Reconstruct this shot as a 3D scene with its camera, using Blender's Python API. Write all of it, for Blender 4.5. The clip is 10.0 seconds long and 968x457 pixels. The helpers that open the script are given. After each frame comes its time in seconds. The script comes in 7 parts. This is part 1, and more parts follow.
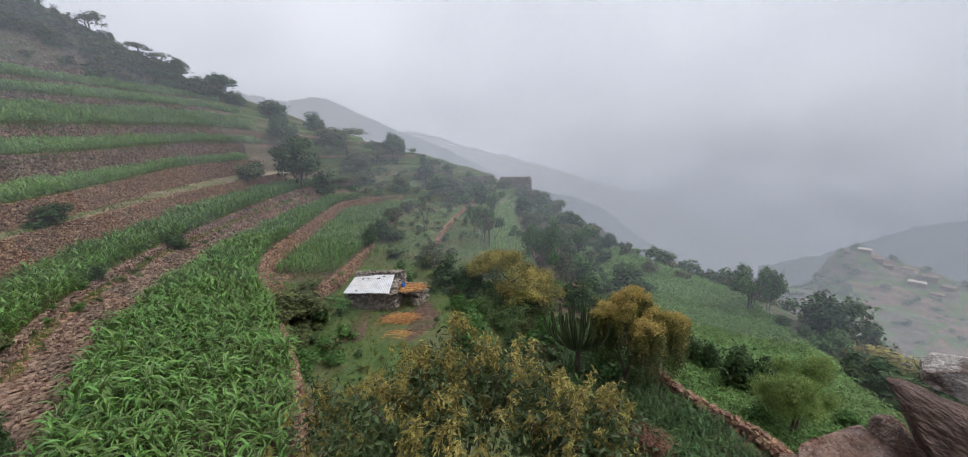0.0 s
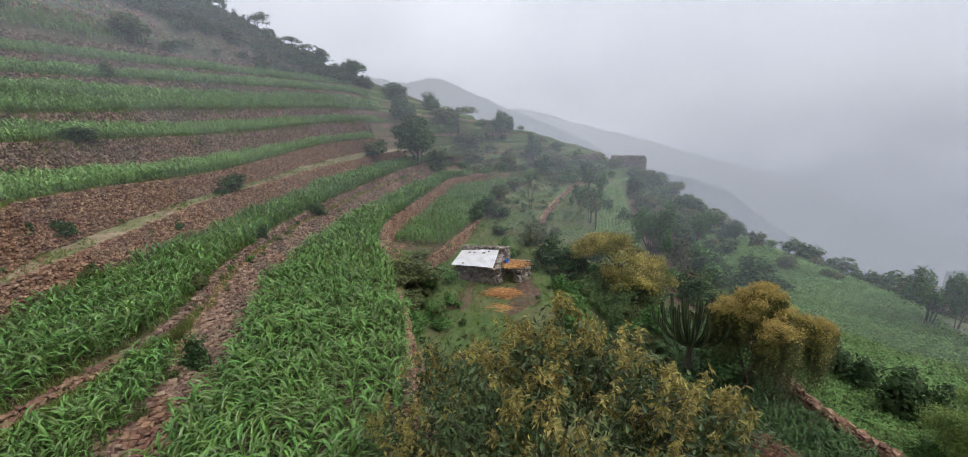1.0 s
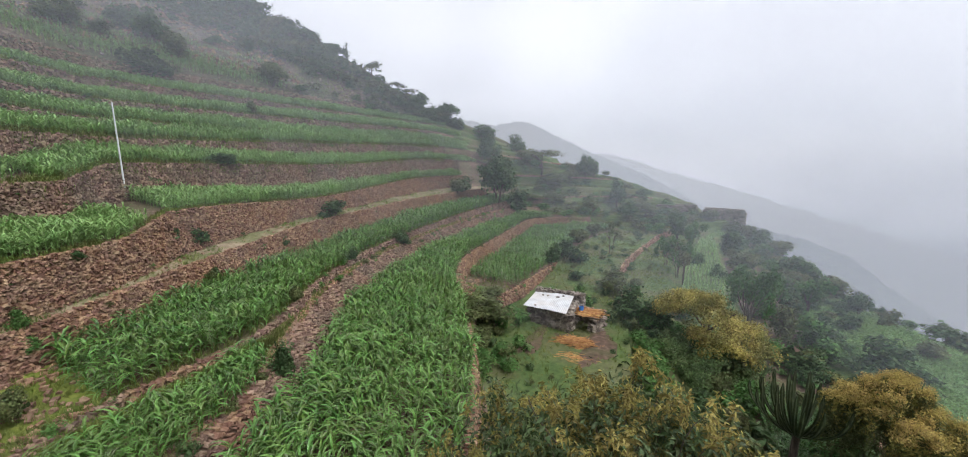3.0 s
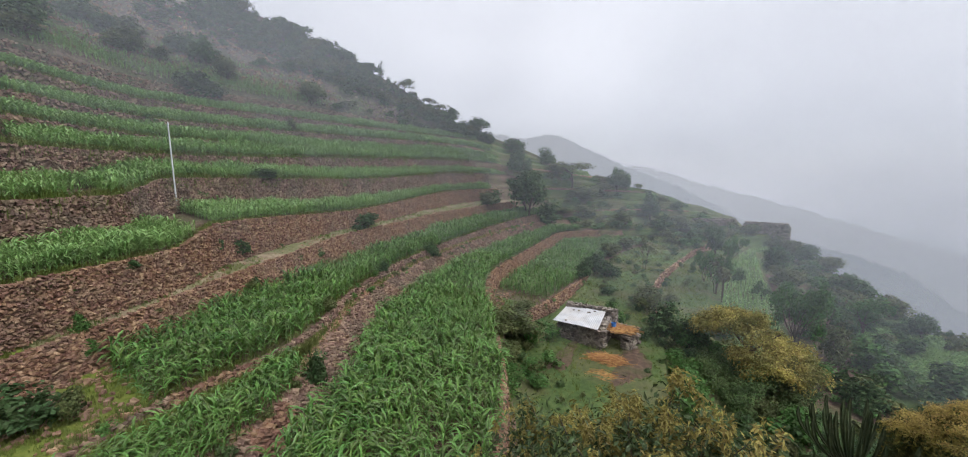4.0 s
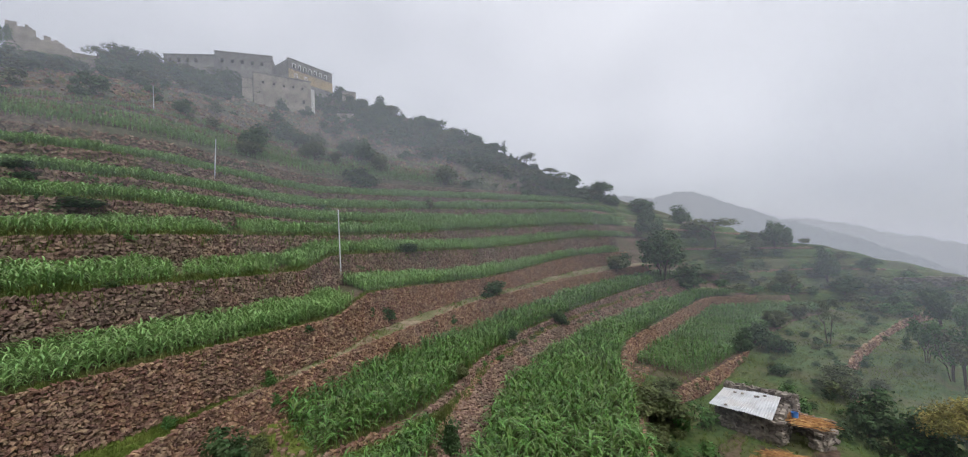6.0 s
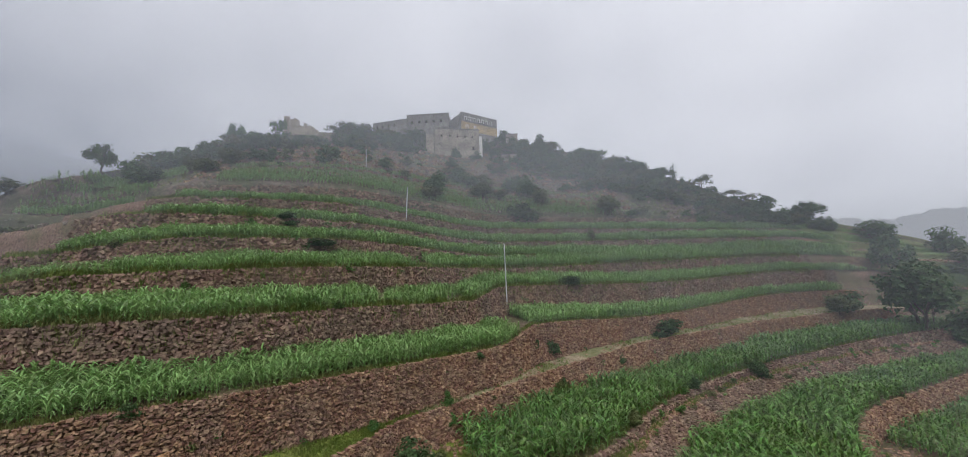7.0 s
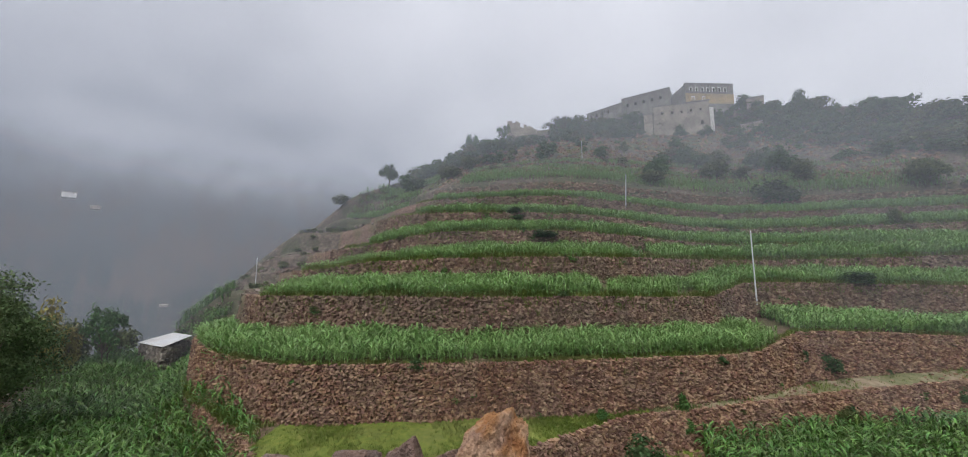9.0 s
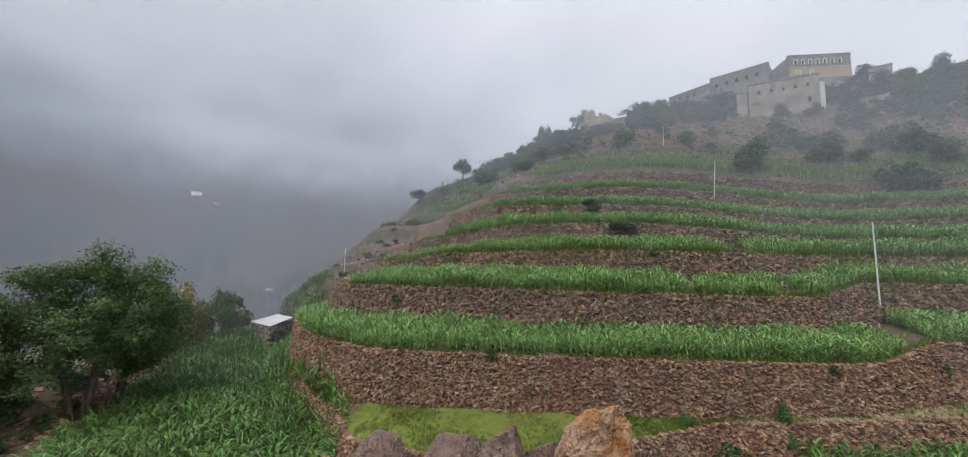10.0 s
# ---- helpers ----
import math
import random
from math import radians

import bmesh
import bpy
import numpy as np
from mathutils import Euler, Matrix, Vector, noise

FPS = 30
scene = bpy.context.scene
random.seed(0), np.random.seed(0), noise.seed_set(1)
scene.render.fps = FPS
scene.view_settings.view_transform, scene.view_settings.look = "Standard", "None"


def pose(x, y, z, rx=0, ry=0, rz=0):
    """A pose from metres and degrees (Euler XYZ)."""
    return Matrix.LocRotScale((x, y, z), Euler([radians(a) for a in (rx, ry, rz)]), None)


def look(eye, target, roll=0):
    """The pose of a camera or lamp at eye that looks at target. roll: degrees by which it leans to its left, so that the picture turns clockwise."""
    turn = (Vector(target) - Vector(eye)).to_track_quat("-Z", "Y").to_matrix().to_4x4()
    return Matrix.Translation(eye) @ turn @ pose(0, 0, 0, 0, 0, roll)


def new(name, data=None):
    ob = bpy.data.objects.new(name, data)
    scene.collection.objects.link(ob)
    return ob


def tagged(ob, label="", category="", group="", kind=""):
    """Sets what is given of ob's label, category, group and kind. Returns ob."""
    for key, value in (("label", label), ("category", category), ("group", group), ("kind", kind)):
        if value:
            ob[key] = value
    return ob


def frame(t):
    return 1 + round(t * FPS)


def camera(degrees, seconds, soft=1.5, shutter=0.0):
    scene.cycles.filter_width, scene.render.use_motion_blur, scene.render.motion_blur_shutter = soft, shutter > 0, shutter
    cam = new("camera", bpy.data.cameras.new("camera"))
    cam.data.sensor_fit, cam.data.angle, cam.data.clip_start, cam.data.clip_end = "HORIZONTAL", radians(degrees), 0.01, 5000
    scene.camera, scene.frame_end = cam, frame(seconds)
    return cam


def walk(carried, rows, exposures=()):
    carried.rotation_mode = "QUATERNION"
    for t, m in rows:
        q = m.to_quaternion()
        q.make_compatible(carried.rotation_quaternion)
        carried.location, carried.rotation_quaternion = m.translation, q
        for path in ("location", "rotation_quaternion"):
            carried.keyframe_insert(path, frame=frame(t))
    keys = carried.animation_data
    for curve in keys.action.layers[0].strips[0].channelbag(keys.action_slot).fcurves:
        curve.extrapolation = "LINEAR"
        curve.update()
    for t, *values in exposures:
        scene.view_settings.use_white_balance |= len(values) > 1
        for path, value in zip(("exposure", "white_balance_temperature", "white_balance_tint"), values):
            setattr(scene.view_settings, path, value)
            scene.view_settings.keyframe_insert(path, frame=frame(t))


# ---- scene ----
cam = camera(101.8, 10.0, soft=1.0)
PATH = [
    (0.0, pose(0.000, 0.450, 0.0, 77.14, 1.31, -0.30)),
    (0.5, pose(-0.062, 0.446, 0.0, 75.51, 1.14, 7.59)),
    (1.0, pose(-0.121, 0.434, 0.0, 74.50, 2.25, 14.92)),
    (1.5, pose(-0.169, 0.417, 0.0, 74.41, 1.19, 21.74)),
    (2.0, pose(-0.202, 0.402, 0.0, 75.23, 0.45, 26.50)),
    (2.5, pose(-0.205, 0.400, 0.0, 78.86, -0.23, 27.18)),
    (2.7, pose(-0.207, 0.399, 0.0, 80.14, -0.17, 26.03)),
    (3.8, pose(-0.226, 0.389, 0.0, 81.16, -0.55, 30.75)),
    (4.0, pose(-0.232, 0.386, 0.0, 82.32, -0.11, 31.05)),
    (4.5, pose(-0.257, 0.370, 0.0, 85.07, -0.32, 34.78)),
    (5.0, pose(-0.264, 0.364, 0.0, 84.67, 2.40, 35.74)),
    (5.2, pose(-0.269, 0.360, 0.0, 86.68, 2.96, 35.78)),
    (6.3, pose(-0.372, 0.250, 0.0, 94.66, 2.35, 55.42)),
    (6.5, pose(-0.389, 0.227, 0.0, 95.86, 2.15, 59.96)),
    (7.0, pose(-0.427, 0.143, 0.0, 98.15, 2.01, 71.79)),
    (7.5, pose(-0.443, 0.076, 0.0, 98.47, 2.42, 80.59)),
    (8.0, pose(-0.450, 0.014, 0.0, 98.18, 1.68, 88.47)),
    (8.5, pose(-0.447, -0.052, 0.0, 97.57, 0.81, 96.71)),
    (9.0, pose(-0.439, -0.098, 0.0, 97.25, -0.17, 102.57)),
    (9.5, pose(-0.431, -0.129, 0.0, 97.06, -0.82, 106.59)),
    (10.0, pose(-0.414, -0.176, 0.0, 96.07, -1.30, 112.95)),
]
EXPOSURES = [(0.0, -0.04), (0.5, -0.02), (1.0, 0.04), (1.5, 0.12), (2.0, 0.2), (2.5, 0.26), (2.7, 0.26), (3.8, 0.0), (4.0, 0.02), (4.5, 0.06), (5.0, 0.1), (5.2, 0.14), (6.3, -0.28), (6.5, -0.3), (7.0, -0.26), (7.5, -0.22), (8.0, -0.06), (8.5, -0.1), (9.0, -0.15), (9.5, -0.18), (10.0, -0.02)]
walk(cam, PATH, EXPOSURES)

# ---- world and light ----
world = bpy.data.worlds.new("world")
scene.world = world
world.use_nodes = True
wn, wl = world.node_tree.nodes, world.node_tree.links
bg = wn["Background"]
sky = wn.new("ShaderNodeTexSky")
sky.sky_type, sky.sun_disc = 'NISHITA', False
sky.sun_elevation, sky.sun_rotation = radians(53), radians(103)
coord = wn.new("ShaderNodeTexCoord")
split = wn.new("ShaderNodeSeparateXYZ")
wl.new(coord.outputs["Generated"], split.inputs[0])
squash = wn.new("ShaderNodeVectorMath")
squash.operation = 'MULTIPLY'
squash.inputs[1].default_value = (1.0, 1.0, 2.2)
wl.new(coord.outputs["Generated"], squash.inputs[0])
cloud = wn.new("ShaderNodeTexNoise")
cloud.inputs["Scale"].default_value = 1.8
cloud.inputs["Detail"].default_value = 3.0
cloud.inputs["Roughness"].default_value = 0.45
wl.new(squash.outputs[0], cloud.inputs["Vector"])
tone = wn.new("ShaderNodeValToRGB")          # overcast layer, darker towards the foggy horizon
tone.color_ramp.interpolation = 'B_SPLINE'
els = tone.color_ramp.elements
els[0].position, els[0].color = 0.0, (0.145, 0.165, 0.20, 1)
els[1].position, els[1].color = 1.0, (0.86, 0.87, 0.93, 1)
for pos, col in ((0.42, (0.15, 0.165, 0.20, 1)), (0.5, (0.20, 0.215, 0.255, 1)), (0.57, (0.35, 0.365, 0.415, 1)), (0.68, (0.56, 0.57, 0.63, 1)), (0.82, (0.72, 0.73, 0.79, 1))):
    e = els.new(pos)
    e.color = col
lift = wn.new("ShaderNodeMath")
lift.operation, lift.inputs[1].default_value, lift.inputs[2].default_value = 'MULTIPLY_ADD', 0.5, 0.5
wl.new(split.outputs["Z"], lift.inputs[0])
# the fog stands higher in the south and west than in the north
west = wn.new("ShaderNodeMath")
west.operation, west.inputs[1].default_value = 'MULTIPLY_ADD', 0.05
wl.new(split.outputs["X"], west.inputs[0])
south = wn.new("ShaderNodeMath")
south.operation, south.inputs[1].default_value = 'MULTIPLY_ADD', 0.12
wl.new(split.outputs["Y"], south.inputs[0])
wl.new(lift.outputs[0], south.inputs[2])
wl.new(south.outputs[0], west.inputs[2])
wisp = wn.new("ShaderNodeMath")
wisp.operation, wisp.inputs[1].default_value = 'MULTIPLY_ADD', 0.36
wl.new(cloud.outputs["Fac"], wisp.inputs[0])
shift = wn.new("ShaderNodeMath")
shift.operation, shift.inputs[1].default_value = 'ADD', -0.165
wl.new(west.outputs[0], shift.inputs[0])
wl.new(shift.outputs[0], wisp.inputs[2])
wl.new(wisp.outputs[0], tone.inputs["Fac"])
scaled = wn.new("ShaderNodeMixRGB")
scaled.blend_type, scaled.inputs[0].default_value = 'MULTIPLY', 1.0
scaled.inputs[2].default_value = (0.1, 0.1, 0.1, 1)
wl.new(sky.outputs[0], scaled.inputs[1])
mixsky = wn.new("ShaderNodeMixRGB")
mixsky.inputs[0].default_value = 0.93
wl.new(scaled.outputs[0], mixsky.inputs[1])
wl.new(tone.outputs[0], mixsky.inputs[2])
wl.new(mixsky.outputs[0], bg.inputs["Color"])
bg.inputs["Strength"].default_value = 1.36

sun = new("sun", bpy.data.lights.new("sun", 'SUN'))
sun.data.energy, sun.data.angle, sun.data.color = 2.6, radians(50), (1.0, 0.99, 0.98)
sun.matrix_world = look((0, 0, 60), (-44, 10, 0))
scene.view_settings.exposure = 0.0

# ---- materials ----
def material(name, stops, scale=3.0, rough=0.9, bump=0.3, bump_scale=None, detail=6.0, big=None, big_scale=0.25, big_amount=0.5, leaf=0.0, island=0.0, stretch=None, spec=0.25):
    """A two-scale noise material: fine colour stops, a broad second tone, grain in relief."""
    m = bpy.data.materials.new(name)
    m.use_nodes = True
    n, l = m.node_tree.nodes, m.node_tree.links
    b = n["Principled BSDF"]
    b.inputs["Roughness"].default_value = rough
    b.inputs["Specular IOR Level"].default_value = spec
    co = n.new("ShaderNodeTexCoord")
    src = co.outputs["Object"]
    if stretch:
        mp = n.new("ShaderNodeMapping")
        mp.inputs["Scale"].default_value = stretch
        l.new(src, mp.inputs["Vector"])
        src = mp.outputs["Vector"]
    a = n.new("ShaderNodeTexNoise")
    a.inputs["Scale"].default_value, a.inputs["Detail"].default_value = scale, detail
    l.new(src, a.inputs["Vector"])
    r = n.new("ShaderNodeValToRGB")
    e = r.color_ramp.elements
    lo, hi = 0.3, 0.7
    e[0].position, e[0].color = lo, (*stops[0], 1)
    e[1].position, e[1].color = hi, (*stops[-1], 1)
    for i, c in enumerate(stops[1:-1]):
        k = e.new(lo + (hi - lo) * (i + 1) / (len(stops) - 1))
        k.color = (*c, 1)
    l.new(a.outputs["Fac"], r.inputs["Fac"])
    colour = r.outputs[0]
    if big:
        g = n.new("ShaderNodeTexNoise")
        g.inputs["Scale"].default_value, g.inputs["Detail"].default_value = big_scale, 5.0
        l.new(src, g.inputs["Vector"])
        s = n.new("ShaderNodeMapRange")
        s.inputs["From Min"].default_value, s.inputs["From Max"].default_value = 0.44, 0.58
        s.inputs["To Max"].default_value = big_amount
        l.new(g.outputs["Fac"], s.inputs["Value"])
        x = n.new("ShaderNodeMixRGB")
        x.inputs[2].default_value = (*big, 1)
        l.new(s.outputs[0], x.inputs[0])
        l.new(colour, x.inputs[1])
        colour = x.outputs[0]
    if island:
        gm = n.new("ShaderNodeNewGeometry")
        oi = n.new("ShaderNodeObjectInfo")
        ad = n.new("ShaderNodeMath")
        ad.operation = 'ADD'
        l.new(gm.outputs["Random Per Island"], ad.inputs[0])
        l.new(oi.outputs["Random"], ad.inputs[1])
        fr = n.new("ShaderNodeMath")
        fr.operation = 'FRACT'
        l.new(ad.outputs[0], fr.inputs[0])
        hs = n.new("ShaderNodeHueSaturation")
        v = n.new("ShaderNodeMapRange")
        v.inputs["To Min"].default_value, v.inputs["To Max"].default_value = 1 - island, 1 + island
        l.new(fr.outputs[0], v.inputs["Value"])
        l.new(v.outputs[0], hs.inputs["Value"])
        h = n.new("ShaderNodeMapRange")
        h.inputs["To Min"].default_value, h.inputs["To Max"].default_value = 0.5 - island * 0.05, 0.5 + island * 0.05
        l.new(fr.outputs[0], h.inputs["Value"])
        l.new(h.outputs[0], hs.inputs["Hue"])
        l.new(colour, hs.inputs["Color"])
        colour = hs.outputs[0]
    l.new(colour, b.inputs["Base Color"])
    if bump:
        bn = n.new("ShaderNodeTexNoise")
        bn.inputs["Scale"].default_value, bn.inputs["Detail"].default_value = bump_scale or scale * 2.5, 5.0
        l.new(src, bn.inputs["Vector"])
        bp = n.new("ShaderNodeBump")
        bp.inputs["Strength"].default_value, bp.inputs["Distance"].default_value = bump, 0.1
        l.new(bn.outputs["Fac"], bp.inputs["Height"])
        l.new(bp.outputs[0], b.inputs["Normal"])
    if leaf:
        t = n.new("ShaderNodeBsdfTranslucent")
        l.new(colour, t.inputs["Color"])
        ms = n.new("ShaderNodeMixShader")
        ms.inputs[0].default_value = leaf
        l.new(b.outputs[0], ms.inputs[1])
        l.new(t.outputs[0], ms.inputs[2])
        l.new(ms.outputs[0], n["Material Output"].inputs["Surface"])
    return m


def haze_glow(name, low, high, z0, z1, patch, patch_scale, amount, clear=None):
    """A plain far backdrop that glows by itself; fog haze is painted into its colours by height."""
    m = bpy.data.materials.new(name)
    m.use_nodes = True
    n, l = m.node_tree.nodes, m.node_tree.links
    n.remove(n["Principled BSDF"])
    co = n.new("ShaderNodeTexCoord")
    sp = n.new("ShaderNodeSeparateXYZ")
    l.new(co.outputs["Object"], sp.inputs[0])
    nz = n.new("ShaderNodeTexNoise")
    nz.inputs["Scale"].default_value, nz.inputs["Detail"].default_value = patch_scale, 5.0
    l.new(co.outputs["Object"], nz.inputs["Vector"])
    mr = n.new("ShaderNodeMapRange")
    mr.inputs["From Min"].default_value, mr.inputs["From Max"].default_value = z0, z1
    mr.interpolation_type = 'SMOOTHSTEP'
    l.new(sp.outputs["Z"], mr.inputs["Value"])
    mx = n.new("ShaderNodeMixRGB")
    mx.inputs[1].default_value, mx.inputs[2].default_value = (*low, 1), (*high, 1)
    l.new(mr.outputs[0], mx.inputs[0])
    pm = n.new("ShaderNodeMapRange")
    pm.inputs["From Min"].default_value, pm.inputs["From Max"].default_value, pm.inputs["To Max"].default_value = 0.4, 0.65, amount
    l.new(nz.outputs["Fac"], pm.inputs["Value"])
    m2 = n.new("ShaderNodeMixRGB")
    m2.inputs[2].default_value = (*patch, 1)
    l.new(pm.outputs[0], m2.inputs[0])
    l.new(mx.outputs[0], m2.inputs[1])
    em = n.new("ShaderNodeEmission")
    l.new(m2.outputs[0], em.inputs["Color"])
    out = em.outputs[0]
    if clear:                              # the top fades to clear, in place of real fog
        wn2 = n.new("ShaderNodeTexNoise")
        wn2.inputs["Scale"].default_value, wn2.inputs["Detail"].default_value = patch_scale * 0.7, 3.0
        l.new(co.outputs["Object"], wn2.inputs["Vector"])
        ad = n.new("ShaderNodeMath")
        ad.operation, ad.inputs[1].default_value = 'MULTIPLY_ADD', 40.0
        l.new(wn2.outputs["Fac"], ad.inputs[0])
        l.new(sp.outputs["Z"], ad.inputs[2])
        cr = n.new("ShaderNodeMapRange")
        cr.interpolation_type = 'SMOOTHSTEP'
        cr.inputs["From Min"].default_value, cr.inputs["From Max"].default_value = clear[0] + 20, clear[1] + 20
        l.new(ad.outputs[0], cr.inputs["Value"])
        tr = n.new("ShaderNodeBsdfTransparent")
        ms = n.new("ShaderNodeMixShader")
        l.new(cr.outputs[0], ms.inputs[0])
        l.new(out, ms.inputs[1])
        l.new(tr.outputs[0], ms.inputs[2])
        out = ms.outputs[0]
    l.new(out, n["Material Output"].inputs["Surface"])
    return m


SOIL = material("soil", [(0.05, 0.031, 0.023), (0.088, 0.056, 0.041), (0.14, 0.094, 0.07)], 2.5, 0.95, 0.5, 9.0, big=(0.07, 0.09, 0.03), big_scale=0.35, big_amount=0.45)
RUBBLE = material("rubble", [(0.07, 0.045, 0.033), (0.15, 0.095, 0.07), (0.25, 0.17, 0.128)], 5.0, 0.95, 0.9, 7.0, big=(0.075, 0.08, 0.032), big_scale=0.3, big_amount=0.55)
TURF = material("turf", [(0.035, 0.062, 0.018), (0.062, 0.10, 0.028), (0.095, 0.13, 0.042)], 3.0, 0.95, 0.4, 14.0, big=(0.13, 0.09, 0.06), big_scale=0.22, big_amount=0.4)
LAWN = material("lawn", [(0.085, 0.12, 0.02), (0.125, 0.155, 0.027), (0.165, 0.18, 0.04)], 4.0, 0.95, 0.4, 20.0, big=(0.13, 0.13, 0.045), big_scale=0.7, big_amount=0.35)
TRACK = material("track", [(0.16, 0.125, 0.08), (0.235, 0.185, 0.122), (0.29, 0.235, 0.16)], 3.0, 0.95, 0.3, 10.0, big=(0.08, 0.11, 0.03), big_scale=0.45, big_amount=0.6)
SCRUB = material("scrub_ground", [(0.06, 0.048, 0.038), (0.11, 0.086, 0.068), (0.165, 0.13, 0.105)], 2.2, 0.95, 0.6, 5.0, big=(0.055, 0.07, 0.032), big_scale=0.16, big_amount=0.65)
STONE = material("field_stone", [(0.152, 0.082, 0.053), (0.25, 0.145, 0.095), (0.35, 0.225, 0.156)], 4.0, 0.9, 0.5, 18.0, big=(0.20, 0.14, 0.105), big_scale=0.9, big_amount=0.5, island=0.36)
DARKSTONE = material("dark_field_stone", [(0.12, 0.073, 0.054), (0.205, 0.131, 0.098), (0.30, 0.205, 0.158)], 4.0, 0.92, 0.5, 16.0, big=(0.12, 0.10, 0.075), big_scale=0.6, big_amount=0.5, island=0.36)
GREYSTONE = material("weathered_stone", [(0.11, 0.085, 0.07), (0.18, 0.145, 0.122), (0.26, 0.215, 0.185)], 4.0, 0.92, 0.5, 16.0, big=(0.13, 0.115, 0.09), big_scale=0.7, big_amount=0.5, island=0.3)
MAIZE = material("maize_leaf", [(0.038, 0.088, 0.017), (0.082, 0.165, 0.033), (0.165, 0.285, 0.062)], 1.6, 0.4, 0.0, big=(0.11, 0.195, 0.04), big_scale=0.15, big_amount=0.45, leaf=0.14, island=0.45, spec=0.5)
# yellower leaf of the upper terraces, lightened to offset the rows' shaded sides
LIGHTENED_MAIZE = material("lightened_maize_leaf", [(0.115, 0.205, 0.062), (0.18, 0.3, 0.092), (0.255, 0.395, 0.132)], 1.2, 0.45, 0.0, big=(0.2, 0.32, 0.104), big_scale=0.12, big_amount=0.5, leaf=0.22, island=0.3, spec=0.4)

# ---- the hillside: one sheet lofted over the terrace lips ----
def pchip(ys, vs, q):
    """Monotone cubic through (ys, vs), straight on past the ends."""
    ys, vs, q = np.asarray(ys, float), np.asarray(vs, float), np.asarray(q, float)
    h, dl = np.diff(ys), np.diff(vs) / np.diff(ys)
    s = np.zeros_like(vs)
    s[0], s[-1] = dl[0], dl[-1]
    for i in range(1, len(vs) - 1):
        if dl[i - 1] * dl[i] > 0:
            a, b = 2 * h[i] + h[i - 1], h[i] + 2 * h[i - 1]
            s[i] = (a + b) / (a / dl[i - 1] + b / dl[i])
    k = np.clip(np.searchsorted(ys, q) - 1, 0, len(h) - 1)
    t = np.clip((q - ys[k]) / h[k], 0, 1)
    u = 1 - t
    return (1 + 2 * t) * u * u * vs[k] + t * u * u * h[k] * s[k] + t * t * (3 - 2 * t) * vs[k + 1] - t * t * u * h[k] * s[k + 1]


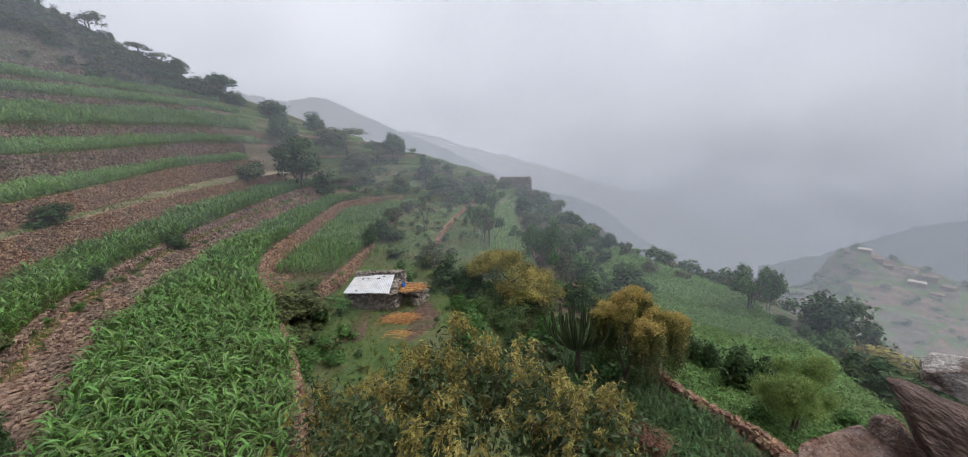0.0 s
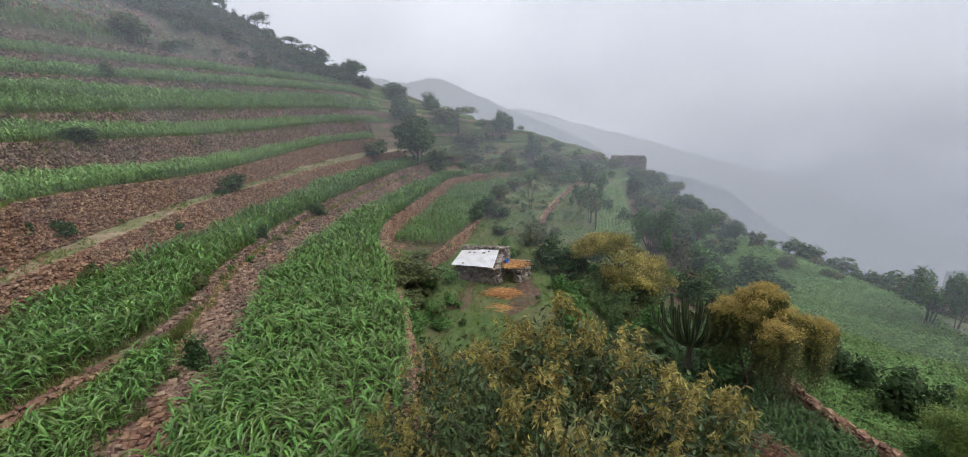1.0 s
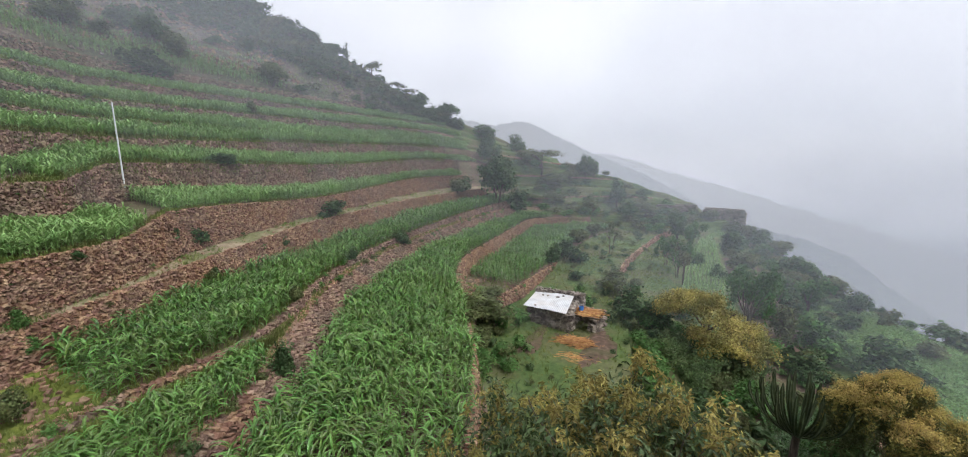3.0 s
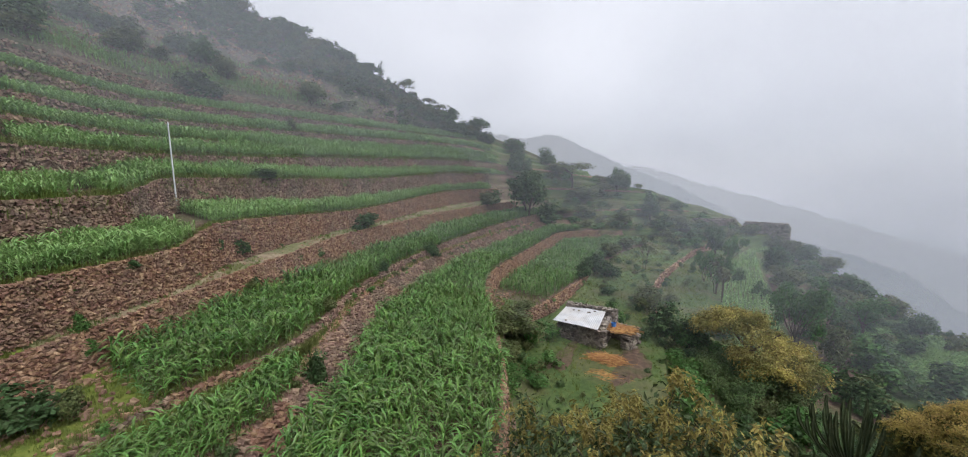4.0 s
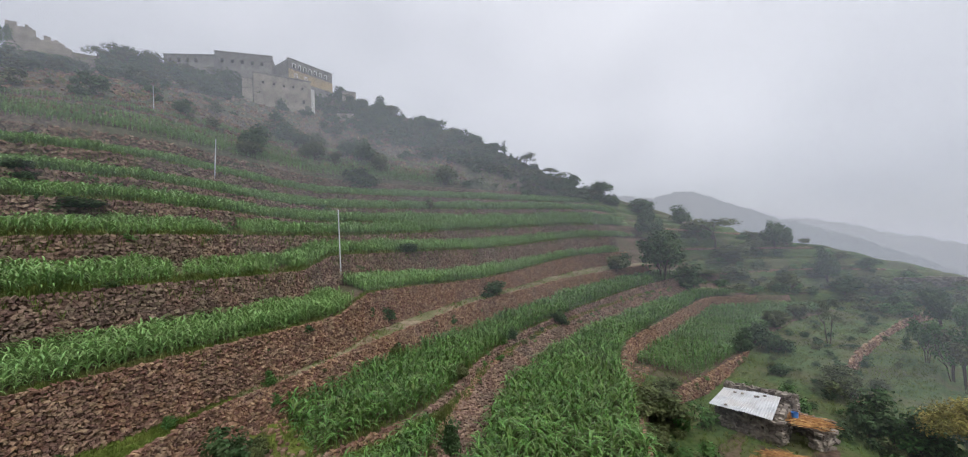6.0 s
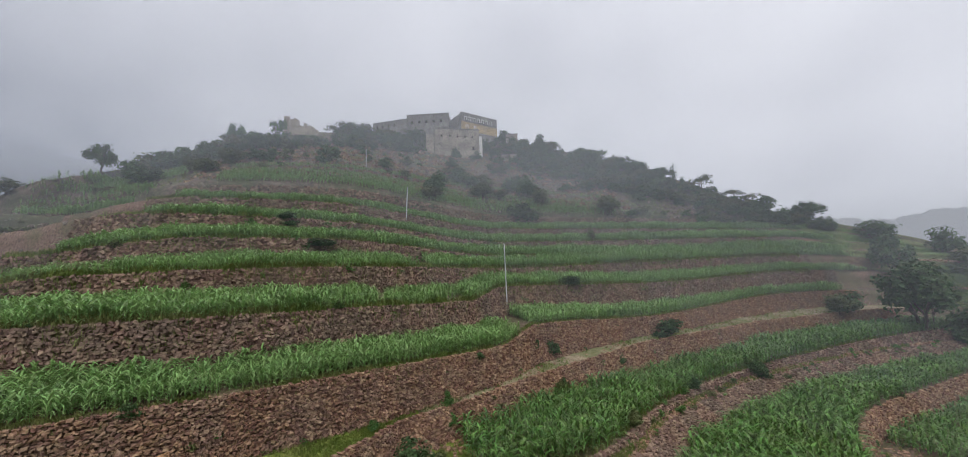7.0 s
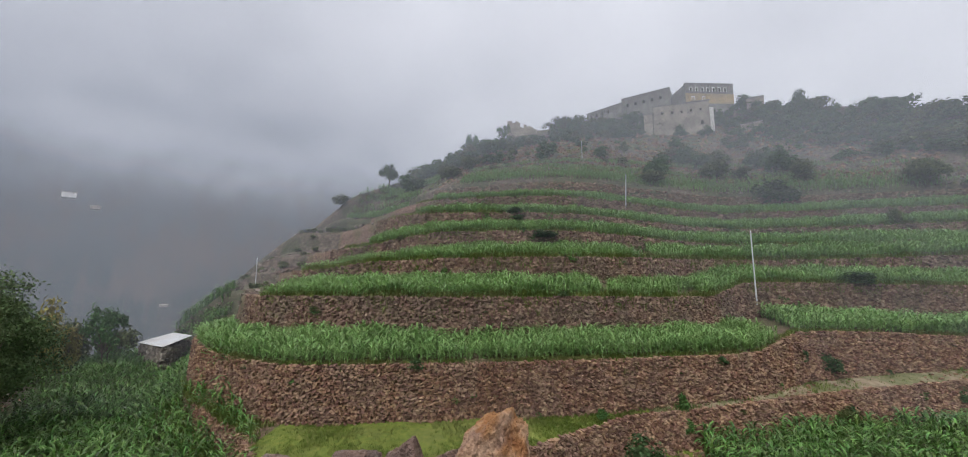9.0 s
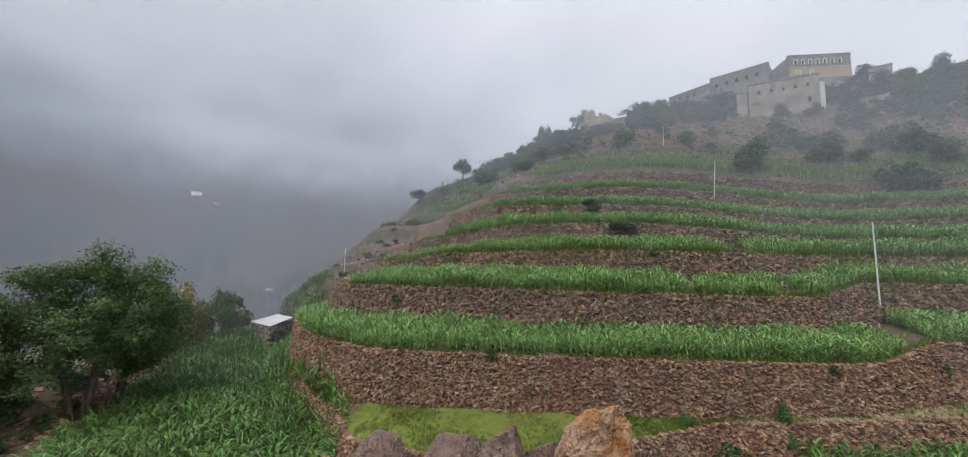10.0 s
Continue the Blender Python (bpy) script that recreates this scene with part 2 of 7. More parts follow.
# each lip: batter of the wall below it, then (y, x, z) along it from south to north
LIPS = [
    ("crest", 1.9, [(-34.8, -60.7, 14.5), (-27, -80, 24), (-10.7, -95, 36), (2, -101, 39.5), (12, -104, 41.5), (24, -104, 42), (34, -97, 39), (43, -86.5, 34.2), (55, -73.5, 27), (61.5, -68, 23), (69, -61, 17.9), (78, -54.5, 12), (87.5, -48.5, 8.8), (100, -35, 2), (115, -20, -6)]),
    ("upper", 0.25, [(-32, -60, 11), (-18, -55, 13), (-3, -55.9, 13.6), (24, -61.6, 11.4), (51, -59, 11), (79, -53, 10.2), (95, -40, 4)]),
    ("sixth", 0.25, [(-30, -55, 9), (-16, -47, 9.8), (-3, -48.4, 10), (20.8, -54.1, 8), (45, -53.6, 8.2), (76, -51.4, 8.2), (95, -38, 3)]),
    ("fifth", 0.25, [(-30, -47, 6), (-14.5, -38.5, 6.6), (-2.9, -40.9, 6.66), (18.3, -47.6, 5.3), (40.5, -48.3, 5.7), (72, -48.6, 6.3), (95, -35, 2)]),
    ("fourth", 0.25, [(-32, -42, 2.5), (-21.4, -35, 2.8), (-11, -33.5, 4.0), (-2.5, -34.9, 4.1), (16.5, -42.9, 3.2), (37.3, -44.4, 3.2), (68.8, -46.4, 4.1), (95, -30, 1)]),
    ("third", 0.25, [(-32, -38, 0.4), (-21, -29.2, 0.6), (-15.3, -28.8, 1.2), (-2.1, -29.9, 1.55), (14.9, -38.7, 1.57), (34.7, -41.4, 2.07), (66.3, -44.7, 2.85), (97, -24, -1)]),
    ("second", 0.22, [(-32, -34, -1.3), (-18.5, -22.3, -1.2), (-8.5, -22.6, -1.15), (-1.7, -24.9, -1.15), (8.5, -30.2, -1.25), (13.3, -34.5, -0.3), (30.9, -36.8, -0.5), (63, -42.5, 0.35), (98, -21, -2.5), (118, -8, -5)]),
    ("first", 0.15, [(-34, -33, -4.0), (-25, -22.8, -4.1), (-19.6, -19, -4.1), (-13.4, -17.1, -4.1), (-7.3, -18.8, -4.1), (-1.8, -20.7, -4.1), (3.6, -22.9, -4.1), (9.5, -25.6, -4.1), (13.5, -28.6, -3.2), (26.7, -31.8, -3.55), (59.7, -40.3, -2.7), (68, -39, -2.7), (80, -34, -2.9), (100, -18, -3.9), (118, -4, -6)]),
    ("path", 0.3, [(-34, -32.3, -6.6), (-25, -22.35, -6.8), (-19.6, -18.55, -6.8), (-16.6, -17.0, -6.8), (-14.1, -15.7, -6.8), (-11, -13.5, -6.8), (-5, -14.3, -6.8), (-1.8, -17.5, -6.8), (0.8, -20.3, -6.8), (3, -22.3, -6.7), (5.2, -22.9, -6.6), (11.5, -25.8, -6.3), (16.9, -27.7, -6.0), (25.7, -30.1, -5.45), (36, -32.6, -5.4), (47.5, -35.3, -5.35), (65, -35.6, -5.15), (82, -29, -5.2), (100, -14, -6), (118, 2, -8)]),
    ("strip", 0.5, [(-34, -31.9, -6.9), (-25, -22.0, -7.4), (-19.6, -18.2, -8.2), (-16.6, -16.6, -8.3), (-14.1, -15.35, -8.4), (-11, -12.7, -8.4), (-5, -13.4, -8.6), (0, -15.6, -8.6), (3.4, -17.1, -8.55), (6.75, -17.8, -8.47), (9.2, -17.85, -8.38), (11.5, -18.1, -8.3), (13.8, -19.2, -8.28), (17.7, -21.8, -8.24), (22.8, -24.1, -8.2), (28.8, -26.1, -8.1), (35.9, -27.8, -8.04), (44, -29.0, -7.9), (56.5, -30.0, -7.6), (68, -29.9, -7.4), (85, -21, -7.4), (100, -8, -8), (118, 6, -10)]),
    ("bank", 1.4, [(-34, -31.5, -7.0), (-25, -21.7, -7.6), (-19.6, -17.9, -8.5), (-16.6, -16.3, -8.7), (-14, -15.05, -8.8), (-5, -11.5, -9.2), (3.6, -13.4, -9.2), (6.75, -13.9, -9.2), (8.3, -14.6, -9.2), (10.9, -16.2, -9.13), (13.5, -17.9, -9.0), (17.3, -20.8, -8.9), (22, -23.1, -8.85), (28, -25.2, -8.8), (36, -27.0, -8.8), (45, -28.3, -8.75), (57, -29.3, -8.7), (71, -29.1, -8.7), (85, -19, -8.8), (118, 9, -11)]),
    ("main", 0.25, [(-46, -8, -7.0), (-36, -7.5, -7.2), (-28, -8.0, -8.6), (-16, -3.2, -9.3), (0, -4.5, -10), (11.7, -6.6, -10.3), (15, -8.1, -10.3), (19, -10.4, -10.3), (21.6, -12.1, -10.3), (25.2, -14.7, -10.3), (29.6, -17.7, -10.3), (38.6, -21.3, -10.3), (48.9, -22.6, -10.3), (56, -23.6, -10.3), (67, -24.8, -10.3), (80, -14, -10.3), (95, 2, -11), (118, 16, -13)]),
    ("lower", 0.3, [(-44, -6, -10), (-16, -2.6, -10.6), (0, -3.6, -11), (19, -10.2, -11.8), (30, -15.2, -12.3), (36, -14.2, -12.3), (46, -13.8, -12.3), (51, -14.5, -12.3), (67.7, -13.2, -12.2), (80, -8, -12), (95, 6, -12), (118, 20, -14)]),
    ("hut_yard", 0.3, [(-44, 0, -13.4), (20, -1.6, -13.7), (35, -3.6, -13.7), (49.5, -6.4, -12.9), (70, -4.3, -12.6), (90, 2, -11.6), (115, 14, -13)]),
    ("garden", 0.6, [(-44, 2, -14.6), (20, 1, -15), (40, 0, -14.6), (55, -0.8, -13.9), (80, 2, -13.4), (100, 9, -13.4), (115, 20, -15)]),
    ("slope", 0.6, [(-44, 6, -15.6), (15, 4.5, -15.6), (52, 6, -15), (86, 6, -14.4), (105, 16, -15)]),
    ("green", 0.7, [(-44, 15, -15.4), (16.5, 14.5, -15.2), (22.3, 11.6, -15.2), (30, 10.5, -15.8), (52, 12, -16.5), (86, 11, -15.6), (110, 24, -17)]),
    ("rim", 1.2, [(-44, 26, -17), (19, 25.0, -17.2), (31, 28, -18.2), (42, 29.5, -18.2), (50, 27, -18.2), (61, 22.5, -18.2), (84, 16.5, -16), (110, 30, -19)]),
]
NF, NW, RUN = 5, 3, 46.0
TILT = {"first": 0.45, "second": 0.8, "third": 0.95, "fourth": 1.0, "fifth": 1.1, "sixth": 1.3, "upper": 0.6}     # how far a field climbs from its lip to its back
YS = np.concatenate([np.arange(-90, -46, 4.0), np.arange(-46, 126, 0.5), np.arange(126, 220, 5.0)])


def lip(name, q):
    """x and z of a terrace lip at the places q along y."""
    rows = next(r for n, _, r in LIPS if n == name)
    ys, xs, zs = zip(*rows)
    return pchip(ys, xs, q), pchip(ys, zs, q)


SOUTH = ([-95, -80, -60.7, -45.4, -31.8, -27, -20, 0, 60], [-18, -27.4, -34.8, -36.1, -32.5, -36, -46, -60, -60])
NORTH = ([-110, -95, -60, -48.5, -20, 3, 15.5, 21.6, 26, 30, 60, 100, 200], [40, 60, 90, 100, 104, 111, 90, 72, 62, 60, 84, 120, 260])


def fall(x, y):
    """How far the ground has dropped past the ends of the hill."""
    s = np.maximum(0, np.interp(x, *SOUTH) - y)
    n = np.maximum(0, y - np.interp(x, *NORTH))
    return 0.85 * s * s / (s + 3) + 0.6 * n * n / (n + 6)


def sections(q):
    """Breakpoints of the ground from west to east at the places q: x, z arrays of shape (rows, columns)."""
    q = np.asarray(q, float)
    xs, zs = [], []
    px = pz = None
    tops = [(b, *lip(n, q), TILT.get(n, 0.25)) for n, b, _ in LIPS]
    for i, (b, x, z, tilt) in enumerate(tops):
        if px is None:
            for k in range(NF):
                u = 1 - k / NF
                xs.append(x - 260 * u ** 1.5)
                zs.append(z - 190 * u)
        else:
            x = np.maximum(x, px + 0.5)
            z = np.minimum(z, pz - 0.05)
            for k in range(NF):      # the field: from the foot of the wall above to this lip
                u = k / NF
                fz = z + tilt * (1 - u)
                foot = np.minimum(px + pb * np.maximum(pz - fz, 0), x - 0.3)
                xs.append(foot + (x - foot) * u)
                zs.append(np.minimum(fz, pz))
        xs.append(x)
        zs.append(z)
        nz = tops[i + 1][2] if i + 1 < len(tops) else z - RUN
        if i + 1 < len(tops):
            nx = np.maximum(tops[i + 1][1], x + 0.5)
            nz = np.minimum(nz, z - 0.05) + tops[i + 1][3]
            foot = np.minimum(x + b * np.maximum(z - nz, 0), nx - 0.3)
            for k in range(1, NW):
                u = k / NW
                xs.append(x + (foot - x) * u)
                zs.append(z + (np.minimum(nz, z) - z) * u)
        px, pz, pb = x, z, b
    for dx, dz in ((6, 2.4), (14, 6.5), (30, 17), (60, 41), (100, 75), (160, 122)):
        xs.append(px + dx)
        zs.append(pz - dz)
    X, Z = np.array(xs).T, np.array(zs).T
    return X, Z - fall(X, q[:, None])


def ground_z(x, y):
    X, Z = sections([y])
    return float(np.interp(x, X[0], Z[0]))


def sheet(name, X, Y, Z, mats, index):
    """A grid mesh; index gives each face's material."""
    r, c = X.shape
    me = bpy.data.meshes.new(name)
    v = np.stack([X, Y, Z], -1).reshape(-1, 3)
    i = np.arange(r * c).reshape(r, c)
    f = np.stack([i[:-1, :-1], i[:-1, 1:], i[1:, 1:], i[1:, :-1]], -1).reshape(-1, 4)
    me.from_pydata(v.tolist(), [], f.tolist())
    for m in mats:
        me.materials.append(m)
    me.polygons.foreach_set("material_index", np.asarray(index).reshape(-1).astype(np.int32))
    me.polygons.foreach_set("use_smooth", np.ones(len(f), bool))
    me.update()
    return new(name, me)


def ripple(x, y, s):
    return np.sin(x * 1.7 * s + 1.3 * np.sin(y * 1.1 * s)) * np.cos(y * 1.9 * s + 0.7 * np.sin(x * 2.3 * s))


def build_ground():
    X, Z = sections(YS)
    Y = np.repeat(YS[:, None], X.shape[1], 1)
    X, Z, Y = X.copy(), Z.copy(), Y.copy()
    rough = ripple(X, Y, 1.0) * 0.06 + ripple(X, Y, 0.37) * 0.1
    Z += rough
    kinds = np.zeros((X.shape[0] - 1, X.shape[1] - 1), int)
    names = [n for n, _, _ in LIPS]
    SO, RU, TU, LA, TR, SC = range(6)
    ym = (YS[:-1] + YS[1:]) / 2
    col = 0
    for i, n in enumerate(names):
        field = {"crest": SC, "upper": SC, "path": TR, "lower": SO, "hut_yard": TU, "garden": TU, "slope": TU, "green": SO, "rim": TU}.get(n, SO)
        kinds[:, col:col + NF] = field
        if n == "path":
            kinds[ym < 3.5, col:col + NF] = LA
            kinds[ym < -13.2, col:col + NF] = RU
        if n == "lower":
            kinds[ym < 34, col:col + NF] = TU
        if n == "bank":
            kinds[:, col:col + NF] = RU
        if n == "strip":
            kinds[ym < 6.2, col:col + NF] = LA
        if n not in ("crest", "upper"):
            px, py = X[:-1, col:col + NF], Y[:-1, col:col + NF]
            mix = np.where(ripple(px, py, 0.12) + 0.5 * ripple(px, py, 0.3) > 0.8, SO, TU)
            kinds[ym > 76, col:col + NF] = mix[ym > 76]
        col += NF
        if i + 1 < len(names):
            kinds[:, col:col + NW] = {"crest": SC, "upper": SC, "hut_yard": TU, "garden": TU, "slope": TU, "green": TU}.get(n, RU)
            kinds[ym > 78, col:col + NW] = TU
            kinds[ym < -30, col:col + NW] = SC
            col += NW
    kinds[:, col:] = TU
    far = X[:-1, col:-1] - 0.0
    near = Y[:-1, col:-1]
    patch = ripple(far, near, 0.055) + 0.7 * ripple(far + 30, near, 0.13)
    kinds[:, col:] = np.where(patch > 0.35, SC, np.where(patch < -0.75, SO, TU))
    kinds[:, :NF] = SC
    kinds[ym < -33, :] = SC
    ob = sheet("ground", X, Y, Z, [SOIL, RUBBLE, TURF, LAWN, TRACK, SCRUB], kinds)
    tagged(ob, "terraced mountainside of brown soil, rubble banks and grass", "hillside", kind="structure")
    return ob


build_ground()
# ---- helpers for meshes ----
rng = np.random.default_rng(7)


def fast_mesh(name, V, F, mats, index=None, smooth=False):
    """A mesh from an (n, 3) array of vertices and an (m, 3 or 4) array of faces."""
    V, F = np.asarray(V, np.float32).reshape(-1, 3), np.asarray(F, np.int32)
    me = bpy.data.meshes.new(name)
    k = F.shape[1]
    me.vertices.add(len(V))
    me.vertices.foreach_set("co", V.reshape(-1))
    me.loops.add(F.size)
    me.loops.foreach_set("vertex_index", F.reshape(-1))
    me.polygons.add(len(F))
    me.polygons.foreach_set("loop_start", np.arange(0, F.size, k, dtype=np.int32))
    me.polygons.foreach_set("use_smooth", np.full(len(F), smooth))
    for m in (mats if isinstance(mats, (list, tuple)) else [mats]):
        me.materials.append(m)
    if index is not None:
        me.polygons.foreach_set("material_index", np.asarray(index, np.int32))
    me.update(calc_edges=True)
    me.validate()
    return me


def part(name, data, material, parent, label="", at=None):
    """Links a bmesh or a mesh as one object under a thing or a part."""
    if isinstance(data, bmesh.types.BMesh):
        me = bpy.data.meshes.new(name)
        data.to_mesh(me)
        data.free()
        data = me
    if material is not None and not len(data.materials):
        data.materials.append(material)
    ob = new(name, data)
    if parent is not None:
        ob.parent = parent
    if at is not None:
        ob.matrix_basis = at
    if label:
        ob["label"] = label
    return ob


def scatter(V, F, places, turns, sizes, flat=None):
    """Copies of the template (V, F) at places, turned about z, scaled; joined arrays."""
    n, k = len(places), len(V)
    c, s = np.cos(turns)[:, None], np.sin(turns)[:, None]
    sx = np.asarray(sizes, float)
    if sx.ndim == 1:
        sx = np.stack([sx, sx, sx], 1)
    P = V[None] * sx[:, None, :]
    out = np.stack([P[..., 0] * c - P[..., 1] * s, P[..., 0] * s + P[..., 1] * c, P[..., 2]], -1) + np.asarray(places)[:, None]
    return out.reshape(-1, 3), (F[None] + (np.arange(n) * k)[:, None, None]).reshape(-1, F.shape[1])


def join(pieces):
    Vs, Fs, o = [], [], 0
    for V, F in pieces:
        Vs.append(V)
        Fs.append(np.asarray(F) + o)
        o += len(V)
    return np.concatenate(Vs), np.concatenate(Fs)


# ---- crops ----
def blade(root, heading, length, width, rise, droop, segs, fold=False):
    """One arching leaf: a tapered strip, creased along its rib where it is seen near, rising and then bending over."""
    V, F = [], []
    d = np.array([math.cos(heading), math.sin(heading), 0.0])
    side = np.array([-d[1], d[0], 0.0])
    p, ang = np.array(root, float), rise
    k = 3 if fold else 2
    for i in range(segs + 1):
        u = i / segs
        w = width * (0.55 + 1.2 * u * (1 - u) * 1.4) * (1 - u ** 3) + 0.002
        up = np.array([0, 0, math.cos(ang)]) - d * math.sin(ang)
        V += [p - side * w / 2 + up * w * 0.25, p, p + side * w / 2 + up * w * 0.25] if fold else [p - side * w / 2, p + side * w / 2]
        p = p + (d * math.cos(ang) + np.array([0, 0, math.sin(ang)])) * length / segs
        ang -= droop / segs * (0.6 + 0.9 * u)
    for i in range(segs):
        for j in range(k - 1):
            F.append((k * i + j, k * i + j + 1, k * i + k + j + 1, k * i + k + j))
    return np.array(V), np.array(F)


def maize_plant(height, leaves, segs, seed, wide=1.0, fold=False):
    r = random.Random(seed)
    pieces = []
    turn = r.uniform(0, 6.28)
    s = 0.013
    stem = np.array([(s, 0, 0), (-s / 2, s, 0), (-s / 2, -s, 0), (s * .6, 0, height * .8), (-s * .3, s * .6, height * .8), (-s * .3, -s * .6, height * .8)])
    pieces.append((stem, np.array([(0, 1, 4, 3), (1, 2, 5, 4), (2, 0, 3, 5)])))
    for i in range(leaves):
        u = (i + 0.6) / leaves
        z = height * (0.1 + 0.68 * u)
        pieces.append(blade((0, 0, z), turn + (i % 2) * math.pi + r.uniform(-0.6, 0.6), height * r.uniform(0.46, 0.68) * (1.1 - 0.35 * abs(u - 0.5)), height * r.uniform(0.05, 0.075) * wide,
                            r.uniform(0.6, 1.3), r.uniform(1.9, 3.1), segs, fold))
    return join(pieces)


COLUMN = {}
_c = 0
for _i, (_n, _b, _r) in enumerate(LIPS):
    COLUMN[_n] = _c
    _c += NF + NW


def field_places(name, y0, y1, step, u0=0.04, u1=0.97, jitter=0.3, taper=0.0):
    """Places of plants in rows on the field behind a lip, and how far across it each stands."""
    ys = np.arange(y0, y1, step)
    X, Z = sections(ys)
    c = COLUMN[name]
    pts = []
    for i, y in enumerate(ys):
        a, b = X[i, c - NW if name == "upper" else c], X[i, c + NF]
        w = b - a
        e = 1.0
        if taper:
            e = min(1.0, (y - y0) / taper + 0.05, (y1 - y) / taper + 0.05)
        n = int(w * (u1 - u0) * e / step)
        if n < 1 or w < 0.8:
            continue
        u = u1 - (u1 - u0) * e + (u1 - u0) * e * (np.arange(n) + 0.5) / n
        x = a + w * u + rng.uniform(-jitter, jitter, n) * step
        z = np.interp(x, X[i], Z[i])
        pts.append(np.stack([x, y + rng.uniform(-jitter, jitter, n) * step, z - 0.03], 1))
    return np.concatenate(pts) if pts else np.zeros((0, 3))


def crop(name, label, places, kinds, low, high, mat, patch=0.6):
    """A stand of plants as one object: every plant a copy of one of the kinds."""
    if not len(places):
        return
    pick = rng.integers(0, len(kinds), len(places))
    vig = 1 + 0.16 * ripple(places[:, 0], places[:, 1], patch) + 0.1 * ripple(places[:, 0] + 9, places[:, 1] - 4, patch * 0.35)
    pieces = []
    for k, (V, F) in enumerate(kinds):
        q = pick == k
        if q.any():
            pieces.append(scatter(V, F, places[q], rng.uniform(0, 6.28, q.sum()), rng.uniform(low, high, q.sum()) * vig[q]))
    V, F = join(pieces)
    ob = new(name, fast_mesh(name, V, F, mat))
    tagged(ob, label, "crop", kind="stuff")


NEAR_MAIZE = [maize_plant(1.0, 10, 4, s, 1.12, True) for s in range(10)]
MID_MAIZE = [maize_plant(1.0, 9, 4, 40 + s, 1.15) for s in range(8)]
FAR_MAIZE = [maize_plant(1.0, 8, 3, 80 + s, 1.5) for s in range(6)]


def southern(P):
    """The part of the southern field inside its slanting outer edge."""
    return P[P[:, 1] > -25.4 + (P[:, 0] + 10) * 0.815 + 0.5 * np.sin(P[:, 0] * 1.3)]


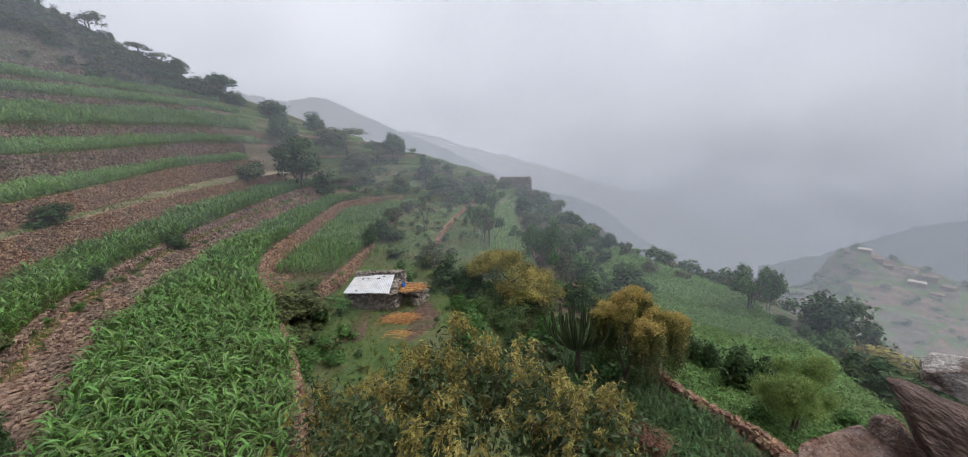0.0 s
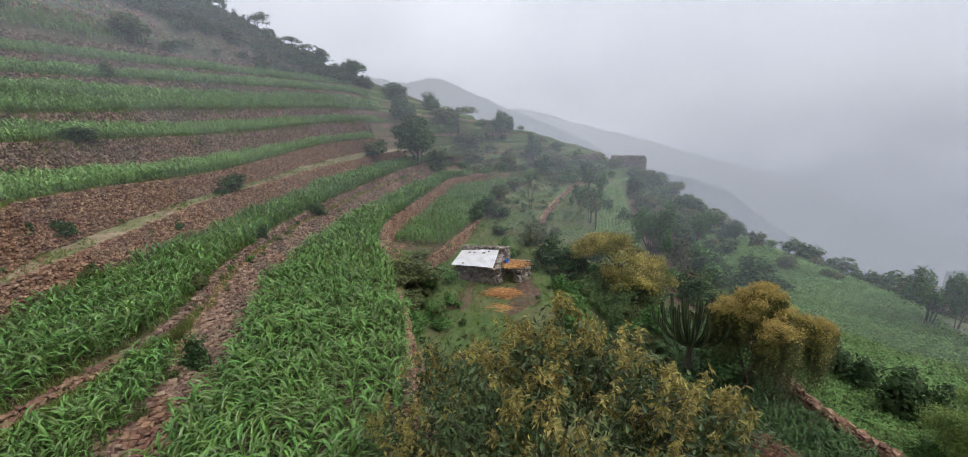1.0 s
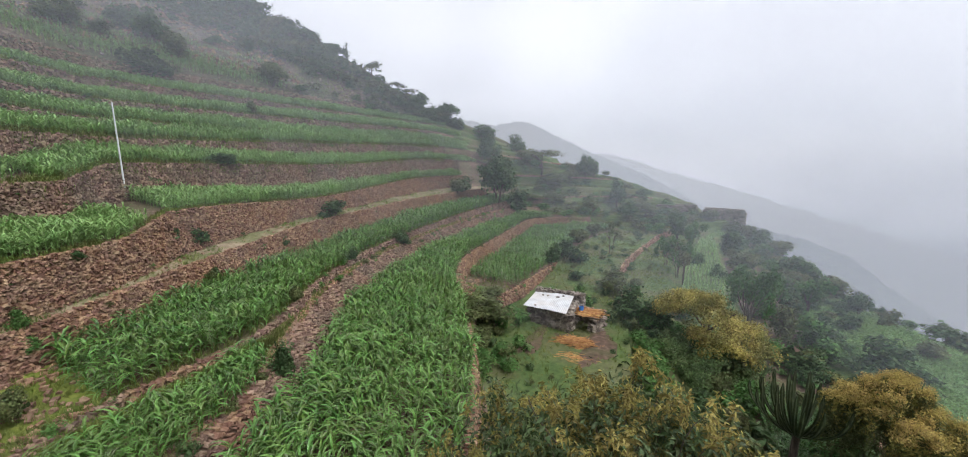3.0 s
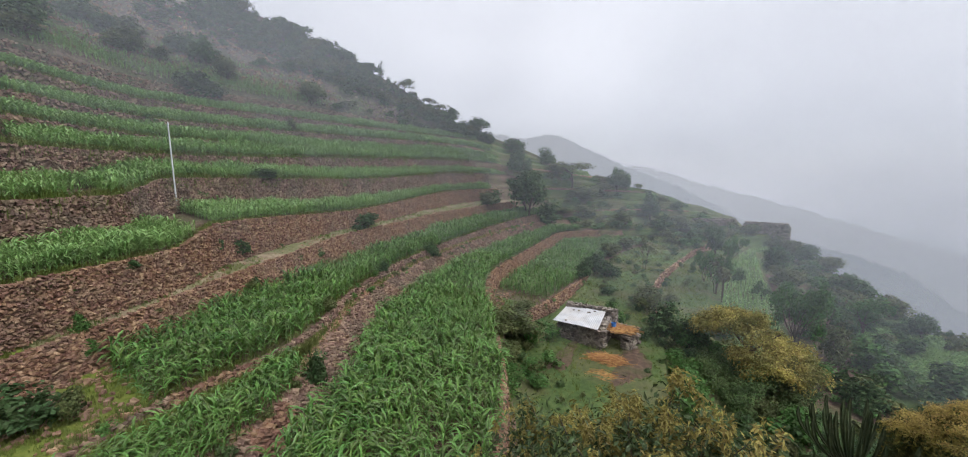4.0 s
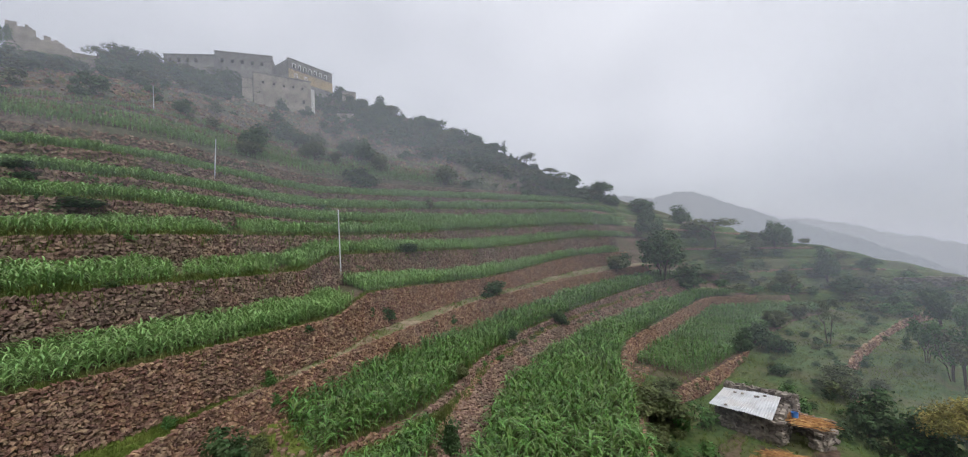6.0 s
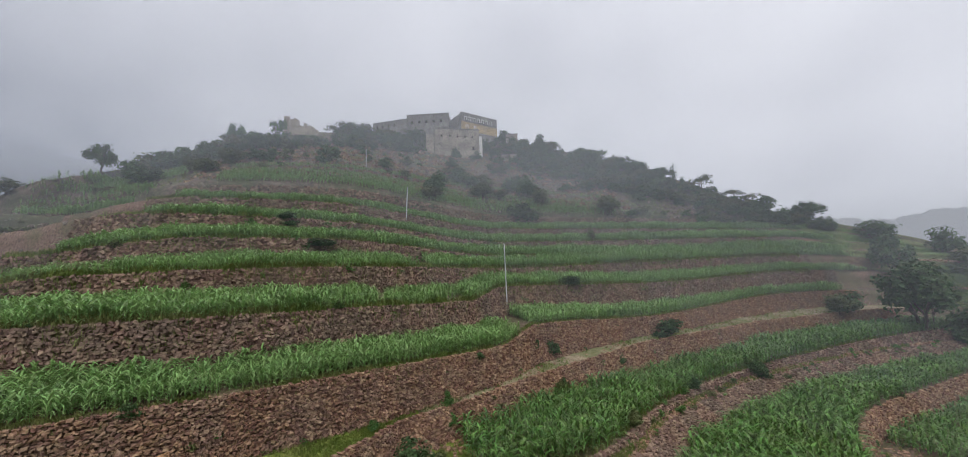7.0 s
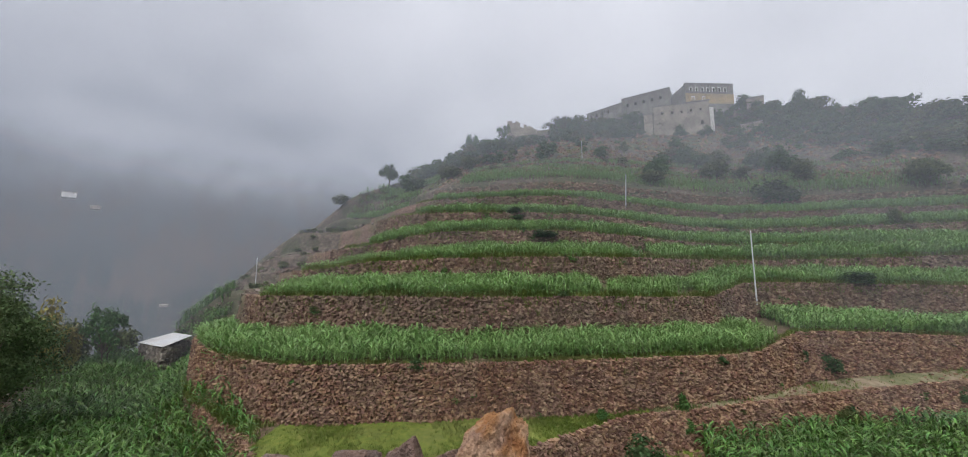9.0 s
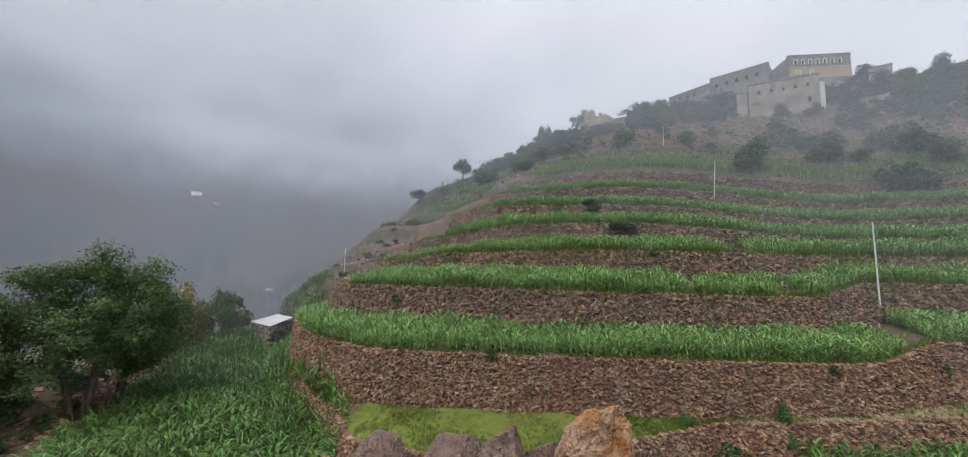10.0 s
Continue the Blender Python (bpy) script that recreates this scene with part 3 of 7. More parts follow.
def build_crops():
    lush = "dense young green maize filling a terraced field"
    crop("maize_field", lush + " below the house", field_places("main", -2, 34, 0.44, 0.04, 1.0), NEAR_MAIZE, 1.1, 1.55, MAIZE)
    crop("maize_field", lush, field_places("main", 34, 73, 0.34), MID_MAIZE, 1.0, 1.35, MAIZE)
    crop("maize_field", lush + " beside the stone wall corner", southern(field_places("main", -40, -2, 0.38, -0.17, 0.95)), NEAR_MAIZE, 0.95, 1.3, MAIZE)
    crop("maize_field", lush + " under the track", field_places("strip", 5.8, 36, 0.4, 0.03, 0.99), NEAR_MAIZE, 1.0, 1.35, MAIZE)
    crop("maize_field", lush + " under the track", field_places("strip", 36, 72, 0.36, 0.03, 0.99), MID_MAIZE, 1.0, 1.35, MAIZE)
    crop("maize_field", "small patch of green maize beside a rubble bank", field_places("bank", 1.5, 10.5, 0.29, 0.3, 0.96), NEAR_MAIZE, 0.9, 1.2, MAIZE)
    crop("maize_field", lush + " on top of the tall stone wall", field_places("first", -25.5, 11.8, 0.27, 0.02, 0.97, taper=1.5), NEAR_MAIZE, 0.85, 1.15, LIGHTENED_MAIZE)
    crop("maize_field", lush + " above the track", field_places("first", 13.4, 68, 0.29, 0.03, 0.99), MID_MAIZE, 0.85, 1.2, LIGHTENED_MAIZE)
    crop("maize_field", lush, field_places("second", -20, 1.6, 0.26, 0.03, 1.0), MID_MAIZE, 0.75, 1.05, LIGHTENED_MAIZE)
    crop("maize_field", "narrow end of a green maize strip on a terrace", field_places("second", 1.6, 7.6, 0.26, 0.6, 1.0, taper=1.5), MID_MAIZE, 0.7, 1.0, LIGHTENED_MAIZE)
    crop("maize_field", "green maize behind a stony gap on the terrace", field_places("second", 2.4, 8.6, 0.26, 0.03, 0.42), MID_MAIZE, 0.75, 1.05, LIGHTENED_MAIZE)
    crop("maize_field", lush + " behind the pole", field_places("second", 8.6, 74, 0.27, 0.02, 1.0), MID_MAIZE, 0.75, 1.05, LIGHTENED_MAIZE)
    crop("maize_field", lush, field_places("third", -15, 5.5, 0.27, 0.03, 1.0, taper=2), MID_MAIZE, 0.7, 1.0, LIGHTENED_MAIZE)
    crop("maize_field", "strip of pale green young maize at the terrace end", field_places("third", -23, -14.6, 0.3, 0.7, 0.98, taper=2), FAR_MAIZE, 0.5, 0.75, LIGHTENED_MAIZE)
    crop("maize_field", "strip of pale green young maize under a terrace wall", field_places("third", -22, -14.8, 0.3, 0.03, 0.3, taper=2), FAR_MAIZE, 0.5, 0.75, LIGHTENED_MAIZE)
    crop("maize_field", lush, field_places("third", 6.5, 76, 0.29, 0.02, 1.0), FAR_MAIZE, 0.8, 1.1, LIGHTENED_MAIZE)
    crop("maize_field", lush, field_places("fourth", -19, 78, 0.29, 0.02, 1.0), FAR_MAIZE, 0.75, 1.1, LIGHTENED_MAIZE)
    crop("maize_field", lush + " high on the slope", field_places("fifth", -16, 80, 0.3, 0.02, 1.0), FAR_MAIZE, 0.75, 1.1, LIGHTENED_MAIZE)
    crop("maize_field", lush + " high on the slope", field_places("sixth", -17, 80, 0.32, 0.05, 1.0), FAR_MAIZE, 0.75, 1.1, LIGHTENED_MAIZE)
    crop("maize_field", "thin strip of young maize below the scrub", field_places("upper", -16, 46, 0.42, 0.9, 0.995), FAR_MAIZE, 0.7, 1.0, LIGHTENED_MAIZE)
    for u in (0.77, 0.85, 0.93):
        crop("maize_field", "thin strip of young maize below the scrub", field_places("upper", -22 + 8 * u, 56 - 30 * (1 - u), 0.3, u, u + 0.028), FAR_MAIZE, 0.5, 0.8, LIGHTENED_MAIZE)
    crop("maize_field", "green maize on a narrow terrace behind the hut", field_places("lower", 36, 76, 0.4, 0.06, 0.96), MID_MAIZE, 0.85, 1.15, MAIZE)
    crop("maize_field", "pale green maize strip below the hut yard", field_places("slope", 46, 96, 0.45, 0.15, 0.95), FAR_MAIZE, 0.6, 0.9, LIGHTENED_MAIZE)


def build_shoulder_strips():
    """Narrow planted ledges on the southern shoulder of the hill."""
    for a, b, c in (((-60.7, -37), (-60.0, -31), (-56.9, -22.5)), ((-61.5, -36), (-63.5, -31), (-64.5, -22)), ((-64.6, -33.5), (-66.5, -29), (-68.5, -21)), ((-57.5, -35), (-56.5, -30), (-53.5, -23))):
        P = []
        for p, q in ((a, b), (b, c)):
            n = int(math.dist(p, q) / 0.3)
            for i in range(n):
                for k in range(4):
                    x = p[0] + (q[0] - p[0]) * i / n + 0.35 * k + rng.uniform(-0.12, 0.12)
                    y = p[1] + (q[1] - p[1]) * i / n + rng.uniform(-0.12, 0.12)
                    P.append((x, y, ground_z(x, y) - 0.03))
        crop("maize_field", "thin strip of young maize on the hill's shoulder", np.array(P), FAR_MAIZE, 0.7, 1.1, LIGHTENED_MAIZE)


build_crops()
build_shoulder_strips()


# ---- dry-stone terrace walls ----
def stone_blocks(P, T, W, H, D):
    """Irregular stones at P along directions T (in plan), of width W, height H, depth D."""
    n = len(P)
    corner = np.array([(x, y, z) for z in (-.5, .5) for y in (-.5, .5) for x in (-.5, .5)])
    q = corner[None] * (1 + rng.uniform(-0.42, 0.15, (n, 8, 3)))
    q = q * np.stack([W, D, H], 1)[:, None]
    tilt = rng.normal(0, 0.45, n)
    ct, st = np.cos(tilt)[:, None], np.sin(tilt)[:, None]
    q = np.stack([q[..., 0] * ct - q[..., 2] * st, q[..., 1], q[..., 0] * st + q[..., 2] * ct], -1)
    t = T / np.linalg.norm(T, axis=1, keepdims=True)
    out = np.stack([q[..., 0] * t[:, :1] - q[..., 1] * t[:, 1:], q[..., 0] * t[:, 1:] + q[..., 1] * t[:, :1], q[..., 2]], -1)
    f = np.array([(0, 2, 3, 1), (4, 5, 7, 6), (0, 1, 5, 4), (2, 6, 7, 3), (0, 4, 6, 2), (1, 3, 7, 5)])
    return out, P, f


def wall_stones(name, y0, y1, w=0.36, h=0.2, skip=0.0, cap=True):
    """Places and sizes of the stones that face the wall below a lip, course by course."""
    ys = np.arange(y0, y1, 0.05)
    X, Z = sections(ys)
    c = COLUMN[name] + NF
    lx, lz, fx, fz = X[:, c], Z[:, c], X[:, c + NW], Z[:, c + NW]
    P, T, W, H, D = [], [], [], [], []
    top = np.max(lz - fz)
    for k in range(int(top / h) + 1):
        i = int(rng.uniform(0, 6))
        while i < len(ys) - 6:
            ww = w * rng.uniform(0.55, 1.5)
            j = min(len(ys) - 1, i + 3)
            d = (k + 0.5) * h + rng.uniform(-0.04, 0.04)
            high = lz[i] - fz[i]
            if high > 0.3 and d < high + 0.1 and rng.random() > skip:
                u = min(d / max(high, 0.1), 1)
                P.append((lx[i] + (fx[i] - lx[i]) * u + rng.uniform(-0.05, 0.09), ys[i] + ww / 2, lz[i] + 0.06 - d + 0.02))
                T.append((lx[j] - lx[i], ys[j] - ys[i]))
                W.append(ww * 1.02), H.append(h * rng.uniform(0.75, 1.3)), D.append(rng.uniform(0.16, 0.36))
            g = np.hypot(lx[j] - lx[i], ys[j] - ys[i]) / (ys[j] - ys[i])
            i += max(2, int(round(ww / 0.05 / g)))
    return [np.array(a) for a in (P, T, W, H, D)]


def build_wall(name, lip_name, y0, y1, label, w, h, singles=0, centre=0.0, skip=0.0):
    P, T, W, H, D = wall_stones(lip_name, y0, y1, w, h, skip)
    Q, P, f = stone_blocks(P, T, W, H, D)
    order = np.argsort(np.abs(P[:, 1] - centre))
    own, rest = order[:singles], order[singles:]
    V = (Q[rest] + P[rest][:, None]).reshape(-1, 3)
    F = (f[None] + (np.arange(len(rest)) * 8)[:, None, None]).reshape(-1, 4)
    ob = new(name, fast_mesh(name, V, F, DARKSTONE if lip_name in ("strip", "bank", "second", "third", "fourth", "fifth", "sixth", "upper") else STONE))
    tagged(ob, label, "stone wall", kind="structure")
    return ob, [(Q[i], P[i], f) for i in own]


LATER = []


def build_walls():
    for name, lp, y0, y1, label, w, h, n, c, skip in (
            ("terrace_wall_first", "first", -26, 70, "tall dry-stone terrace wall of reddish brown rubble", 0.128, 0.092, 300, -4, 0.0),
            ("terrace_wall_path", "path", -20, 70, "low dry-stone wall of brown rubble below the track", 0.135, 0.095, 200, 6, 0.0),
            ("terrace_wall_strip", "strip", -4, 70, "tumbled rubble bank under a maize strip", 0.17, 0.1, 120, 8, 0.1),
            ("terrace_wall_bank", "bank", -4, 70, "rough rubble bank above the main maize field", 0.155, 0.095, 120, 8, 0.05),
            ("terrace_wall_main", "main", 8, 75, "low stone edge of the main maize field", 0.19, 0.105, 0, 12, 0.0),
            ("terrace_wall_second", "second", -22, 70, "dry-stone terrace wall of reddish brown rubble", 0.18, 0.125, 0, 0, 0.0),
            ("terrace_wall_third", "third", -24, 70, "dry-stone terrace wall of reddish brown rubble", 0.21, 0.14, 0, 0, 0.05),
            ("terrace_wall_fourth", "fourth", -24, 72, "weathered dry-stone terrace wall on the slope", 0.25, 0.14, 0, 0, 0.1),
            ("terrace_wall_fifth", "fifth", -22, 74, "weathered dry-stone terrace wall on the slope", 0.3, 0.17, 0, 0, 0.15),
            ("terrace_wall_sixth", "sixth", -20, 60, "weathered dry-stone terrace wall on the slope", 0.34, 0.2, 0, 0, 0.25),
            ("terrace_wall_upper", "upper", -20, 62, "weathered dry-stone terrace wall below the scrub", 0.34, 0.2, 0, 0, 0.2),
            ("terrace_wall_lower", "lower", 32, 78, "dry-stone wall of brown rubble behind the hut", 0.22, 0.12, 0, 0, 0.0),
            ("terrace_wall_yard", "hut_yard", 40, 82, "grey dry-stone wall beside the grass strip", 0.4, 0.22, 0, 0, 0.0),
            ("terrace_wall_green", "green", 14, 34, "low rubble wall beside the vegetable plot", 0.26, 0.15, 0, 0, 0.0)):
        ob, own = build_wall(name, lp, y0, y1, label, w, h, n, c, skip)
        LATER.append((ob, own))


build_walls()

# ---- bushes and trees ----
BARK = material("bark", [(0.05, 0.038, 0.03), (0.10, 0.078, 0.06), (0.16, 0.125, 0.10)], 6.0, 0.95, 0.7, 20.0, stretch=(1, 1, 0.25))
LEAF_DARK = material("leaf_dark", [(0.03, 0.06, 0.022), (0.055, 0.10, 0.035), (0.09, 0.14, 0.05)], 1.5, 0.6, 0, big=(0.075, 0.10, 0.038), big_scale=0.5, big_amount=0.4, leaf=0.35, island=0.35)
LEAF_DEEP = material("leaf_deep", [(0.025, 0.044, 0.015), (0.046, 0.072, 0.024), (0.075, 0.105, 0.036)], 1.5, 0.5, 0, big=(0.035, 0.05, 0.02), big_scale=0.5, big_amount=0.4, leaf=0.12, island=0.35)
LEAF_MID = material("leaf_mid", [(0.045, 0.078, 0.026), (0.075, 0.122, 0.04), (0.12, 0.17, 0.06)], 1.5, 0.6, 0, big=(0.075, 0.10, 0.035), big_scale=0.5, big_amount=0.4, leaf=0.22, island=0.35)
LEAF_OLIVE = material("leaf_olive", [(0.05, 0.065, 0.022), (0.085, 0.105, 0.036), (0.13, 0.145, 0.05)], 1.5, 0.65, 0, big=(0.11, 0.11, 0.045), big_scale=0.5, big_amount=0.5, leaf=0.2, island=0.35)
LEAF_FRESH = material("leaf_fresh", [(0.04, 0.095, 0.022), (0.07, 0.15, 0.036), (0.11, 0.20, 0.05)], 1.5, 0.6, 0, big=(0.09, 0.15, 0.04), big_scale=0.5, big_amount=0.4, leaf=0.25, island=0.35)
LEAF_GOLD = material("leaf_gold", [(0.16, 0.145, 0.035), (0.30, 0.25, 0.065), (0.43, 0.345, 0.10)], 1.2, 0.65, 0, big=(0.075, 0.10, 0.03), big_scale=0.5, big_amount=0.55, leaf=0.25, island=0.3)
LEAF_RUST = material("leaf_rust", [(0.25, 0.205, 0.07), (0.41, 0.31, 0.10), (0.62, 0.45, 0.165)], 0.9, 0.65, 0, big=(0.30, 0.25, 0.065), big_scale=0.45, big_amount=0.6, leaf=0.42, island=0.3)
FLOWER = material("young_ochre_leaf", [(0.17, 0.14, 0.042), (0.28, 0.23, 0.07), (0.40, 0.33, 0.112)], 1.2, 0.7, 0, big=(0.17, 0.16, 0.04), big_scale=0.5, big_amount=0.5, leaf=0.2, island=0.3)
LEAF_LIME = material("leaf_lime", [(0.12, 0.18, 0.05), (0.20, 0.28, 0.08), (0.29, 0.37, 0.12)], 1.5, 0.6, 0, big=(0.18, 0.22, 0.06), big_scale=0.5, big_amount=0.4, leaf=0.45, island=0.3)
LEAF_DRY = material("leaf_dry", [(0.09, 0.045, 0.03), (0.16, 0.085, 0.055), (0.24, 0.14, 0.09)], 1.5, 0.8, 0, leaf=0.1, island=0.3)
CACTUS = material("spurge_skin", [(0.028, 0.04, 0.018), (0.05, 0.066, 0.03), (0.075, 0.09, 0.042)], 3.0, 0.6, 0.2, 12.0, island=0.2)


def leaf_quads(C, N, length, width, r):
    """Rhombic leaves at C, facing roughly along N, in random turns."""
    n = len(C)
    N = N + r.normal(0, 0.55, (n, 3))
    N /= np.linalg.norm(N, axis=1, keepdims=True) + 1e-9
    A = r.normal(0, 1, (n, 3))
    A -= N * (A * N).sum(1, keepdims=True)
    A /= np.linalg.norm(A, axis=1, keepdims=True) + 1e-9
    B = np.cross(N, A)
    L = (length * r.uniform(0.6, 1.3, n))[:, None]
    W = (width * r.uniform(0.6, 1.3, n))[:, None]
    V = np.stack([C - A * L / 2, C - B * W / 2 + A * L * 0.05, C + A * L / 2 - N * L * 0.12, C + B * W / 2 + A * L * 0.05], 1).reshape(-1, 3)
    return V, np.arange(4 * n).reshape(n, 4)


def lobes_crown(seed, lobes, leaves, length, width, fill=0.35, fuzz=0.16):
    """Leaves in uneven clumps over a set of lobes (x, y, z, radius x, radius z)."""
    r = np.random.default_rng(seed)
    lobes = np.asarray(lobes, float)
    wgt = lobes[:, 3] ** 2
    pick = r.choice(len(lobes), leaves, p=wgt / wgt.sum())
    clump = r.normal(0, 1, (len(lobes), 14, 3))
    clump[..., 2] = np.abs(clump[..., 2]) * 0.9 - 0.25
    clump /= np.linalg.norm(clump, axis=2, keepdims=True)
    d = clump[pick, r.integers(0, 14, leaves)] + r.normal(0, 0.34, (leaves, 3))
    d /= np.linalg.norm(d, axis=1, keepdims=True)
    rad = np.where(r.random(leaves) < fill, r.uniform(0.25, 0.95, leaves), 1 + r.normal(0, fuzz, leaves))
    L = lobes[pick]
    C = L[:, :3] + d * np.stack([L[:, 3], L[:, 3], L[:, 4]], 1) * rad[:, None]
    C[:, 2] = np.maximum(C[:, 2], 0.0)
    return leaf_quads(C, d + np.array([0, 0, 0.5]), length, width, r)


def limb(a, b, ra, rb, sides=6, bow=0.0, r=None):
    """A tapered, slightly bent branch between two points."""
    a, b = np.array(a, float), np.array(b, float)
    d = b - a
    u = d / (np.linalg.norm(d) + 1e-9)
    s = np.cross(u, (0.3, 0.9, 0.2))
    s /= np.linalg.norm(s)
    t = np.cross(u, s)
    V, F = [], []
    for i in range(4):
        k = i / 3
        c = a + d * k + s * bow * math.sin(k * math.pi)
        q = ra + (rb - ra) * k
        for j in range(sides):
            w = j * 2 * math.pi / sides
            V.append(c + (s * math.cos(w) + t * math.sin(w)) * q)
    for i in range(3):
        for j in range(sides):
            e = (j + 1) % sides
            F.append((i * sides + j, i * sides + e, (i + 1) * sides + e, (i + 1) * sides + j))
    return np.array(V), np.array(F)


def wood(seed, base, spread, h0, h1, stems, thick):
    """Stems from the foot, forking into limbs that reach into the crown."""
    r = random.Random(seed)
    out = []
    for s in range(stems):
        w = r.uniform(0, 6.28)
        off = base * r.uniform(0.2, 1) if stems > 1 else 0
        a = (math.cos(w) * off, math.sin(w) * off, -0.04)
        m = (math.cos(w) * (off + spread * 0.3 * r.random()), math.sin(w) * (off + spread * 0.3 * r.random()), h0 * r.uniform(0.9, 1.1))
        out.append(limb(a, m, thick, thick * 0.7, bow=0.02))
        for k in range(4):
            v = w + r.uniform(-1.8, 1.8)
            e = (m[0] + math.cos(v) * spread * r.uniform(0.4, 1), m[1] + math.sin(v) * spread * r.uniform(0.4, 1), h0 + (h1 - h0) * r.uniform(0.5, 1))
            out.append(limb(m, e, thick * 0.55, thick * 0.15, 5, 0.03))
    return join(out)


def crown_lobes(seed, kind):
    r = random.Random(seed)
    L = []
    if kind == "bush":
        for i in range(8):
            a, d = r.uniform(0, 6.28), r.uniform(0.0, 0.3)
            q = r.uniform(0.14, 0.24)
            L.append((math.cos(a) * d, math.sin(a) * d, r.uniform(0.2, 0.75) * (1 - d), q, q * r.uniform(0.9, 1.3)))
    elif kind == "round":
        for i in range(11):
            a, d = r.uniform(0, 6.28), r.uniform(0.0, 0.32)
            q = r.uniform(0.15, 0.24)
            L.append((math.cos(a) * d, math.sin(a) * d, 0.56 + r.uniform(-0.28, 0.3) * (1 - d), q, q * 0.95))
    elif kind == "flat":
        for i in range(9):
            a, d = r.uniform(0, 6.28), r.uniform(0.05, 0.4)
            q = r.uniform(0.13, 0.2)
            L.append((math.cos(a) * d, math.sin(a) * d, 0.84 - d * 0.35 + r.uniform(-0.12, 0.05), q, 0.12))
    elif kind == "feather":
        for i in range(9):
            a, d = r.uniform(0, 6.28), r.uniform(0.08, 0.36)
            L.append((math.cos(a) * d, math.sin(a) * d, r.uniform(0.45, 0.82), r.uniform(0.09, 0.15), r.uniform(0.14, 0.24)))
    elif kind == "tall":
        for i in range(8):
            L.append((r.uniform(-0.12, 0.12), r.uniform(-0.12, 0.12), 0.2 + 0.095 * i, 0.34 - 0.03 * i, 0.14))
    elif kind == "thin":
        for i in range(6):
            a, d = r.uniform(0, 6.28), r.uniform(0.0, 0.3)
            L.append((math.cos(a) * d, math.sin(a) * d, r.uniform(0.55, 0.9), r.uniform(0.1, 0.18), r.uniform(0.08, 0.14)))
    return L


KINDS = {
    # kind: lobe shape, leaves, leaf length and width, wood, leaf material, name, category
    "bush_dark": ("bush", 1300, 0.10, 0.055, (0.06, 0.25, 0.15, 0.6, 3, 0.015), LEAF_DARK, "bush", "bush"),
    "bush_olive": ("bush", 1300, 0.10, 0.045, (0.06, 0.25, 0.15, 0.6, 3, 0.015), LEAF_OLIVE, "bush", "bush"),
    "bush_fresh": ("bush", 900, 0.11, 0.055, (0.06, 0.25, 0.15, 0.6, 3, 0.015), LEAF_FRESH, "bush", "bush"),
    "bush_yellow": ("bush", 900, 0.10, 0.045, (0.06, 0.25, 0.15, 0.6, 3, 0.015), LEAF_GOLD, "bush", "bush"),
    "bush_dry": ("bush", 1600, 0.12, 0.02, (0.06, 0.25, 0.15, 0.6, 5, 0.015), LEAF_DRY, "dry_bush", "bush"),
    "tree_round": ("round", 2000, 0.085, 0.048, (0.03, 0.26, 0.26, 0.7, 2, 0.026), LEAF_DARK, "tree", "tree"),
    "tree_dark": ("round", 2400, 0.085, 0.05, (0.03, 0.26, 0.26, 0.7, 2, 0.03), LEAF_DEEP, "tree", "tree"),
    "acacia": ("flat", 800, 0.075, 0.035, (0.02, 0.36, 0.5, 0.85, 2, 0.022), LEAF_OLIVE, "acacia_tree", "tree"),
    "tree_feather": ("feather", 1800, 0.085, 0.026, (0.05, 0.3, 0.3, 0.75, 4, 0.014), LEAF_FRESH, "tree", "tree"),
    "tree_tall": ("tall", 800, 0.10, 0.045, (0.0, 0.1, 0.4, 0.9, 1, 0.03), LEAF_DARK, "tree", "tree"),
    "tree_thin": ("thin", 420, 0.09, 0.035, (0.03, 0.28, 0.45, 0.85, 2, 0.018), LEAF_OLIVE, "tree", "tree"),
}
MADE = {}


def template(kind, variant):
    shape, count, ll, lw, wd, mat, name, cat = KINDS[kind]
    seed = sum(map(ord, kind)) * 10 + variant
    V, F = lobes_crown(seed, crown_lobes(seed, shape), count, ll, lw)
    crown = fast_mesh("crown", V, F, mat)
    Vw, Fw = wood(seed, *wd)
    trunk = fast_mesh("trunk", Vw, Fw, BARK, smooth=True)
    return crown, trunk, name, cat


def plant(kind, label, group, rows, sink=0.0):
    """Bushes or trees of one kind: rows of x, y, width, height. Every one stands on the ground."""
    for x, y, w, h in rows:
        variant = random.randrange(4)
        if y > 58 and x > -52:
            w, h = w * 1.25, h * 1.1
        if (kind, variant) not in MADE:
            MADE[kind, variant] = template(kind, variant)
        crown, trunk, name, cat = MADE[kind, variant]
        ob = tagged(new(name), label, cat, group)
        ob.matrix_basis = Matrix.LocRotScale((x, y, ground_z(x, y) - 0.06 * h - sink), Euler((0, 0, random.uniform(0, 6.28))), (w, w, h))
        part("crown", crown, None, ob)
        part("trunk", trunk, None, ob)


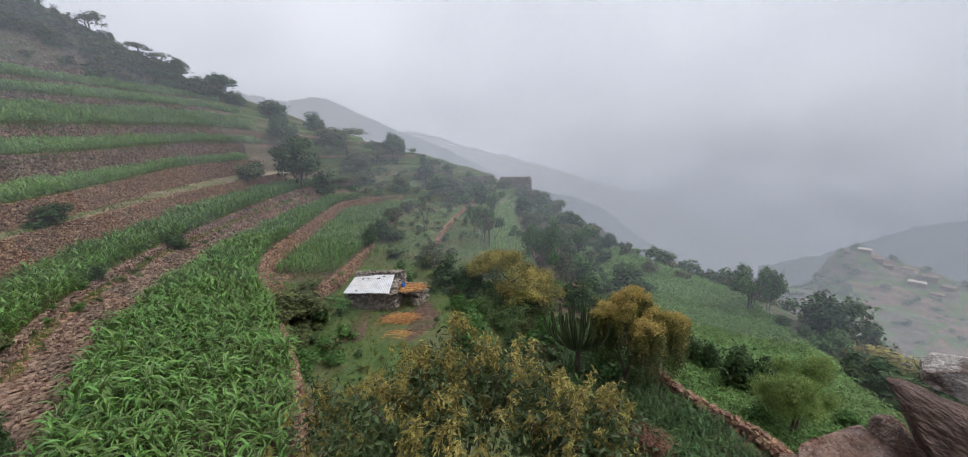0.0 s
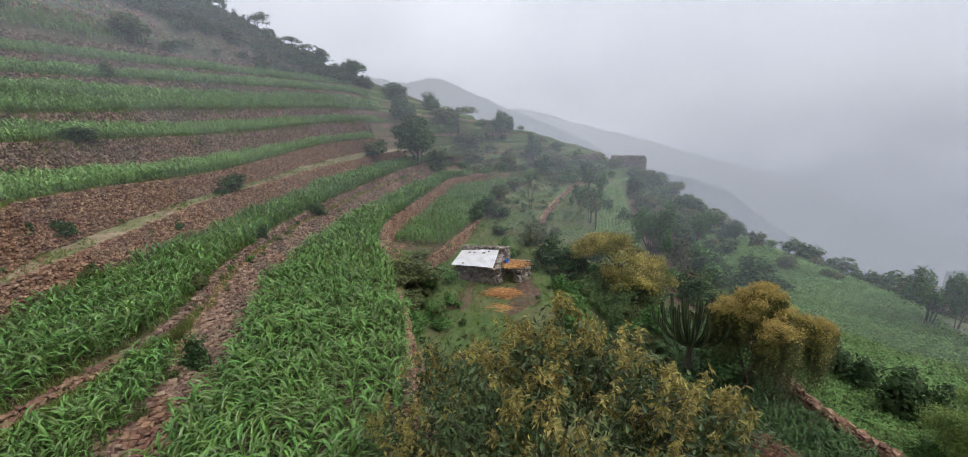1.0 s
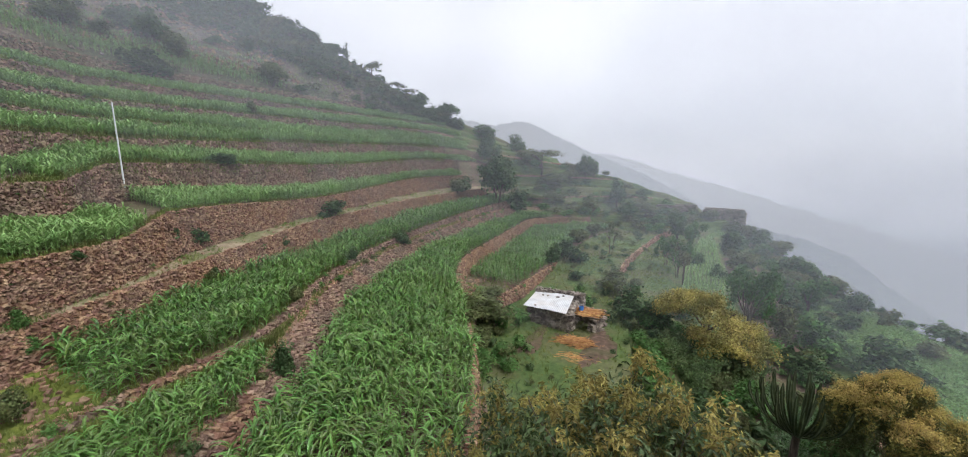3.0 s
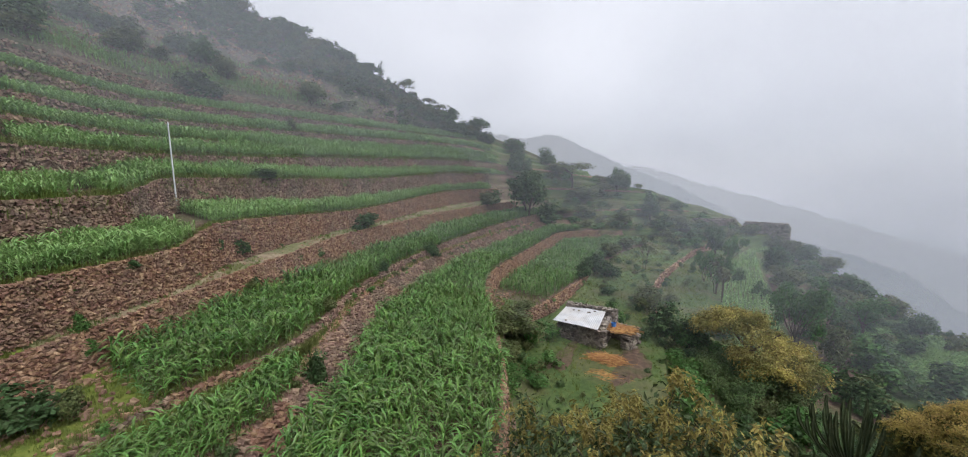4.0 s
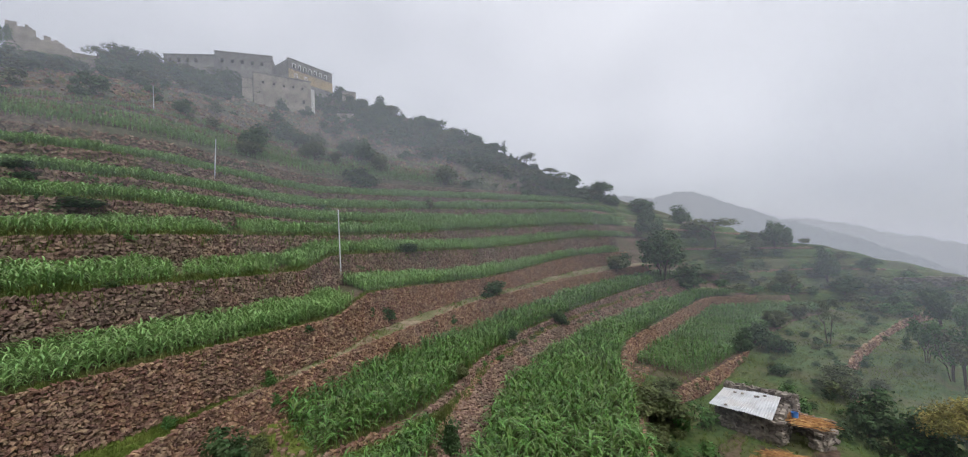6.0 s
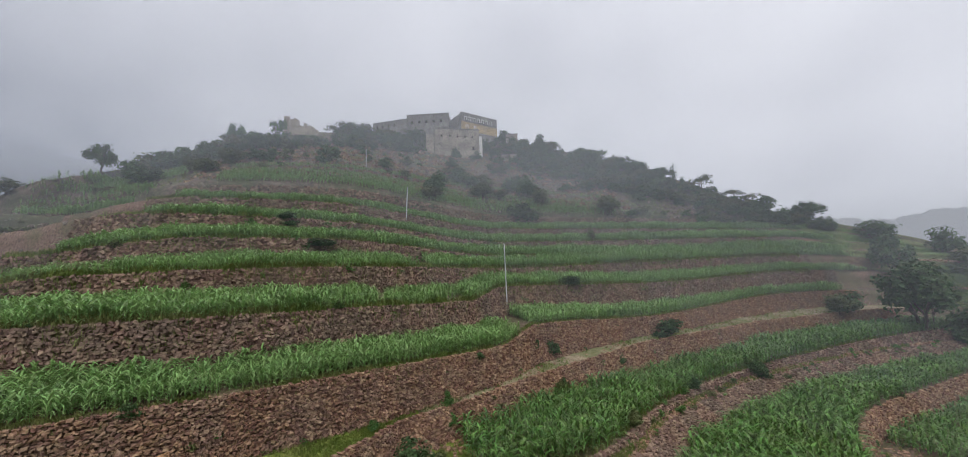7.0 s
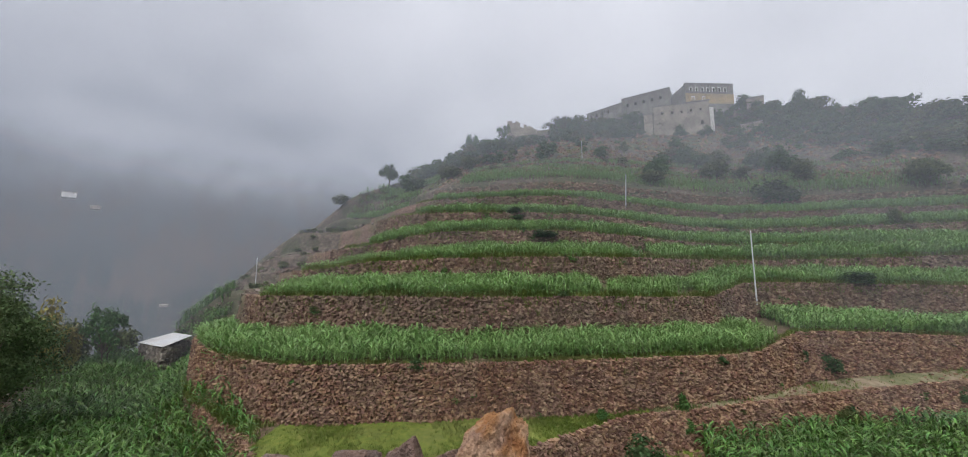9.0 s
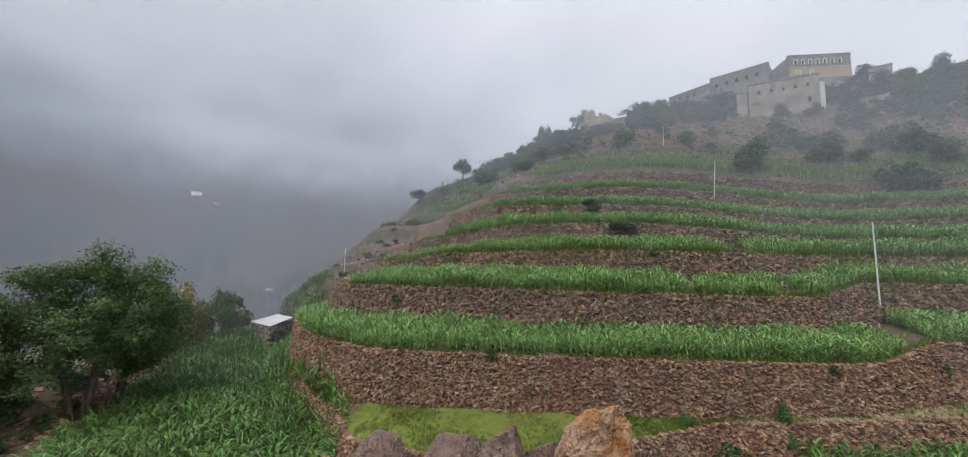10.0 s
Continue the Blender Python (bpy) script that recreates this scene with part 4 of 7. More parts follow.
def build_plants():
    plant("bush_dry", "dead reddish brown bush beside the vegetable plot", "", [(7.6, 16.8, 2.9, 2.3)])
    plant("acacia", "flat-topped acacia on the ridge", "acacias on the ridge", [
        (-60.9, 68, 6.5, 3.8), (-58.1, 72.5, 5.8, 2.3), (-56.7, 74.7, 4.4, 2.5), (-29.1, 87, 9.8, 6.1), (-93.8, -4.8, 4.3, 2.7), (-93.4, -0.8, 4.2, 3.1),
        (-94.6, 3.1, 4.2, 3.4)])
    plant("bush_dark", "dark green evergreen bush on the terraced slope", "bushes on the terraces", [
        (-55, 77, 5.7, 4.2), (-48.9, 85.1, 2.1, 3), (-62.8, 64.7, 2.2, 3.1), (-69.4, 57.8, 7.8, 3.2), (-66.2, 58.4, 6.2, 3.5), (-66.8, 62.8, 5.7, 2.2),
        (-34.8, -2.3, 2.7, 0.7), (-40.1, -5.2, 2, 0.8), (-70.7, -25.3, 3.9, 1.6), (-28, 70.6, 6, 5.4), (-44.5, 87.3, 6.7, 3.7),
        (-37.6, 91.1, 5.1, 4.5), (-31, 28.3, 3.5, 2.2), (-26.7, 33.1, 2.2, 1.7), (-24.7, 24.1, 1.5, 1.2), (-28.7, 14.7, 1.8, 1.4), (-14.1, 46.5, 3.2, 3),
        (-13.4, 50.8, 3.9, 3.4), (-10.1, 43.7, 2.7, 1.4), (-35.8, 21.1, 3.8, 1.3), (-11.9, 49.6, 3.7, 3)])
    plant("bush_dark", "dark green evergreen bush on the terraced slope", "bushes on the terraces", [
        (8.5, 80.2, 4.6, 5.3), (12.8, 44.6, 5.2, 4), (17, 44.9, 5.9, 4), (13.9, 90.4, 4.3, 4.4), (17.5, 75.1, 4.8, 3.1),
        (-3.9, 36.2, 3.9, 3.6), (-1.6, 37.1, 3.7, 3.5), (-1.9, 22.5, 2.2, 1.9), (17.4, 24.8, 3.9, 4), (18.9, 24, 2.9, 3), (17.2, 27.6, 2.9, 2.9),
        (16.6, 29.1, 2.5, 2.6), (27, 24.4, 1.7, 1.6), (9, 35.2, 3.5, 2.4), (28.1, 34.8, 2.4, 1.5), (28.7, 32.9, 2.2, 1.5), (32.2, 31.3, 2.7, 1.4),
        (33.6, 30.7, 2.7, 1.4), (-28.7, 14.6, 1.6, 1.3), (-26.2, 14.1, 1.4, 1.6), (-24.6, 24.3, 1.5, 1.2)])
    plant("bush_dark", "dark green evergreen bush on the terraced slope", "bushes on the terraces", [
        (-27.2, 34.5, 1.7, 1.6), (-19.3, 3.1, 2.7, 2.1), (-15.5, 11, 1.6, 2.2), (-35.6, 61.2, 4.4, 3), (-28.5, 20.8, 1.2, 1.1), (-18.7, -7.5, 1.3, 0.7),
        (-34.8, -2.3, 3.4, 0.8), (-40.2, -5.6, 2.2, 0.9), (-19.5, -36.6, 2.9, 1.5), (-69, -28.2, 2.4, 2.4), 
        (-73.2, 19.6, 5.7, 3.2), (-24.5, 7.5, 0.9, 0.6), (-28.2, 13.2, 1.2, 1), (-22.1, -15.6, 1.2, 0.6), (-67.9, 31.5, 6.4, 5), (-69.8, 29.3, 5.9, 3.5),
        (-91.9, 23.5, 4.9, 3), (-93.9, 14.4, 6.6, 5.2), (-91.8, 9.5, 6.5, 3.5)])
    plant("bush_dark", "dark green evergreen bush on the terraced slope", "bushes on the terraces", [
        (-29, -44.5, 4, 3.0)])
    plant("tree_round", "round-crowned dark green tree on the slope", "trees on the slope", [
        (-51.3, 82.1, 5.1, 5), (-73.9, 49.8, 5.7, 4.4), (-82.4, 42.3, 4.5, 5.8), (-75.4, -16, 5.2, 3.4), (-37.4, 76.1, 4.8, 7),
        (-30.1, 65.5, 7, 8.2), (-21.3, 96, 5.4, 6.4), (-19.7, 97.9, 2.2, 3.6), (-13.1, 90.7, 4, 6.7), (-8.5, 99.5, 3.4, 2.5), (-0.4, 76.1, 3.1, 5),
        (19.8, 61, 2.6, 3.5), (32.6, 34.9, 6.5, 5.6), (-77.1, -16.3, 5.5, 3.6)])
    plant("tree_round", "lone round tree beside the hilltop houses", "trees on the slope", [(-92, 44.5, 4.6, 6.0), (-61.6, 12.2, 5.6, 4.4), (-66.1, -32.7, 4.2, 5.0)])
    plant("acacia", "flat-topped acacia on the ridge", "acacias on the ridge", [(-97, -2, 5, 3.6), (-99, 2.5, 4, 3.2)])
    plant("tree_feather", "slender feathery green tree with several stems", "trees on the slope", [(-83, -21, 5.0, 5.5), (-88, -15, 4.0, 4.6)])
    plant("bush_olive", "olive green bush beside the southern maize", "bushes on the terraces", [(-24.5, -39, 3.5, 5.2), (-20.5, -36.8, 3, 4.6), (-27, -37.5, 3.2, 4.2)])
    plant("bush_fresh", "fresh green bush beside the southern maize", "bushes on the terraces", [(-18.6, -36.2, 3.2, 4.2), (-16.4, -34.4, 2.6, 3.0)])
    plant("tree_feather", "slender feathery green tree with several stems", "trees on the slope", [(7.2, 49.6, 5.0, 6.0), (9.5, 51.5, 3.6, 5.0), (0.1, 56.2, 4.4, 5.6), (-1.6, 58.0, 3.4, 4.6), (14.6, 58.6, 4.6, 5.0), (1.8, 72.0, 3.6, 5.4), (-30.5, 68, 4.5, 6.5)])
    plant("bush_olive", "olive green bush on the terraced slope", "bushes on the terraces", [(15, 68.8, 4.6, 3.2), (9, 70, 4.4, 3.2), (-6.5, 45.2, 2.6, 1.8), (-4.2, 47, 2.2, 1.6), (-13.2, 68, 3.4, 2.6), (-6.9, 86.5, 4.6, 3.2), (-17, 82, 5, 3.4), (-24, 80, 4.6, 3.0)])
    plant("bush_dark", "dark green evergreen bush on the terraced slope", "bushes on the terraces", [(11.6, 55, 3.6, 3.2), (5, 58, 2.8, 2.4), (12.4, 63, 3.8, 3.0), (2.6, 64, 2.6, 2.2), (-10, 84, 4.4, 3.2), (-1, 84, 3.4, 3.6)])
    plant("bush_olive", "broad olive green bush at the edge of the hut yard", "bushes on the terraces", [(-13.6, 28.0, 5.2, 3.0), (-12.6, 24.6, 3.2, 1.8)])
    plant("bush_fresh", "leafy green bush in the hut yard", "bushes on the terraces", [(-10.6, 24.2, 2.6, 1.2), (-11.4, 22.4, 2.4, 1.4), (-9.4, 22.6, 2.0, 1.0), (-0.9, 28.5, 3.6, 2.6), (-2.0, 31.5, 3.0, 2.4), (-2.8, 37.1, 3.6, 2.6)])
    plant("bush_dark", "dark bush before the hilltop house", "bushes on the terraces", [(-86.2, 22.5, 4.4, 3.2), (-85.6, 27.2, 3.2, 2.4), (-92.4, 37.6, 5.0, 4.4)])
    plant("bush_olive", "large rounded olive bush on the upper slope", "bushes on the terraces", [(-60.5, 43.8, 6.6, 4.4), (-60.6, 11.8, 5.2, 3.2), (-66.7, 22.0, 6.0, 3.2)])
    plant("tree_dark", "spreading dark tree on an upper terrace", "trees on the slope", [(-61.0, 27.4, 7.0, 4.6)])
    plant("tree_tall", "narrow upright dark tree on the ridge", "trees on the slope", [
        (-63.5, 63.1, 2.5, 5.7)])
    plant("tree_thin", "thin sparse tree with an open crown", "trees on the slope", [
        (-71.5, 55.5, 1.9, 3), (-8.5, 56.3, 2.9, 5.4), (0.7, 52.8, 4.8, 5.8)])
    plant("bush_olive", "olive green bush on the terraced slope", "bushes on the terraces", [
        (-60.9, 44.8, 4.7, 3.9), (-48.1, 32.1, 1.6, 2.4), (-67.8, 22.7, 4.9, 3.1), (-61, -18.8, 5.5, 2.4), (-64.8, -17.1, 4.6, 2.8), (-32.9, 86.1, 4.9, 3),
        (-25.7, 86.7, 8.7, 4.4), (-24, 92.8, 5.8, 3.6), (-35.6, 59.9, 4.3, 2.7), (-20.5, 15.2, 1.7, 1.3), (-26, 13.8, 1, 1.8), (-14.5, 26.4, 4.5, 2.4),
        (-28, 76.4, 5.8, 1.2), (-14.1, 60.9, 3.9, 2.7), (9.4, 44.2, 3.6, 4.3), (22, 50.7, 3.7, 1.9), (25.3, 48.1, 2.7, 1.5), (16.3, 84.6, 5.4, 3.2), (5.6, 95.4, 4.4, 2.8), (9.6, 95.0, 4.8, 3.6), (12.8, 95.6, 4.4, 4.2),
        (19.3, 68.1, 4.4, 2.7), (15.1, 66.7, 4.7, 2.4), (-5.5, 41.9, 3.8, 2.5), (-6.6, 42.4, 2.8, 1.6)])
    plant("bush_olive", "olive green bush on the terraced slope", "bushes on the terraces", [
        (-15.2, 32.2, 3.2, 1.1), (-14.5, 29.2, 3.9, 2.9), (3.1, 29.5, 2.5, 1.8), (-20.1, 15.1, 1.4, 1.2), (-19.1, 3.9, 1.3, 1.4), (-23.2, -39.1, 3.9, 2.3),
        (-64.1, -21.6, 3.2, 2.9), (-66.8, -18.5, 4, 2.9), (-60.7, -38.7, 3.8, 2.1), (-67.6, 22.5, 5.1, 3), (-67.1, 25.6, 4.1, 1.9), (-64.4, 32.5, 5.2, 3.8)])
    plant("tree_feather", "slender feathery green tree with several stems", "trees on the slope", [
        (6.6, 43.9, 5.1, 7.1), (27.2, 38.3, 4.4, 5.6), (29.3, 38.1, 3.4, 5.0)])
    plant("bush_fresh", "fresh green leafy bush on the slope", "bushes on the terraces", [
        (-0.8, 26.3, 3.8, 3), (-12.9, 30.9, 2.1, 1.3), (16.2, 20.7, 2.2, 1.5), (21.2, 20.1, 2.2, 1.5), (4.4, 28.1, 3.3, 2.9), (8, 24.3, 3.8, 2.2),
        (7.2, 38.4, 3.8, 2), (30.2, 31.6, 3.8, 2.6), (-22.7, 5.4, 1, 0.8), (-17, -12.8, 0.6, 0.4), (-22.9, 5.2, 0.8, 1.1), (-21, 1.1, 0.8, 0.6),
        (-91.5, 27.4, 3.6, 2.5)])
    plant("bush_yellow", "yellow-green bush on the valley side", "bushes on the terraces", [
        (33.7, 30.2, 7, 3.6), (-22.0, -37.0, 3.4, 6.4), (-23.8, -37.4, 2.8, 5.2), (-20.0, -36.6, 2.6, 4.6)])
    plant("tree_feather", "slender yellow-green tree beyond the southern maize", "trees on the slope", [(-18.2, -34.0, 3.4, 5.4), (-24.6, -35.6, 3.6, 5.2)])


build_plants()


def thicket(name, label, kind, rows, leaves=260, size=1.0):
    """Bushes too many to count, joined into one object."""
    pieces = []
    for i, (x, y, w, h) in enumerate(rows):
        V, F = lobes_crown(i * 7 + len(rows), crown_lobes(i % 40 + len(kind), "bush"), leaves, 0.17 * size, 0.085 * size)
        pieces.append((V * np.array([w, w, h]) + np.array([x, y, ground_z(x, y) - 0.06 * h]), F))
    V, F = join(pieces)
    tagged(new(name, fast_mesh(name, V, F, KINDS[kind][5])), label, "bushes", kind="stuff")


def build_thickets():
    r = random.Random(5)
    rows = {"bush_dark": [], "bush_olive": []}
    while len(rows["bush_dark"]) + len(rows["bush_olive"]) < 820:     # scrub over the top of the hill
        y = r.uniform(-30, 84)
        cx, ux = float(lip("crest", [y])[0][0]), float(lip("upper", [y])[0][0])
        k = r.random()
        if y < 60 and k > (0.5 if y < 36 else 0.66) and r.random() < 0.9:
            continue
        x = cx + (ux - cx) * k * (0.8 if y < 45 else 0.97) + 1
        if (-19 < y < -4 and x < -84) or (y > 62 and r.random() < 0.72):
            continue
        if 12 < y < 36 and x < -82 and r.random() < 0.75:
            continue
        w = r.uniform(1.4, 5.0)
        rows["bush_dark" if r.random() < 0.7 else "bush_olive"].append((x, y, w, w * r.uniform(0.45, 0.8)))
    thicket("hilltop_scrub", "dense dark evergreen scrub covering the hilltop", "bush_dark", rows["bush_dark"])
    thicket("hilltop_scrub", "olive green scrub covering the hilltop", "bush_olive", rows["bush_olive"])
    rows = {"bush_dark": [], "bush_fresh": [], "bush_olive": []}      # weeds rooted in the walls and banks
    for name, y0, y1, n, s in (("first", -24, 60, 26, 0.55), ("path", -10, 60, 26, 0.6), ("strip", 0, 66, 34, 0.8), ("bank", 6, 66, 44, 0.9), ("second", -18, 64, 40, 0.8), ("third", -20, 64, 40, 0.9), ("fourth", -20, 66, 36, 1.0), ("main", 14, 72, 24, 0.7), ("fifth", -14, 66, 30, 1.1), ("lower", 34, 74, 16, 1.0)):
        for i in range(n):
            y = r.uniform(y0, y1)
            x = float(lip(name, [y])[0][0]) + r.uniform(0.0, 0.5)
            w = s * r.uniform(0.5, 1.3)
            rows[r.choice(("bush_dark", "bush_fresh", "bush_olive"))].append((x, y, w, w * r.uniform(0.5, 0.8)))
    for kind, got in rows.items():
        thicket("wall_weeds", "small weedy bushes rooted in the terrace walls", kind, got, 300, 0.8)
    rows = {"bush_dark": [], "bush_fresh": [], "bush_olive": []}      # undergrowth on the lower slope
    for i in range(420):
        y = r.uniform(15, 112)
        a = float(lip("garden" if y < 45 else "slope", [y])[0][0]) + (0 if y < 45 else 1.5)
        b = float(lip("green" if y < 36 else "rim", [y])[0][0]) + 1
        x = a + (b - a) * r.random()
        if 13 < y < 30 and 4.5 < x < 15:
            continue
        if y < 58 and x > float(lip("green", [y])[0][0]) + 5:
            continue
        w = r.uniform(0.8, 3.4)
        rows[r.choice(("bush_dark", "bush_dark", "bush_fresh", "bush_olive"))].append((x, y, w, w * r.uniform(0.5, 0.95)))
    for i in range(110):
        x, y = r.uniform(-13, -3), r.uniform(38, 92)
        w = r.uniform(0.4, 1.6)
        rows[r.choice(("bush_dark", "bush_olive"))].append((x, y, w, w * r.uniform(0.5, 0.8)))
    for i in range(190):                                              # knoll at the north end
        y = r.uniform(76, 104)
        a = float(lip("third", [y])[0][0])
        b = float(lip("hut_yard", [y])[0][0])
        x = a + (b - a) * r.random()
        w = r.uniform(0.8, 3.6)
        rows[r.choice(("bush_dark", "bush_olive", "bush_olive", "bush_fresh"))].append((x, y, w, w * r.uniform(0.4, 0.8)))
    for i in range(420):
        y = r.uniform(12, 84)
        x = float(lip("rim", [y])[0][0]) + 1.5 + 95 * r.random() ** 1.7
        w = r.uniform(1.2, 4.6)
        rows[r.choice(("bush_dark", "bush_dark", "bush_olive"))].append((x, y + (x - 28) * 0.3, w, w * r.uniform(0.5, 1.0)))
    for i in range(110):                                              # southern flank of the hill
        x = r.uniform(-92, -28)
        y = float(np.interp(x, *SOUTH)) + r.uniform(-2.5, 5) * (1.6 if x < -60 else 1)
        w = r.uniform(0.6, 2.0)
        rows["bush_olive"].append((x, y, w, w * r.uniform(0.4, 0.7)))
    for i in range(46):                                               # beside the southern maize
        x = r.uniform(-28, -8)
        y = -27.5 + (x + 10) * 0.815 - abs(r.gauss(0, 3.0))
        w = r.uniform(0.6, 2.2)
        rows[r.choice(("bush_dark", "bush_olive", "bush_fresh"))].append((x, y, w, w * r.uniform(0.5, 0.9)))
    for i in range(90):                                               # round the hut yard
        x, y = r.uniform(-12.5, 2.5), r.uniform(17, 40)
        if (x + 7.5) ** 2 / 14 + (y - 31.5) ** 2 / 14 < 1:
            continue
        w = r.uniform(0.4, 1.0) if -9 < x < -3 and y < 30 else r.uniform(0.5, 2.2)
        rows[r.choice(("bush_dark", "bush_olive", "bush_fresh"))].append((x, y, w, w * r.uniform(0.5, 0.9)))
    for kind, got in rows.items():
        thicket("undergrowth", "leafy wild bushes crowding the lower slope", kind, got, 300)


build_thickets()


# ---- the large trees near the house ----
def big_tree(name, label, x, y, trunk_rows, lobes, leaves, length, width, mat, seed, extra=None, z=None):
    """A tree built whole: limbs as rows of (from, to, radii), a crown of lobes in metres above its foot."""
    z = ground_z(x, y) if z is None else z
    ob = tagged(new(name), label, "tree")
    ob.location = (x, y, z)
    V, F = join([limb(a, b, ra, rb, 8, 0.08) for a, b, ra, rb in trunk_rows])
    part("trunk", fast_mesh("trunk", V, F, BARK, smooth=True), None, ob)
    V, F = lobes_crown(seed, lobes, leaves, length, width, 0.4, 0.2)
    part("crown", fast_mesh("crown", V, F, mat), None, ob)
    return ob


def build_big_trees():
    r = random.Random(11)
    # golden-flowered tree above the hut yard
    def dome(cx, cy, cz, rx, rz, n, q):
        out = []
        for i in range(n):
            a, d = r.uniform(0, 6.28), math.sqrt(r.random())
            out.append((cx + math.cos(a) * d * rx, cy + math.sin(a) * d * rx, cz + rz * (1 - d * d) * r.uniform(0.3, 1), q * r.uniform(0.7, 1.3), q * r.uniform(0.6, 1.0)))
        return out
    big_tree("flowering_tree", "spreading tree with a golden flowering crown over dark leaves", 2.3, 34.5,
             [((0, 0, -0.3), (0.2, 0, 2.4), 0.22, 0.15), ((0.2, 0, 2.2), (-1.6, 0.4, 4.2), 0.12, 0.05), ((0.2, 0, 2.2), (1.8, -0.3, 4.0), 0.12, 0.05), ((0.2, 0, 2.2), (0.4, 1.2, 4.6), 0.11, 0.05)],
             dome(-0.9, 0, 3.2, 2.7, 2.0, 26, 0.8) + dome(1.8, -1.2, 1.9, 2.6, 1.7, 20, 0.75), 22000, 0.2, 0.09, LEAF_GOLD, 21)
    ob = big_tree("dark_tree", "dense dark green tree beneath the flowering one", 2.6, 33.2,
                  [((0, 0, -0.3), (0, 0, 1.5), 0.16, 0.1)], dome(-0.2, -0.6, 0.6, 3.6, 1.5, 26, 0.9), 24000, 0.16, 0.085, LEAF_MID, 22)
    # weeping tree with a tan and gold top
    lobes = []
    for cx, cy, cz, q, n in ((0.5, 0, 5.5, 1.3, 12), (-1.1, 0.3, 4.8, 0.9, 7), (1.9, -0.2, 4.8, 1.0, 8), (3.4, 0.4, 3.8, 1.0, 9), (0.6, -1.4, 4.4, 0.9, 6)):
        for i in range(n):
            a, d = r.uniform(0, 6.28), math.sqrt(r.random()) * q
            lobes.append((cx + math.cos(a) * d, cy + math.sin(a) * d, cz + 0.7 * (1 - (d / q) ** 2) * q + r.uniform(-0.25, 0.15), r.uniform(0.32, 0.55), r.uniform(0.3, 0.5)))
    ob = big_tree("weeping_tree", "weeping tree with a rust and gold crown on leaning stems", 8.4, 22.4,
                  [((0, 0, -0.3), (0.6, 0.2, 1.6), 0.17, 0.12), ((0.6, 0.2, 1.5), (1.0, 0.4, 5.2), 0.11, 0.05), ((0.6, 0.2, 1.5), (3.0, 0.4, 4.2), 0.1, 0.04), ((0.3, 0, 0.8), (-0.8, 0.5, 5.0), 0.09, 0.04)],
                  lobes, 34000, 0.12, 0.04, LEAF_RUST, 31)
    rr = np.random.default_rng(32)
    for name, mat, count, lo, hi, label in (("foliage", LEAF_GOLD, 1100, 0.5, 1.5, "olive gold trailing twigs"), ("foliage", LEAF_OLIVE, 2300, 1.4, 3.4, "dark olive twigs hanging below the crown")):
        pieces = []
        for i in range(count):                   # hanging twigs, each a string of narrow leaves
            L = lobes[rr.integers(0, len(lobes))]
            a, d = rr.uniform(0, 6.28), math.sqrt(rr.random())
            n = int(rr.integers(10, 20))
            t = np.linspace(0, 1, n)
            drop = min(rr.uniform(lo, hi), L[2] - 1.1)
            C = np.stack([L[0] + math.cos(a) * d * L[3] + 0.12 * t * math.cos(a), L[1] + math.sin(a) * d * L[3] + 0.12 * t * math.sin(a), L[2] - drop * t], 1) + rr.normal(0, 0.05, (n, 3))
            pieces.append(leaf_quads(C, np.tile([math.cos(a), math.sin(a), 0.1], (n, 1)), 0.19, 0.05, rr))
        V, F = join(pieces)
        part(name, fast_mesh(name, V, F, mat), None, ob, label)
    # feathery tree beside the lower field
    lobes = [(r.uniform(-1.9, 1.9), r.uniform(-1.5, 1.5), r.uniform(1.5, 4.2), r.uniform(0.45, 0.75), r.uniform(0.5, 0.8)) for i in range(24)]
    big_tree("feathery_tree", "feathery yellow-green tree with two thin trunks", 17.2, 19.6,
             [((0, 0, -0.3), (0.2, 0, 2.2), 0.09, 0.06), ((0.3, 0.1, -0.3), (0.7, 0.2, 2.3), 0.08, 0.05), ((0.2, 0, 2), (-0.9, 0.2, 3.2), 0.05, 0.02), ((0.7, 0.2, 2), (1.3, 0, 3.3), 0.05, 0.02)],
             lobes, 30000, 0.16, 0.045, LEAF_LIME, 41)
    # round tree with several trunks beside the southern maize
    lobes = [(r.uniform(-3.8, 3.8), r.uniform(-3.6, 3.6), 5.3 + r.uniform(-3.7, 3.6), r.uniform(0.7, 1.15), r.uniform(0.6, 1.0)) for i in range(230)]
    lobes = [(a, b, c, d, e) for a, b, c, d, e in lobes if (a / 3.8) ** 2 + (b / 3.6) ** 2 + ((c - 5.3) / 3.6) ** 2 < 1]
